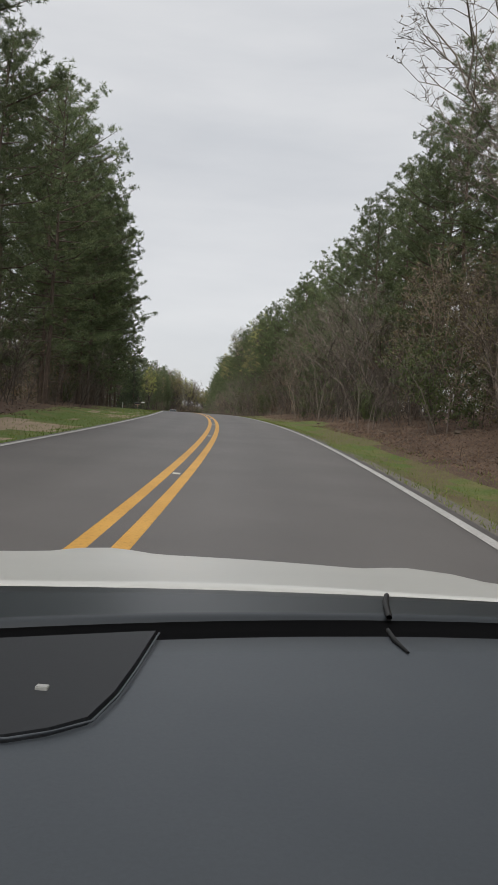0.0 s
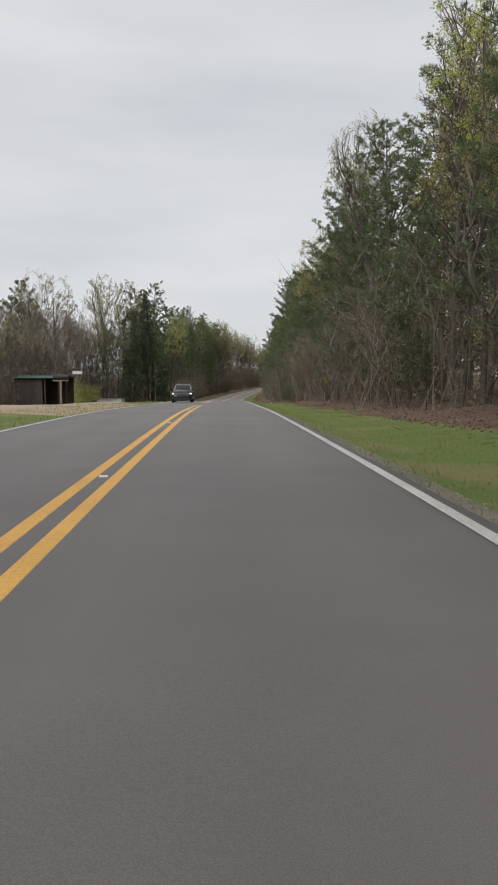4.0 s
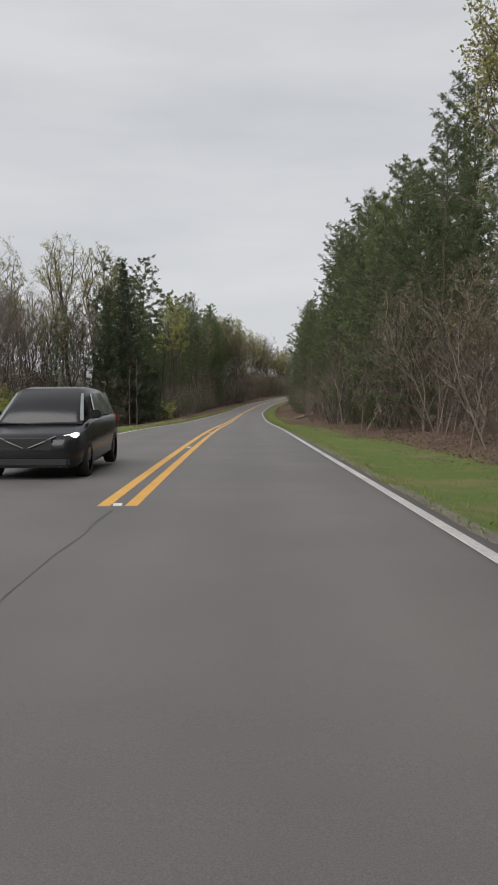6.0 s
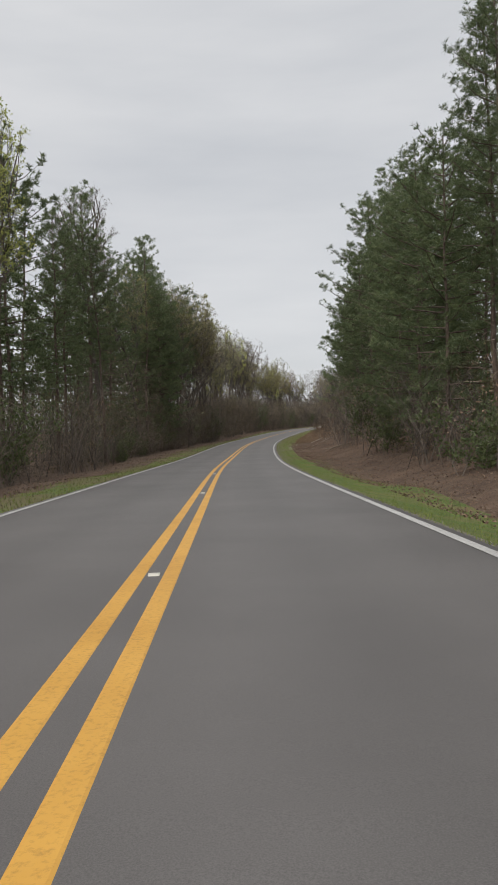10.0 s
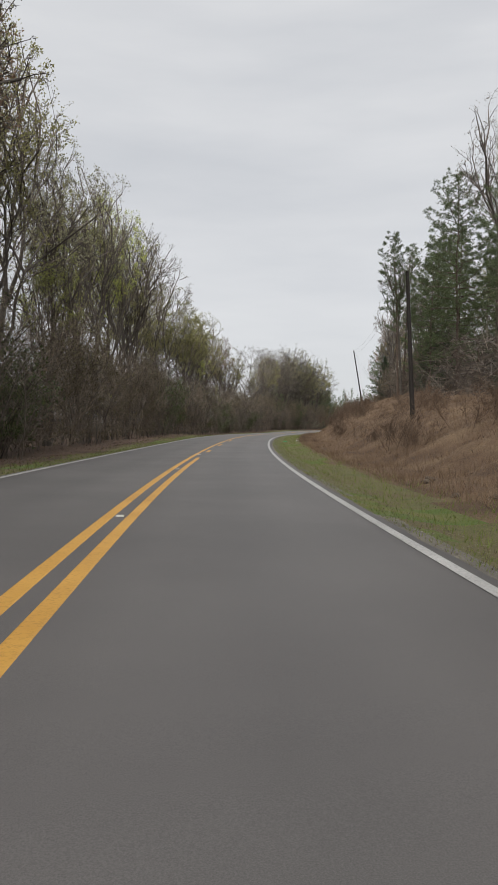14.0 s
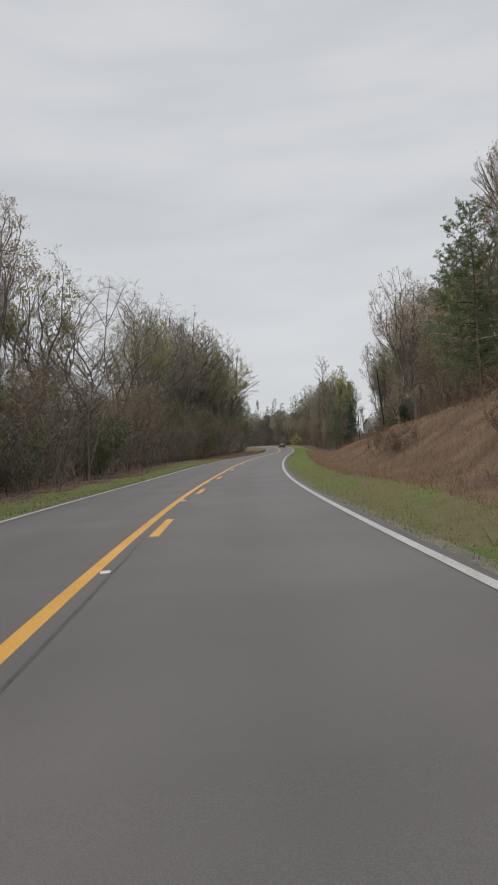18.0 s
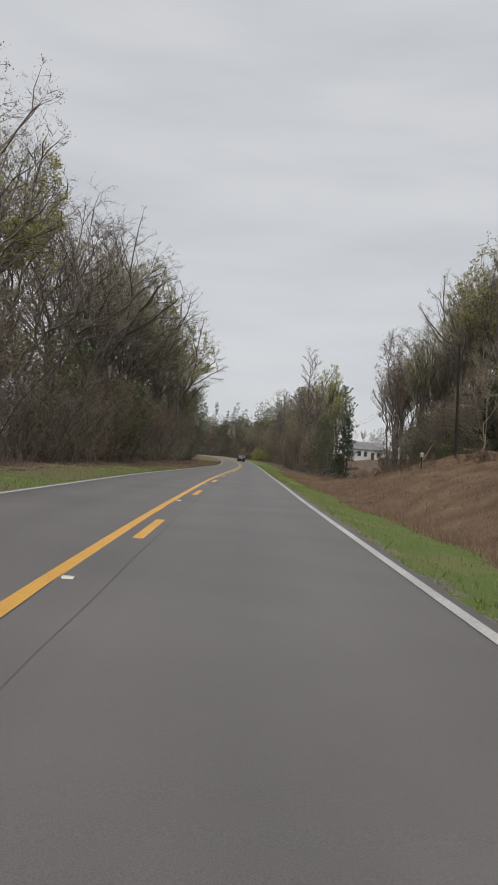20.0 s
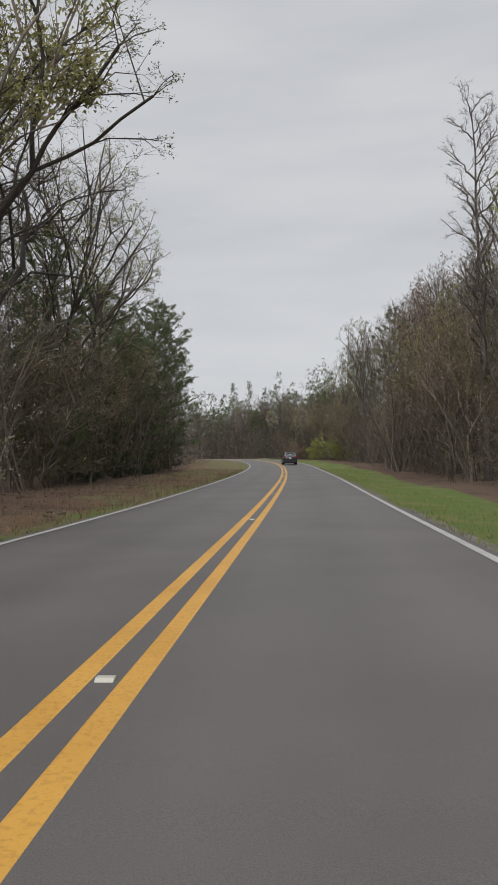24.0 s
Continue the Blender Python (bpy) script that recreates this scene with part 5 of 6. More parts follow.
stuff("undergrowth", undergrowth([
    (L, 400, 670, 17, 30, 80, 8.0), (R, 628, 780, 10.5, 17, 190, 7.5), (R, 690, 750, 14, 27, 130, 5.0), (R, 750, 850, 14, 34, 130, 5.0),
    (L, 660, 800, 11, 24, 260, 6.0), (L, 700, 850, 9, 26, 160, 8.0), (R, 760, 850, 7, 24, 200, 7.0), (R, 690, 850, 10, 16, 160, 5.0),
    (R, 372, 500, 17, 26, 90, 4.0), (R, 500, 560, 22, 34, 110, 5.0), (R, 560, 606, 20, 32, 200, 8.0)]), TWIG, "tangled leafless undergrowth along the edge of the woods", "undergrowth")


stuff("undergrowth", undergrowth([(L, 318, 400, 9.6, 15, 260, 10.0), (L, 385, 505, 9.8, 16, 300, 8.5), (L, 505, 670, 10.5, 17, 280, 8.5)], 0.8),
    BRIAR, "pale hazy brush of fine twigs along the edge of the leafless woods", "undergrowth")


def understory_leaves(zones):
    """Small leaves still hanging or just out, in loose clumps low in the woods."""
    out = []
    for side, s0, s1, o0, o1, clumps, high in zones:
        per = 26
        cs, co, cz = _np.uniform(s0, s1, clumps), side * _np.uniform(o0, o1, clumps), high * _np.uniform(0.05, 1, clumps)
        i = np.repeat(np.arange(clumps), per)
        n = len(i)
        p = points(cs[i], co[i], rises(cs[i], co[i]) + cz[i]) + _np.normal(size=(n, 3)) * np.array([0.55, 0.55, 0.22])
        out.append(blades(p, _np.normal(size=(n, 3)), _np.uniform(0.08, 0.17, n), _np.uniform(0.06, 0.12, n)))
    return np.concatenate(out)


stuff("understory_foliage", understory_leaves([(R, -20, 85, 9.5, 14, 450, 7), (R, 85, 230, 10.5, 15, 500, 6), (R, 230, 256, 10.5, 14, 90, 5), (R, 273, 345, 10.5, 14, 220, 5), (L, -20, 112, 11, 15, 350, 6),
    (L, 262, 300, 12, 24, 250, 6), (L, 300, 400, 10, 14, 400, 6), (L, 400, 510, 9.8, 14, 750, 7.0), (L, 510, 670, 10.5, 15, 1200, 8), (R, 628, 775, 10.5, 15, 500, 6), (R, 562, 606, 19, 26, 200, 6)]),
    OLIVE_LEAF, "thin scatter of olive and tan leaves in the understory", "foliage")
stuff("understory_foliage", understory_leaves([(R, 0, 256, 9.5, 13, 380, 4.5), (R, 273, 338, 9.5, 13, 90, 4.5), (L, 0, 112, 11, 15, 150, 4), (L, 300, 670, 9.8, 14, 320, 5), (R, 628, 775, 10.5, 14, 90, 5)]),
    DEAD_LEAF, "brown beech leaves still hanging in the understory", "foliage")


def ground_blades(zones, material, name, label, flat=False):
    out = []
    for side, s0, s1, o0, o1, each, low, high, wide in zones:
        n = int((s1 - s0) * (o1 - o0) * each)
        s = _np.uniform(s0, s1, n)
        o = side * (o0 + (o1 - o0) * _np.uniform(0, 1, n) ** 1.4)
        d = _np.normal(size=(n, 3)) * (1.0 if flat else 0.45)
        d[:, 2] = np.abs(d[:, 2]) * 0.3 if flat else 1.0
        out.append(blades(points(s, o, rises(s, o) - 0.02 + (0.03 if flat else 0)), d, _np.uniform(low, high, n), wide * _np.uniform(0.6, 1.4, n)))
    return stuff(name, np.concatenate(out), material, label, "grass" if not flat else "leaves")


ground_blades([(R, 0, 90, 3.78, 6.3, 45, 0.05, 0.13, 0.02), (R, 90, 225, 3.78, 8.0, 60, 0.04, 0.11, 0.018), (R, 225, 305, 3.78, 6.6, 55, 0.05, 0.12, 0.016), (R, 305, 350, 3.85, 5.5, 170, 0.04, 0.11, 0.011), (R, 350, 500, 3.85, 6.2, 80, 0.04, 0.12, 0.012), (R, 500, 680, 3.78, 6.6, 34, 0.05, 0.15, 0.02), (L, 0, 300, 4.08, 7.5, 16, 0.06, 0.16, 0.025), (L, 300, 570, 4.08, 7.5, 14, 0.06, 0.16, 0.025), (L, 570, 680, 4.08, 5.2, 14, 0.06, 0.16, 0.025)],
              GRASS_BLADE, "grass", "short green roadside grass with weeds")
ground_blades([(R, 345, 620, 6.2, 17, 42, 0.10, 0.42, 0.015), (R, 0, 90, 6.3, 8, 6, 0.1, 0.25, 0.02), (R, 90, 225, 7.6, 9, 6, 0.1, 0.25, 0.02), (R, 225, 345, 6.3, 8, 6, 0.1, 0.25, 0.02), (L, 575, 680, 4.3, 9, 10, 0.1, 0.3, 0.03)],
              STRAW_BLADE, "dead_grass", "dry brown dead grass on the cut bank")
ground_blades([(R, 300, 350, 3.78, 5.5, 14, 0.04, 0.09, 0.012), (R, 350, 500, 3.78, 6.4, 22, 0.04, 0.10, 0.014), (R, 500, 620, 3.78, 7.0, 5, 0.05, 0.12, 0.022), (L, 200, 680, 4.08, 7.5, 12, 0.05, 0.14, 0.025)],
              OLIVE_LEAF, "weeds", "olive and tan weeds among the verge grass")
ground_blades([(R, 305, 352, 3.74, 4.6, 150, 0.03, 0.08, 0.010), (R, 352, 500, 3.74, 4.7, 60, 0.03, 0.08, 0.010), (R, 100, 305, 3.74, 4.15, 60, 0.03, 0.08, 0.010), (R, 500, 680, 3.74, 4.1, 40, 0.03, 0.08, 0.010)],
              PALE_STRAW, "bleached_straw", "bleached straw and clippings along the edge of the asphalt", True)
ground_blades([(R, 330, 350, 5.2, 5.8, 120, 0.04, 0.12, 0.012), (R, 415, 455, 5.9, 7.0, 50, 0.04, 0.12, 0.012)],
              PALE_STRAW, "ditch_straw", "pale straw washed up along the ditch", True)
ground_blades([(R, 340, 500, 4.6, 6.6, 14, 0.10, 0.26, 0.016)], GRASS_BLADE, "tall_grass", "longer tufts of green grass on the verge")
ground_blades([(R, -5, 45, 6.0, 11.5, 60, 0.03, 0.08, 0.045), (R, 45, 90, 8.0, 11.5, 40, 0.03, 0.08, 0.045), (R, 90, 225, 7.4, 12, 20, 0.04, 0.10, 0.07), (R, 225, 305, 5.8, 11.5, 20, 0.04, 0.10, 0.07), (R, 305, 352, 5.6, 12, 60, 0.03, 0.08, 0.045), (L, 10, 110, 8, 13, 8, 0.04, 0.10, 0.07), (L, 250, 660, 7, 11, 8, 0.04, 0.10, 0.07)],
              DEAD_LEAF, "fallen_leaves", "brown fallen leaves on the forest floor", True)
ground_blades([(R, -5, 350, 6.2, 12, 3.0, 0.15, 0.6, 0.016), (R, 345, 500, 6.8, 12, 2.0, 0.15, 0.5, 0.016), (L, 10, 110, 9, 13, 2, 0.15, 0.5, 0.016), (L, 250, 660, 7.5, 11, 2, 0.15, 0.5, 0.016)],
              BRIAR, "fallen_twigs", "dry twigs and straw littering the forest floor", True)


# ---- built things ----
CAR_BLACK = plain("black_car_paint", (0.012, 0.012, 0.014), 0.22)
CAR_GREY = plain("dark_grey_car_paint", (0.045, 0.048, 0.055), 0.25, 0.3)
CAR_WHITE = two_scale("white_car_paint", [(0.3, (0.50, 0.50, 0.475)), (0.7, (0.57, 0.57, 0.545))], [(0.3, (0.97, 0.97, 0.97)), (0.7, (1, 1, 1))], 1.2, 60.0, 0.35, 0.0)
CAR_GLASS = plain("tinted_car_glass", (0.035, 0.042, 0.045), 0.06)
# car glass with the sky's pale reflection put into its base colour
SKY_PAINTED_GLASS = plain("car_glass_painted_sky", (0.22, 0.24, 0.24), 0.05)
RUBBER = plain("tyre_rubber", (0.018, 0.018, 0.019), 0.85)
TRIM = plain("black_plastic_trim", (0.015, 0.015, 0.016), 0.6)
# grey vinyl tinted blue, the sky's reflection put into the colour
DASH_SKIN = two_scale("dashboard_vinyl", [(0.3, (0.058, 0.068, 0.080)), (0.7, (0.084, 0.095, 0.107))], [(0.3, (0.9, 0.9, 0.9)), (0.7, (1.05, 1.05, 1.05))], 2.0, 350.0, 0.55, 0.15, 0.0006)
BINNACLE_SKIN = two_scale("binnacle_vinyl", [(0.3, (0.017, 0.018, 0.021)), (0.7, (0.023, 0.025, 0.029))], [(0.3, (0.9, 0.9, 0.9)), (0.7, (1.05, 1.05, 1.05))], 2.0, 350.0, 0.6, 0.15, 0.0006)
# near black without sheen: the shade under the screen's edge is in the colour
SEAL = plain("shade_black_seal", (0.004, 0.004, 0.0045), 0.95)
SEAL.node_tree.nodes["Principled BSDF"].inputs["Specular IOR Level"].default_value = 0.05
COWL = plain("cowl_plastic", (0.024, 0.030, 0.036), 0.4)
CHROME = plain("bright_metal", (0.55, 0.55, 0.56), 0.25, 1.0)
DULL_METAL = plain("dull_chrome", (0.16, 0.16, 0.165), 0.4, 0.6)
RED_LENS = plain("red_lamp_lens", (0.30, 0.012, 0.012), 0.2)
PLATE = plain("plate_blank", (0.5, 0.5, 0.48), 0.5)
POLE_WOOD = two_scale("creosoted_pole", [(0.3, (0.020, 0.016, 0.014)), (0.7, (0.036, 0.029, 0.025))], [(0.3, (0.6, 0.6, 0.6)), (0.7, (1.1, 1.1, 1.1))], 0.5, 14.0, 0.9, 0.5, 0.01, stretch=(1, 1, 0.1))
LOG_WOOD = two_scale("weathered_log", [(0.3, (0.16, 0.125, 0.095)), (0.7, (0.31, 0.25, 0.195))], [(0.3, (0.55, 0.53, 0.5)), (0.7, (1.1, 1.1, 1.1))], 1.5, 14.0, 0.9, 0.6, 0.02)
BARN_WOOD = two_scale("dark_barn_boards", [(0.3, (0.045, 0.036, 0.030)), (0.7, (0.085, 0.068, 0.056))], [(0.3, (0.6, 0.6, 0.6)), (0.7, (1.1, 1.1, 1.1))], 0.8, 9.0, 0.9, 0.4, 0.01, stretch=(1, 1, 0.15))
GREEN_TIN = two_scale("green_sheet_roof", [(0.3, (0.028, 0.070, 0.054)), (0.7, (0.045, 0.105, 0.080))], [(0.3, (0.8, 0.8, 0.8)), (0.7, (1.1, 1.1, 1.1))], 0.8, 9.0, 0.5, 0.0)
WHITE_WALL = two_scale("chalky_white_wall", [(0.3, (0.44, 0.44, 0.43)), (0.7, (0.60, 0.60, 0.58))], [(0.3, (0.8, 0.8, 0.78)), (0.7, (1, 1, 1))], 0.6, 8.0, 0.85, 0.2, 0.01)
GREY_ROOF = two_scale("grey_shingle", [(0.3, (0.16, 0.16, 0.165)), (0.7, (0.25, 0.25, 0.255))], [(0.3, (0.7, 0.7, 0.7)), (0.7, (1.1, 1.1, 1.1))], 0.8, 12.0, 0.9, 0.3, 0.02)
BLEACHED_WOOD = two_scale("bleached_wood", [(0.3, (0.27, 0.225, 0.175)), (0.7, (0.46, 0.40, 0.325))], [(0.3, (0.5, 0.48, 0.46)), (0.7, (1.1, 1.1, 1.1))], 1.2, 16.0, 0.9, 0.6, 0.01)
STONE = two_scale("field_stone", [(0.3, (0.095, 0.072, 0.052)), (0.7, (0.19, 0.148, 0.110))], [(0.3, (0.6, 0.6, 0.6)), (0.7, (1.1, 1.1, 1.1))], 2.0, 18.0, 0.9, 0.6, 0.02)
REFLECTOR = plain("marker_plastic", (0.62, 0.60, 0.52), 0.35)
TAR = plain("tar_sealed_crack", (0.104, 0.098, 0.093), 0.7, vary=0.4)
WIRE = plain("wire", (0.03, 0.03, 0.032), 0.5)
lamp_m, _n, _l, _b = mat("lit_headlamp", 0.2)
_b.inputs["Base Color"].default_value = (0.8, 0.78, 0.72, 1)
_b.inputs["Emission Color"].default_value = (1.0, 0.95, 0.85, 1)
_b.inputs["Emission Strength"].default_value = 2.0
HEADLAMP = lamp_m


def loft(sections, close=True):
    """Skin over closed rings of equal count."""
    n = len(sections[0])
    v = [Vector(p) for s in sections for p in s]
    f = []
    for i in range(len(sections) - 1):
        for j in range(n):
            f.append((i * n + j, i * n + (j + 1) % n, (i + 1) * n + (j + 1) % n, (i + 1) * n + j))
    if close:
        f += [tuple(reversed(range(n))), tuple((len(sections) - 1) * n + j for j in range(n))]
    return v, f


def skin(name, vf, material, parent, label="", smooth=True):
    return child(name, mesh_of(name, vf[0], vf[1], [material], None, smooth), parent, label)


def ring(y, w, z0, z1, lip=0.06):
    """One cross-section of a car's lower body."""
    r = [(w * 0.88, z0), (w * 0.99, z0 + 0.10), (w, (z0 + z1) * 0.5), (w * 0.965, z1 - lip), (w * 0.86, z1)]
    return [(x, y, z) for x, z in r] + [(-x, y, z) for x, z in reversed(r)]


def lathe(profile, n=20):
    """Revolve (radius, x) round the x axis."""
    v, f = [], []
    m = len(profile)
    for k in range(n):
        a = 2 * math.pi * k / n
        v += [Vector((x, r * math.cos(a), r * math.sin(a))) for r, x in profile]
    for k in range(n):
        for j in range(m - 1):
            a, b = k * m + j, ((k + 1) % n) * m + j
            f.append((a, a + 1, b + 1, b))
    return v, f


def wheel(parent, x, y, r, w=0.2):
    s = 1 if x > 0 else -1
    t = skin("wheel", lathe([(r * 0.62, w / 2), (r * 0.92, w / 2), (r, w * 0.36), (r, -w * 0.36), (r * 0.92, -w / 2), (r * 0.62, -w / 2)]), RUBBER, parent)
    t.location = (x, y, r)
    rim = skin("rim", lathe([(0.001, 0.055 * s), (r * 0.18, 0.06 * s), (r * 0.24, 0.03 * s), (r * 0.55, 0.05 * s), (r * 0.62, 0.085 * s), (r * 0.64, 0.05 * s)], 20), CHROME, t, "grey alloy rim")
    return t, rim


def quad_pane(name, a, b, c, d, material, parent, out, label=""):
    """A slightly domed pane on four corners, proud of the body by out."""
    o = Vector(out)
    front = [Vector(p) + o for p in (a, b, c, d)]
    back = [p - o * 2.2 for p in front]
    mid = sum(front, Vector()) / 4 + o * 0.8
    v = front + [mid] + back
    f = [(0, 1, 4), (1, 2, 4), (2, 3, 4), (3, 0, 4)] + [(i, i + 5, (i + 1) % 4 + 5, (i + 1) % 4) for i in range(4)]
    return skin(name, (v, f), material, parent, label, False)


def car(name, label, m, paint, glass, length, width, height, nose, belt, tail, lit=False, rear_glass=None):
    """A closed car, its front towards +y, on its wheels at z = 0."""
    root = tagged(new(name), label, "car")
    h, w = length / 2, width / 2
    hood = belt - 0.10
    st = [(h, 0.74, 0.34, 0.60), (h - 0.06, 0.86, 0.24, 0.72), (h - 0.30, 0.95, 0.20, hood - 0.10), (h - 0.75, 1.0, 0.19, hood - 0.02), (h - nose, 1.0, 0.19, hood + 0.03),
          (h - nose - 0.5, 1.0, 0.18, belt), (-h + 1.0, 1.0, 0.19, belt + 0.03), (-h + 0.35, 0.98, 0.21, belt + 0.03), (-h + 0.06, 0.92, 0.28, belt), (-h, 0.84, 0.36, belt - 0.06)]
    skin("body", loft([ring(y, w * k, z0, z1) for y, k, z0, z1 in st]), paint, root)
    cab = [(h - nose + 0.10, 0.86, belt - 0.08, 0.84, hood + 0.06), (h - nose - 0.72, 0.90, belt - 0.05, 0.66, height - 0.04), (h - nose - 1.3, 0.90, belt - 0.05, 0.68, height),
           (-h + 0.9, 0.90, belt - 0.03, 0.66, height - 0.03), (-h + 0.42, 0.89, belt - 0.02, 0.62, height - 0.10), (-h + tail, 0.86, belt - 0.04, 0.80, belt + 0.03)]
    rings = []
    for y, kb, zb, kt, zt in cab:
        b, t = w * kb, w * kt
        rings.append([(b, y, zb), (t + 0.03, y, zt - 0.05), (t * 0.85, y, zt), (-t * 0.85, y, zt), (-t - 0.03, y, zt - 0.05), (-b, y, zb)])
    skin("cabin", loft(rings), paint, root)

    def lerp(p, q, t):
        return Vector(p).lerp(Vector(q), t)

    def front_like(i, j, a, b, tag, mt, out):
        r0, r1 = rings[i], rings[j]
        c0, c1 = lerp(r0[1], r1[1], a), lerp(r0[1], r1[1], b)
        d0, d1 = lerp(r0[4], r1[4], a), lerp(r0[4], r1[4], b)
        quad_pane(tag, c0, c1, d1, d0, mt, root, out)
    front_like(0, 1, 0.10, 0.93, "windscreen", glass, (0, 0.012, 0.012))
    front_like(5, 4, 0.10, 0.90, "rear_window", rear_glass or glass, (0, -0.012, 0.010))
    for s in (1, -1):
        k0, k1 = (0, 1) if s > 0 else (5, 4)
        for (i, a), (j, b), tag in (((1, 0.05), (2, 0.9), "side_window"), ((3, 0.1), (3, 0.95), "side_window")):
            y0 = rings[1][0][1] - 0.08 if i == 1 else (rings[2][0][1] + rings[3][0][1]) / 2 - 0.06
            y1 = (rings[2][0][1] + rings[3][0][1]) / 2 + 0.06 if i == 1 else rings[4][0][1] + 0.05
            b0, t0 = w * 0.905 * s, (w * 0.69 + 0.03) * s
            quad_pane(tag, (b0, y0, belt + 0.02), (b0, y1, belt + 0.02), (t0 * 1.03, y1 + (0.05 if i == 1 else 0.15), height - 0.12), (t0 * 1.03, y0 - (0.30 if i == 1 else 0.0), height - 0.12), glass, root, (0.012 * s, 0, 0))
        wheel(root, s * (w - 0.10), h - 0.80, 0.32)
        wheel(root, s * (w - 0.10), -h + 0.78, 0.32)
        bm = bmesh.new()
        box_bm(bm, s * (w + 0.02) - 0.09, s * (w + 0.02) + 0.09, h - nose - 0.42, h - nose - 0.28, belt + 0.0, belt + 0.15, 0.03)
        part("mirror", bm, paint, root)
        bm = bmesh.new()
        box_bm(bm, -0.19, 0.19, -0.10, 0.10, -0.075, 0.075, 0.03)
        for v in bm.verts:      # swept up to a point at the wing
            v.co.z = v.co.z * (0.75 - 1.6 * s * v.co.x) + s * 0.32 * v.co.x
        lampo = part("headlight", bm, HEADLAMP if lit else CHROME, root, "lit headlight" if lit else "clear headlight")
        lampo.matrix_basis = pose(s * w * 0.70, h - 0.24, 0.70, 0, 0, -s * 22)
        bm = bmesh.new()
        box_bm(bm, -0.13, 0.13, -0.05, 0.05, -0.10, 0.10, 0.02)
        tl = part("tail_light", bm, RED_LENS, root, "red tail light")
        tl.matrix_basis = pose(s * w * 0.78, -h + 0.05, belt - 0.12)
    bm = bmesh.new()
    box_bm(bm, -w * 0.50, w * 0.50, h - 0.12, h + 0.004, 0.50, 0.70, 0.02)
    part("grille", bm, TRIM, root, "dark slatted grille")
    for s in (1, -1):
        v, f = tube([(s * w * 0.55, h - 0.05, 0.74), (s * w * 0.30, h + 0.01, 0.64), (s * 0.04, h + 0.02, 0.55)], [0.012, 0.014, 0.012], 6)
        skin("grille_bar", (v, f), DULL_METAL, root, "dull chrome grille bar")
    bm = bmesh.new()
    box_bm(bm, -w * 0.80, w * 0.80, h - 0.16, h + 0.02, 0.24, 0.42, 0.04)
    part("bumper", bm, TRIM, root)
    bm = bmesh.new()
    box_bm(bm, -w * 0.85, w * 0.85, -h - 0.04, -h + 0.12, 0.26, 0.48, 0.04)
    part("bumper", bm, TRIM, root)
    bm = bmesh.new()
    box_bm(bm, -0.15, 0.15, -h - 0.015, -h + 0.02, belt - 0.30, belt - 0.15, 0.004)
    part("number_plate", bm, PLATE, root, "blank pale number plate")
    root.matrix_basis = m
    return root


p = at(164.0, -1.95)
car("oncoming_hatchback", "black hatchback with lit headlights in the oncoming lane", pose(p.x, p.y, p.z + 0.005, 0, 0, turn(164) + 180), CAR_BLACK, SKY_PAINTED_GLASS, 4.15, 1.72, 1.53, 0.95, 0.98, 0.16, True)
p = at(697.5, 1.3)
car("leading_car", "dark grey crossover driving ahead in the same lane", pose(p.x, p.y, p.z + 0.005, 0, 0, turn(697.5)), CAR_GREY, CAR_GLASS, 4.5, 1.82, 1.60, 1.05, 1.02, 0.14, False, SKY_PAINTED_GLASS)


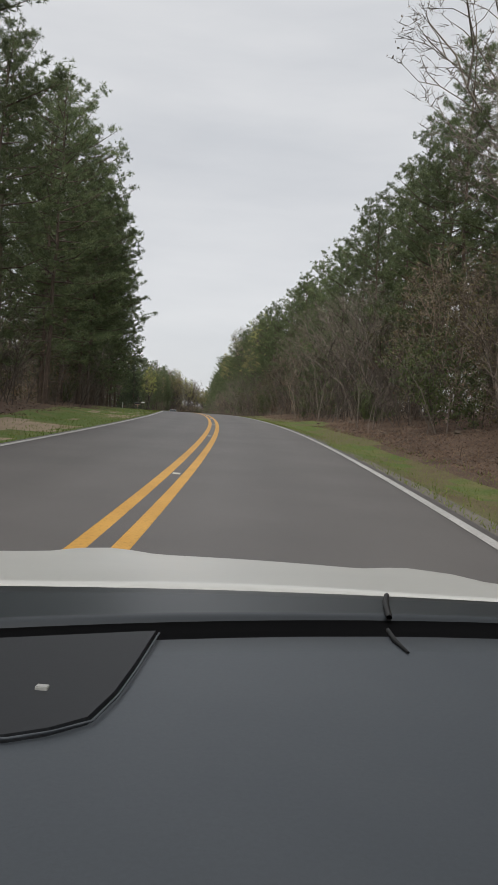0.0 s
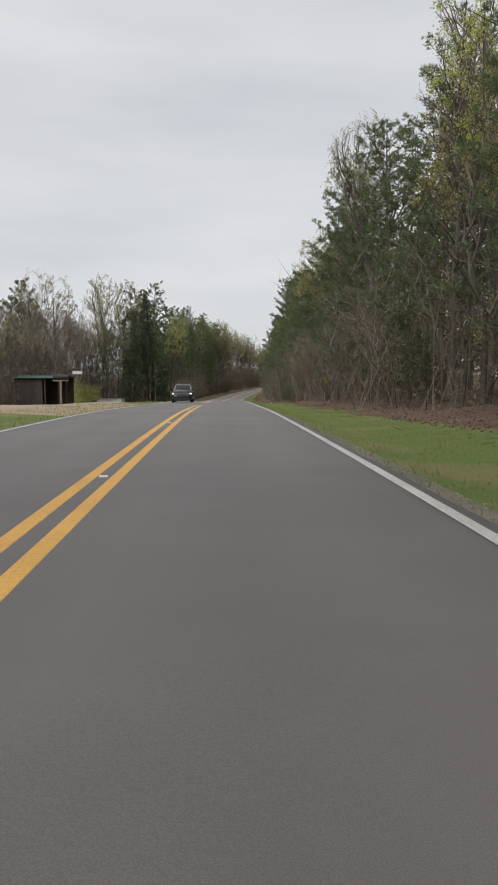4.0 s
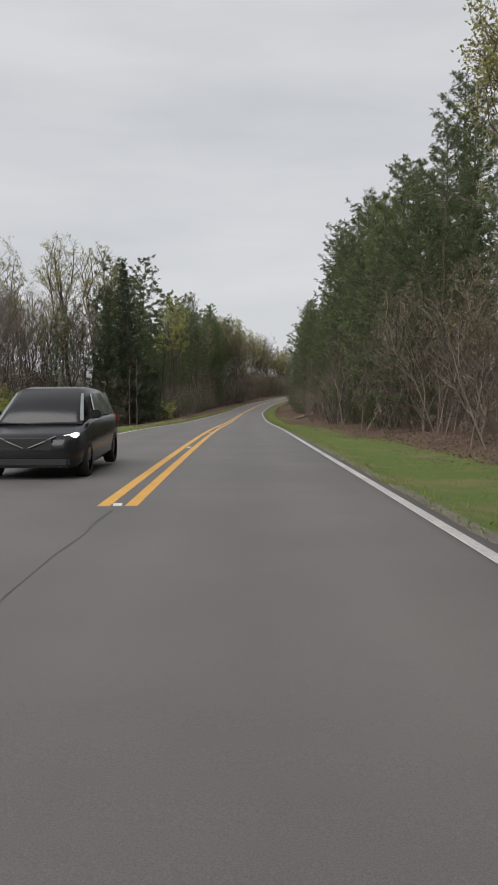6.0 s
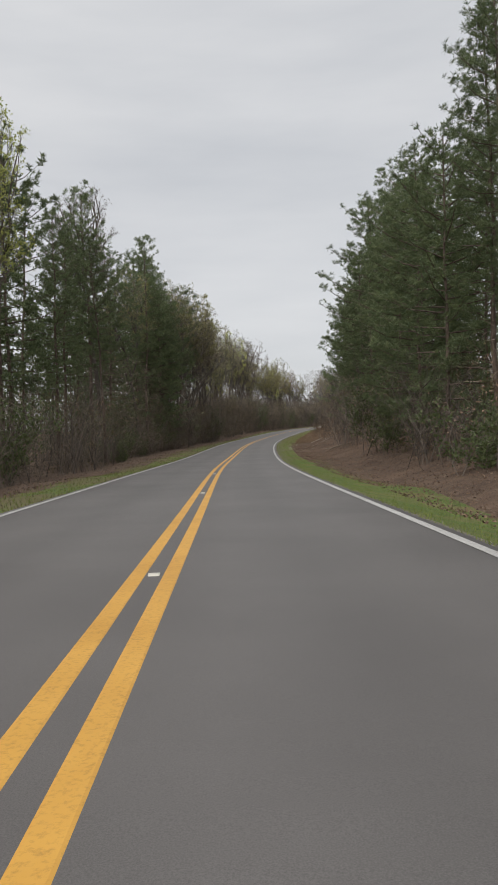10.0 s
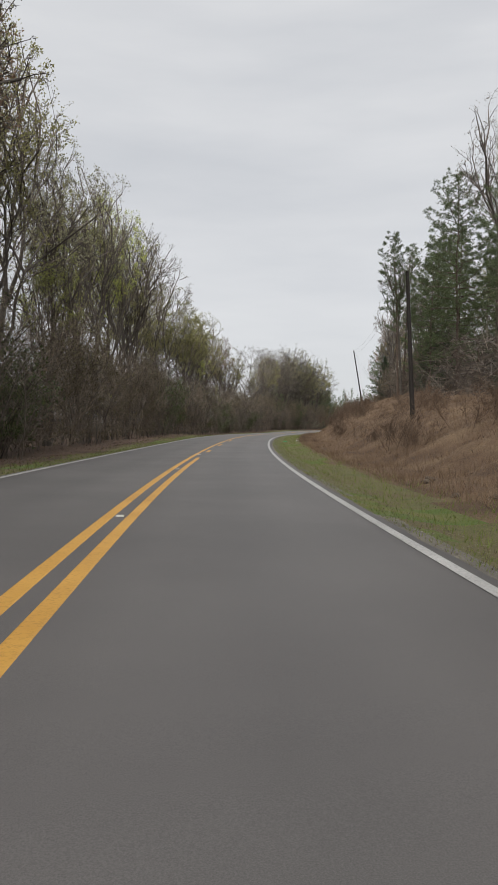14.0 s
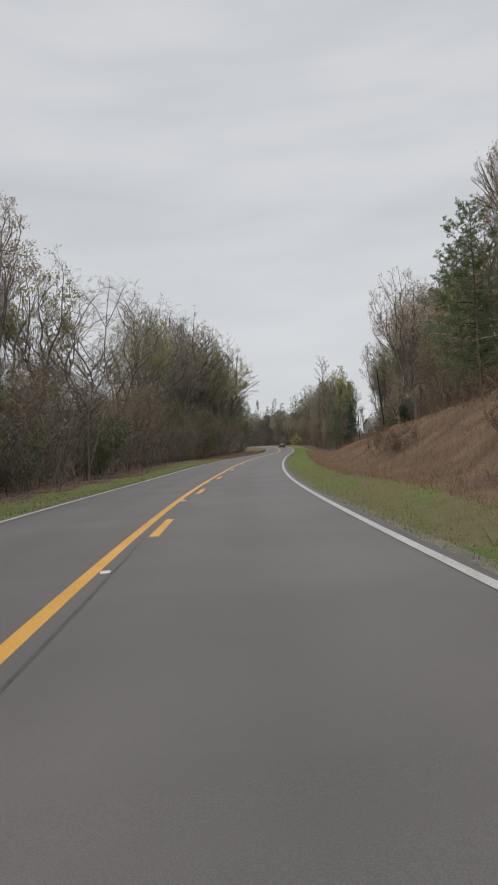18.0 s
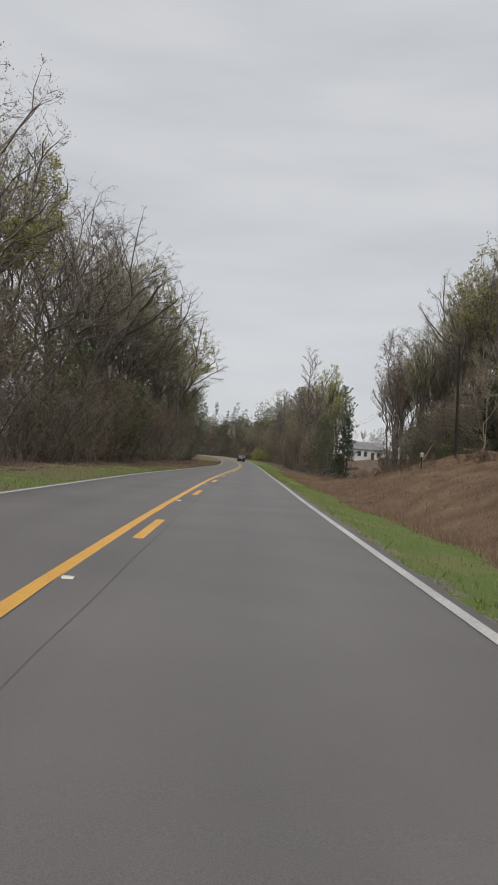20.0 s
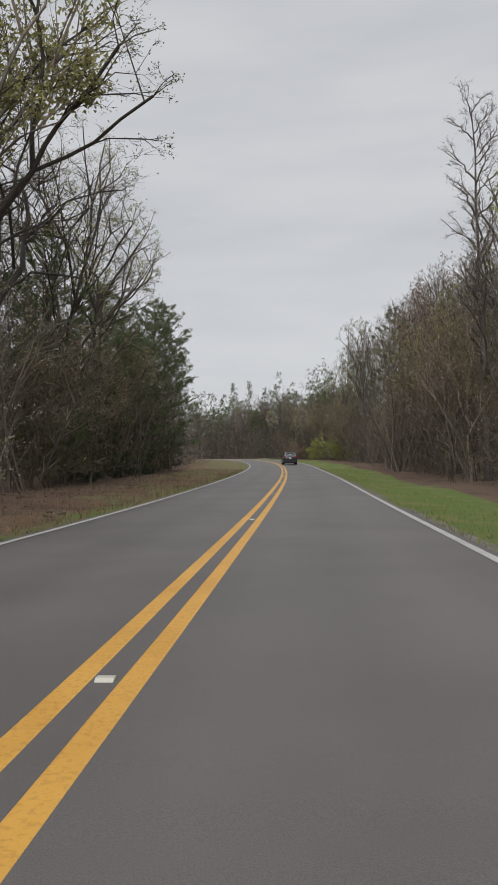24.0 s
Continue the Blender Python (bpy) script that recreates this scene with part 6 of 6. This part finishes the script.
def own_car():
    """The white car from whose dashboard the drive begins; open windscreen, seen from within."""
    q = at(0.0, 1.21)
    root = tagged(new("white_car"), "white car with a grey dashboard and long pale bonnet", "car")

    def solid(name, xs, ys, place, depth, material, label=""):
        """A panel of some thickness; place(x, y) gives its top surface."""
        n = len(xs)
        v = [Vector(place(x, y)) for y in ys for x in xs]
        f = [(i * n + j, i * n + j + 1, (i + 1) * n + j + 1, (i + 1) * n + j) for i in range(len(ys) - 1) for j in range(n - 1)]
        k = len(v)
        v = v + [p - Vector((0, 0, depth)) for p in v]
        f = f + [tuple(reversed([i + k for i in q4])) for q4 in f]
        edge = [j for j in range(n)] + [i * n + n - 1 for i in range(1, len(ys))] + [(len(ys) - 1) * n + j for j in range(n - 2, -1, -1)] + [i * n for i in range(len(ys) - 2, 0, -1)]
        f += [(edge[i], edge[i] + k, edge[(i + 1) % len(edge)] + k, edge[(i + 1) % len(edge)]) for i in range(len(edge))]
        return skin(name, (v, f), material, root, label)

    def foot(x):        # the curved foot of the windscreen
        return 0.566 + 0.315 * x - 0.36 * x * x

    def rim_y(x):       # the bonnet's rear edge
        return 0.838 + 0.167 * x - 0.20 * x * x
    xs = [i / 24 * 1.3 - 0.5 for i in range(25)]
    solid("dashboard", xs, [-0.12 + 0.04 * i for i in range(18)],
          lambda x, y: (x, y + (foot(x) - 0.566) * (y + 0.12) / 0.68, 1.066 - 0.02 * x * x - 0.3 * max(0, 0.02 - y) ** 1.3), 0.10, DASH_SKIN, "smooth grey dashboard top")
    # instrument hood with a stitched edge
    hood_edge = [(-0.071, 0.546), (-0.073, 0.472), (-0.076, 0.42), (-0.082, 0.383), (-0.098, 0.366), (-0.116, 0.355), (-0.16, 0.345), (-0.30, 0.335)]
    top = [Vector((x, y, 1.070)) for x, y in hood_edge] + [Vector((-0.50, 0.33, 1.062)), Vector((-0.50, 0.33, 1.062)) + Vector((0, 0.06, 0)), Vector((-0.30, 0.448, 1.070)), Vector((-0.16, 0.507, 1.070))]
    low = [p + Vector((0.002, -0.002, -0.03)) for p in top]
    n = len(top)
    skin("binnacle", (top + low, [tuple(range(n))] + [(i, i + n, (i + 1) % n + n, (i + 1) % n) for i in range(n)]), BINNACLE_SKIN, root, "dark instrument hood", False)
    skin("seam", tube([p + Vector((0.003, -0.002, -0.001)) for p in top[:8]], [0.0008] * 8, 5), DASH_SKIN, root, "pale stitched seam")
    bm = bmesh.new()
    box_bm(bm, -0.119, -0.112, 0.414, 0.419, 1.0695, 1.072, 0.0005)
    part("sensor", bm, PLATE, root, "small pale sensor on the hood")
    bm = bmesh.new()
    box_bm(bm, 0.24, 0.42, 0.50, 0.515, 1.060, 1.0675, 0.002)
    part("vent", bm, TRIM, root, "black demister slot")
    # band at the foot of the windscreen, its shade painted black; cowl and wiper
    solid("screen_seal", xs, [0, 0.25, 0.5, 0.75, 1.0], lambda x, u: (x, foot(x) + 0.002 + u * 0.108, 1.060 - 0.012 * u - 0.01 * math.sin(math.pi * u)), 0.05, SEAL, "windscreen seal painted black for the shade there")
    solid("cowl", xs, [0, 0.2, 0.4, 0.6, 0.8, 1.0], lambda x, u: (x, (foot(x) + 0.112) * (1 - u) + rim_y(x) * u, 1.050 - 0.012 * u), 0.05, COWL, "dark cowl panel")
    skin("wiper", tube([(0.146, 0.85, 1.041), (0.133, 0.78, 1.048), (0.124, 0.70, 1.053)], [0.003, 0.0035, 0.003], 5), TRIM, root)
    # thin dark stroke laid over the dashboard's front edge
    skin("thin_dark_stroke", tube([(0.106, 0.600, 1.068), (0.107, 0.575, 1.0675), (0.112, 0.545, 1.0675)], [0.002, 0.0022, 0.001], 5), TRIM, root)
    ys = [0.842, 0.92, 1.0, 1.1, 1.2, 1.32, 1.44, 1.56, 1.68, 1.80, 1.90, 1.97, 2.0]

    def bonnet(x, y):
        a = abs(x)
        crease = 0.012 * math.exp(-((a - 0.33) / 0.07) ** 2)
        return 1.037 - 0.135 * (y - 0.86) - 0.055 * max(0, y - 1.5) - 0.9 * max(0, y - 1.84) ** 2 * 4 - 0.06 * a * a - 0.5 * max(0, a - 0.72) ** 1.5 + crease * min(1, (y - 0.8) * 3)
    solid("bonnet", [i / 28 * 1.72 - 0.86 for i in range(29)], ys, lambda x, y: (x, y + (rim_y(x) - 0.838) * max(0, 1 - (y - 0.84) / 0.7), bonnet(x, y)), 0.03, CAR_WHITE, "glossy off-white bonnet")
    st = [(2.0, 0.74, 0.30, 0.70), (1.9, 0.86, 0.22, 0.80), (1.4, 0.90, 0.20, 0.82), (0.9, 0.91, 0.19, 0.86), (0.0, 0.91, 0.19, 0.90), (-1.4, 0.91, 0.19, 0.94), (-2.2, 0.88, 0.22, 0.95), (-2.45, 0.80, 0.34, 0.90)]
    skin("body", loft([ring(y, w, z0, z1) for y, w, z0, z1 in st]), CAR_WHITE, root)
    solid("roof", [i / 10 * 1.24 - 0.62 for i in range(11)], [-2.1, -1.8, -1.2, -0.6, -0.25], lambda x, y: (x, y, 1.66 - 0.05 * x * x - 0.03 * (y + 0.9) ** 2), 0.05, CAR_WHITE)
    for s in (1, -1):
        skin("pillar", tube([(s * 0.80, 0.72, 0.95), (s * 0.70, 0.20, 1.35), (s * 0.60, -0.26, 1.62)], [0.05, 0.045, 0.045], 6), CAR_WHITE, root)
        skin("pillar", tube([(s * 0.84, -0.75, 0.92), (s * 0.62, -0.85, 1.63)], [0.05, 0.045], 6), CAR_WHITE, root)
        skin("pillar", tube([(s * 0.82, -2.25, 0.92), (s * 0.60, -1.95, 1.60)], [0.07, 0.06], 6), CAR_WHITE, root)
        wheel(root, s * 0.80, 1.25, 0.34)
        wheel(root, s * 0.80, -1.5, 0.34)
    root.matrix_basis = pose(q.x, q.y, q.z + 0.005, 0, 0, turn(0))


own_car()


def pole(s, off, top_s, top_off, top_z, r=0.115):
    b, t = lie(s, off, -0.5), at(top_s, top_off, top_z)
    root = thing("utility_pole", "dark creosoted wooden utility pole leaning over the bank" if abs(top_off - off) > 1 else "dark creosoted wooden utility pole", "utility pole", [], "utility poles")
    root.location = b
    d = t - b
    skin("shaft", tube([Vector((0, 0, 0)), d * 0.5, d], [r, r * 0.85, r * 0.68], 10), POLE_WOOD, root)
    bm = bmesh.new()
    box_bm(bm, -0.05, 0.05, -0.05, 0.05, -0.1, 0.1, 0.02)
    part("insulator", bm, CHROME, root).location = d - Vector((0, 0, 0.05))
    return t


TOP_Z = pole(267, -12.7, 267, -11.5, 9.3)
TOP_A = pole(395, 12.0, 394.6, 11.4, 10.66, 0.15)
TOP_B = pole(466, 14.3, 465, 12.7, 12.7)
TOP_C = pole(556, 17.0, 554, 16.2, 10.7)
TOP_D = pole(650, 21.0, 650, 21.0, 9.5)


def wire(a, b, sag, drop=0.0):
    pts = []
    for i in range(17):
        t = i / 16
        pts.append(a.lerp(b, t) - Vector((0, 0, drop + sag * 4 * t * (1 - t))))
    v, f = tube(pts, [0.007] * 17, 3)
    tagged(new("power_line", mesh_of("power_line", v, f, [WIRE])), "thin black overhead wire slung between poles", "wire", "overhead wires")


for a, b, sag in ((TOP_A, TOP_B, 0.9), (TOP_B, TOP_C, 1.0), (TOP_C, TOP_D, 1.0)):
    wire(a, b, sag)
    wire(a, b, sag * 1.1, 0.5)
wire(TOP_Z, TOP_A, 2.2)
wire(TOP_Z - Vector((0, 0, 2.0)), TOP_A - Vector((0, 0, 0.4)), 2.4)


def log(s, off, length, r, yaw, tilt, lift=0.0, bark=None):
    rng = random.Random(int(s * 10))
    pts = [Vector((length * (i / 5 - 0.5), rng.gauss(0, 0.02) * length, rng.gauss(0, 0.008) * length)) for i in range(6)]
    v, f = tube(pts, [r * (1.05 - 0.09 * i) for i in range(6)], 8)
    f += [tuple(reversed(range(8))), tuple(range(40, 48))]
    ob = tagged(new("fallen_log", mesh_of("fallen_log", v, f, [bark or LOG_WOOD], None, True)), "pale weathered fallen log lying on the leaf litter", "log")
    q = lie(s, off, r * 0.7 + lift)
    ob.matrix_basis = pose(q.x, q.y, q.z, 0, tilt, turn(s) + yaw)
    return ob


log(267.2, 12.0, 6.8, 0.17, 8, -14, 0.12)
log(268.5, 9.2, 1.5, 0.13, 30, -6, 0.02)
log(267, 9.4, 1.3, 0.12, 25, -3, 0.08)
log(215, 10.5, 3.4, 0.09, 50, -12, 0.35)
log(176, 11.5, 3.0, 0.08, 60, -35, 0.7)
log(318, 9.6, 3.2, 0.07, 40, -10, 0.25)
log(150, 12.0, 3.5, 0.08, 35, -8, 0.2)
log(95, 10.0, 2.4, 0.07, 50, -10, 0.2)


def stick(ends, r, label="bleached broken stick lying on the bank", name="fallen_branch"):
    """A bare branch laid over the ground between the places given."""
    rng = random.Random(int(ends[0][0] * 7))
    way = [lie(s, o, r * 0.8) for s, o in ends]
    pts = [a.lerp(b, k / 4) + Vector((rng.gauss(0, 0.012), rng.gauss(0, 0.012), abs(rng.gauss(0, 0.008)))) for a, b in zip(way, way[1:]) for k in range(4)] + [way[-1]]
    base = pts[0].copy()
    n = len(pts)
    v, f = tube([p - base for p in pts], [r * (1.1 - 0.45 * i / (n - 1)) for i in range(n)], 7)
    f += [tuple(reversed(range(7))), tuple(range(7 * n - 7, 7 * n))]
    ob = tagged(new(name, mesh_of(name, v, f, [BLEACHED_WOOD], None, True)), label, "branch")
    ob.matrix_basis = Matrix.Translation(base)


stick(((350.0, 10.4), (347.2, 10.3)), 0.032)
stick(((347.0, 9.5), (345.2, 8.7), (343.2, 8.0)), 0.058, "thick bleached log end sloping down the bank")
stick(((344.0, 6.25), (342.4, 6.2), (341.0, 6.1)), 0.042, "grey log half sunk at the foot of the bank")
stick(((337.0, 5.45), (336.1, 5.35)), 0.048, "short pale log end at the edge of the grass")
stick(((341.0, 10.4), (338.0, 8.9), (335.0, 7.6), (333.0, 6.6)), 0.024, "long thin bare branch lying down the bank")
stick(((344.0, 10.2), (342.4, 9.4)), 0.025)
stick(((336.5, 9.2), (334.4, 9.6)), 0.022)
stick(((330.5, 7.8), (328.2, 7.2)), 0.025)
stick(((326.0, 8.6), (323.5, 9.4)), 0.03)


def crumpled(s, off, size, material, label, seed):
    """A flattened, crumpled piece of thrown-away packaging."""
    bm = bmesh.new()
    bmesh.ops.create_icosphere(bm, subdivisions=3, radius=1.0)
    for v in bm.verts:
        k = 1 + 0.45 * noise.noise(v.co * 1.7 + Vector((seed, 0, 0))) + 0.2 * noise.noise(v.co * 4.5 + Vector((0, seed, 0)))
        v.co = Vector((v.co.x * 1.5 * k, v.co.y * 0.8 * k, v.co.z * 0.42 * k))
    me = bpy.data.meshes.new("litter_scrap")
    bm.to_mesh(me)
    bm.free()
    me.materials.append(material)
    ob = tagged(new("litter_scrap", me), label, "litter")
    q = lie(s, off, 0.3 * size)
    ob.matrix_basis = pose(q.x, q.y, q.z, 4, -5, turn(s) + 20 * seed) @ Matrix.Scale(size, 4)


crumpled(421.0, 4.8, 0.13, plain("green_plastic", (0.05, 0.38, 0.12), 0.3), "crumpled bright green plastic bottle lying in the grass", 1)
crumpled(424.0, 5.95, 0.09, plain("white_plastic", (0.62, 0.62, 0.58), 0.4), "crumpled white scrap lying at the ditch edge", 2)
crumpled(435.0, 8.7, 0.08, plain("pale_card", (0.50, 0.47, 0.40), 0.8), "pale scrap of card lying on the bank", 3)


def rocks(s0, s1, o0, o1, count, r0, r1, seed):
    rng = random.Random(seed)
    for _ in range(count):
        bm = bmesh.new()
        bmesh.ops.create_icosphere(bm, subdivisions=2, radius=1.0)
        k = rng.uniform(0, 99)
        for v in bm.verts:
            v.co *= 1 + 0.35 * noise.noise(v.co * 1.3 + Vector((k, 0, 0)))
            v.co.z *= 0.6
        me = bpy.data.meshes.new("rock")
        bm.to_mesh(me)
        bm.free()
        me.materials.append(STONE)
        ob = tagged(new("rock", me), "small pale field stone in the roadside ditch", "rock", "ditch stones")
        s, o, r = rng.uniform(s0, s1), rng.uniform(o0, o1), rng.uniform(r0, r1)
        q = lie(s, o, r * 0.2)
        ob.matrix_basis = pose(q.x, q.y, q.z, rng.uniform(-20, 20), rng.uniform(-20, 20), rng.uniform(0, 360)) @ Matrix.Scale(r, 4)


rocks(434, 456, 6.3, 7.9, 34, 0.03, 0.085, 3)
rocks(418, 436, 6.0, 6.6, 14, 0.03, 0.06, 12)
rocks(329, 349, 5.3, 5.9, 14, 0.04, 0.10, 13)
rocks(345, 372, 6.2, 7.2, 10, 0.07, 0.16, 4)
rocks(20, 55, 6.5, 9.0, 8, 0.06, 0.14, 5)
rocks(608, 640, -8.0, -5.2, 12, 0.06, 0.14, 6)
rocks(530, 548, 6.0, 7.5, 8, 0.07, 0.18, 8)


def barn():
    q = lie(219, -27.2)
    root = tagged(new("barn"), "dark timber barn with an open side and green sheet roof", "barn")
    w, d, h = 7.0, 6.0, 5.3
    for i in range(24):
        bm = bmesh.new()
        x = -w / 2 + (i + 0.5) * w / 24 * 0.62
        box_bm(bm, x - 0.10, x + 0.10, -d / 2 - 0.02, -d / 2 + 0.02, -0.3, h - 0.25 + 0.05 * math.sin(i * 5.1), 0.006)
        part("board", bm, BARN_WOOD, root)
    for x, y in ((w / 2, -d / 2), (w / 2, d / 2), (-w / 2, -d / 2), (-w / 2, d / 2), (w * 0.18, -d / 2), (w / 2, 0)):
        bm = bmesh.new()
        box_bm(bm, x - 0.09, x + 0.09, y - 0.09, y + 0.09, -0.4, h, 0.01)
        part("post", bm, BARN_WOOD, root)
    bm = bmesh.new()
    box_bm(bm, -w / 2, w / 2, d / 2 - 0.05, d / 2 + 0.05, -0.3, h - 0.1, 0.01)
    part("rear_wall", bm, BARN_WOOD, root)
    bm = bmesh.new()
    box_bm(bm, -w / 2 - 0.05, -w / 2 + 0.05, -d / 2, d / 2, -0.3, h - 0.1, 0.01)
    part("end_wall", bm, BARN_WOOD, root)
    for s in (1, -1):
        v = [Vector((x, y, z + k)) for k in (0, 0.05) for x in (-w / 2 - 0.4, w / 2 + 0.4) for y, z in ((s * (d / 2 + 0.4), h - 0.1), (0, h + 0.30))]
        skin("roof", (v, [(0, 1, 3, 2), (4, 6, 7, 5), (0, 4, 5, 1), (2, 3, 7, 6), (0, 2, 6, 4), (1, 5, 7, 3)]), GREEN_TIN, root, "green metal roof", False)
    root.matrix_basis = pose(q.x, q.y, q.z, 0, 0, turn(219) - 8)


def store():
    q = lie(249.5, -22.2)
    root = tagged(new("storage_box"), "low white block store with a dark open end", "shed")
    bm = bmesh.new()
    box_bm(bm, -2.4, 2.4, -1.3, 1.3, -0.3, 2.2, 0.03)
    part("wall", bm, WHITE_WALL, root)
    bm = bmesh.new()
    box_bm(bm, -2.5, 2.5, -1.4, 1.4, 2.2, 2.28, 0.02)
    part("roof", bm, GREY_ROOF, root)
    bm = bmesh.new()
    box_bm(bm, -4.6, -2.41, -1.2, 1.2, -0.3, 2.0, 0.03)
    part("lean_to", bm, BARN_WOOD, root, "dark open timber lean-to")
    bm = bmesh.new()
    box_bm(bm, -2.0, -1.75, -1.34, -1.29, 0.9, 1.5, 0.01)
    part("window", bm, TRIM, root)
    for i in range(9):
        bm = bmesh.new()
        box_bm(bm, -4.6 + i * 0.24, -4.47 + i * 0.24, -1.26, -1.205, -0.2, 1.9, 0.008)
        part("board", bm, LOG_WOOD if i % 4 == 0 else BARN_WOOD, root)
    root.matrix_basis = pose(q.x, q.y, q.z, 0, 0, turn(249) - 4)


def house():
    q = lie(702, 35.0, -0.2)
    root = tagged(new("house"), "small white gabled house among the trees", "house")
    w, d, h = 9.0, 7.0, 2.9
    bm = bmesh.new()
    box_bm(bm, -w / 2, w / 2, -d / 2, d / 2, -0.6, h, 0.03)
    part("wall", bm, WHITE_WALL, root)
    v = [Vector((-w / 2, y, z)) for y, z in ((-d / 2, h), (d / 2, h), (0, h + 1.9))] + [Vector((w / 2, y, z)) for y, z in ((-d / 2, h), (d / 2, h), (0, h + 1.9))]
    skin("gable", (v, [(0, 2, 1), (3, 4, 5), (0, 1, 4, 3)]), WHITE_WALL, root, "", False)
    for s in (1, -1):
        v = [Vector((x, y, z + k)) for k in (0.02, 0.14) for x in (-w / 2 - 0.4, w / 2 + 0.4) for y, z in ((s * (d / 2 + 0.45), h - 0.24), (0, h + 1.9))]
        skin("roof", (v, [(0, 1, 3, 2), (4, 6, 7, 5), (0, 4, 5, 1), (2, 3, 7, 6), (0, 2, 6, 4), (1, 5, 7, 3)]), GREY_ROOF, root, "grey shingle roof", False)
    for x in (-3.0, -1.2, 2.6):
        bm = bmesh.new()
        box_bm(bm, x - 0.5, x + 0.5, -d / 2 - 0.05, -d / 2 + 0.02, 0.9, 2.2, 0.01)
        win = part("window", bm, CAR_GLASS, root)
        bm = bmesh.new()
        box_bm(bm, x - 0.6, x + 0.6, -d / 2 - 0.09, -d / 2 - 0.02, 0.80, 0.88, 0.01)
        part("sill", bm, WHITE_WALL, win)
    bm = bmesh.new()
    box_bm(bm, 0.4, 1.4, -d / 2 - 0.05, -d / 2 + 0.02, 0.0, 2.05, 0.01)
    part("door", bm, BARN_WOOD, root)
    root.matrix_basis = pose(q.x, q.y, q.z, 0, 0, turn(702) + 10)


barn()
store()
house()


def roadside_stand():
    q = lie(149, -8.9)
    root = tagged(new("mailbox"), "dark mailbox on a crossbar and wooden post", "mailbox")
    bm = bmesh.new()
    box_bm(bm, -0.06, 0.06, -0.06, 0.06, -0.4, 1.55, 0.01)
    part("post", bm, LOG_WOOD, root)
    bm = bmesh.new()
    box_bm(bm, -0.5, 0.5, -0.05, 0.05, 1.50, 1.60, 0.01)
    part("crossbar", bm, LOG_WOOD, root)
    v, f = lathe([(0.001, -0.48), (0.17, -0.48), (0.17, 0.48), (0.001, 0.48)], 14)
    b = skin("box", (v, f), TRIM, root, "dark rounded box", False)
    b.location = (0, 0, 1.78)
    bm = bmesh.new()
    box_bm(bm, 0.75, 1.35, -0.02, 0.02, 1.95, 2.15, 0.005)
    part("sign", bm, WHITE_WALL, root, "small white sign board")
    bm = bmesh.new()
    box_bm(bm, 0.98, 1.03, -0.02, 0.02, -0.3, 2.0, 0.005)
    part("stake", bm, LOG_WOOD, root)
    root.matrix_basis = pose(q.x, q.y, q.z, 0, 0, turn(149) + 8)


def stake(s, off, h, r, material, name, label, lean=0.0, cap=None):
    q = lie(s, off, -0.2)
    root = tagged(new(name), label, "post")
    skin("shaft", tube([(0, 0, 0), (0, 0, h * 0.5), (0, 0, h + 0.2)], [r, r, r * 0.9], 8), material, root)
    if cap:
        bm = bmesh.new()
        box_bm(bm, -0.10, 0.10, -0.03, 0.03, h - 0.05, h + 0.28, 0.01)
        part("cap", bm, cap, root, "white marker cap")
    root.matrix_basis = pose(q.x, q.y, q.z, 0, lean, turn(s))


roadside_stand()
stake(108, -9.5, 1.0, 0.05, WHITE_WALL, "marker_post", "white roadside marker post in the grass")
stake(552, 13.6, 1.3, 0.045, POLE_WOOD, "marker_post", "dark marker post with a white cap on the bank", 0, WHITE_WALL)
stake(560, 15.0, 2.4, 0.05, LOG_WOOD, "leaning_stake", "pale stake leaning over the brown bank", 28)


# ---- road markers and cracks ----
bm = bmesh.new()
box_bm(bm, -0.055, 0.055, -0.05, 0.05, 0.0, 0.02)
for v in bm.verts:
    if v.co.z > 0.01:
        v.co.y *= 0.55
me = bpy.data.meshes.new("road_marker")
bm.to_mesh(me)
bm.free()
me.materials.append(REFLECTOR)
spots = [11.65 + 12.19 * k for k in range(-3, 12)] + [158.9 + 12.25 * k for k in range(11)] + [299.0 + 12.19 * k for k in range(45)]
for s in spots:
    if not 146.5 < s < 158:
        q = at(s, 0.0, 0.001)
        ob = tagged(new("road_marker", me), "small raised reflective road marker between the yellow lines", "road marker", "raised road markers")
        ob.matrix_basis = pose(q.x, q.y, q.z, 0, 0, turn(s))


def crack(points_so, width):
    v, f = [], []
    for i, (s, o) in enumerate(points_so):
        w = width * (0.15 + 0.85 * abs(math.sin(i * 1.9 + s) * math.sin(i * 0.37)))
        v += [at(s, o - w, 0.003), at(s, o + w, 0.003)]
    for i in range(len(points_so) - 1):
        f.append((2 * i, 2 * i + 1, 2 * i + 3, 2 * i + 2))
    tagged(new("road_crack", mesh_of("road_crack", v, f, [TAR])), "dark sealed crack in the asphalt", "crack", kind="structure")


rng = random.Random(17)
for s0, o0, n, ds, drift in ((307.5, 2.6, 5, 0.25, 0.10), (303.5, 2.2, 7, 0.22, 0.12), (146.5, -0.05, 24, 0.52, 0.004), (390, -0.02, 60, 1.2, 0.0), (470, 0.02, 60, 1.2, 0.0), (176, 1.7, 4, 0.2, 0.05), (470, 0.33, 60, 1.3, 0.0)):
    o, pts = o0, []
    for i in range(n):
        pts.append((s0 + ds * i, o))
        o += drift + rng.gauss(0, 0.012)
    crack(pts, 0.020 if s0 in (146.5, 390) else 0.009)
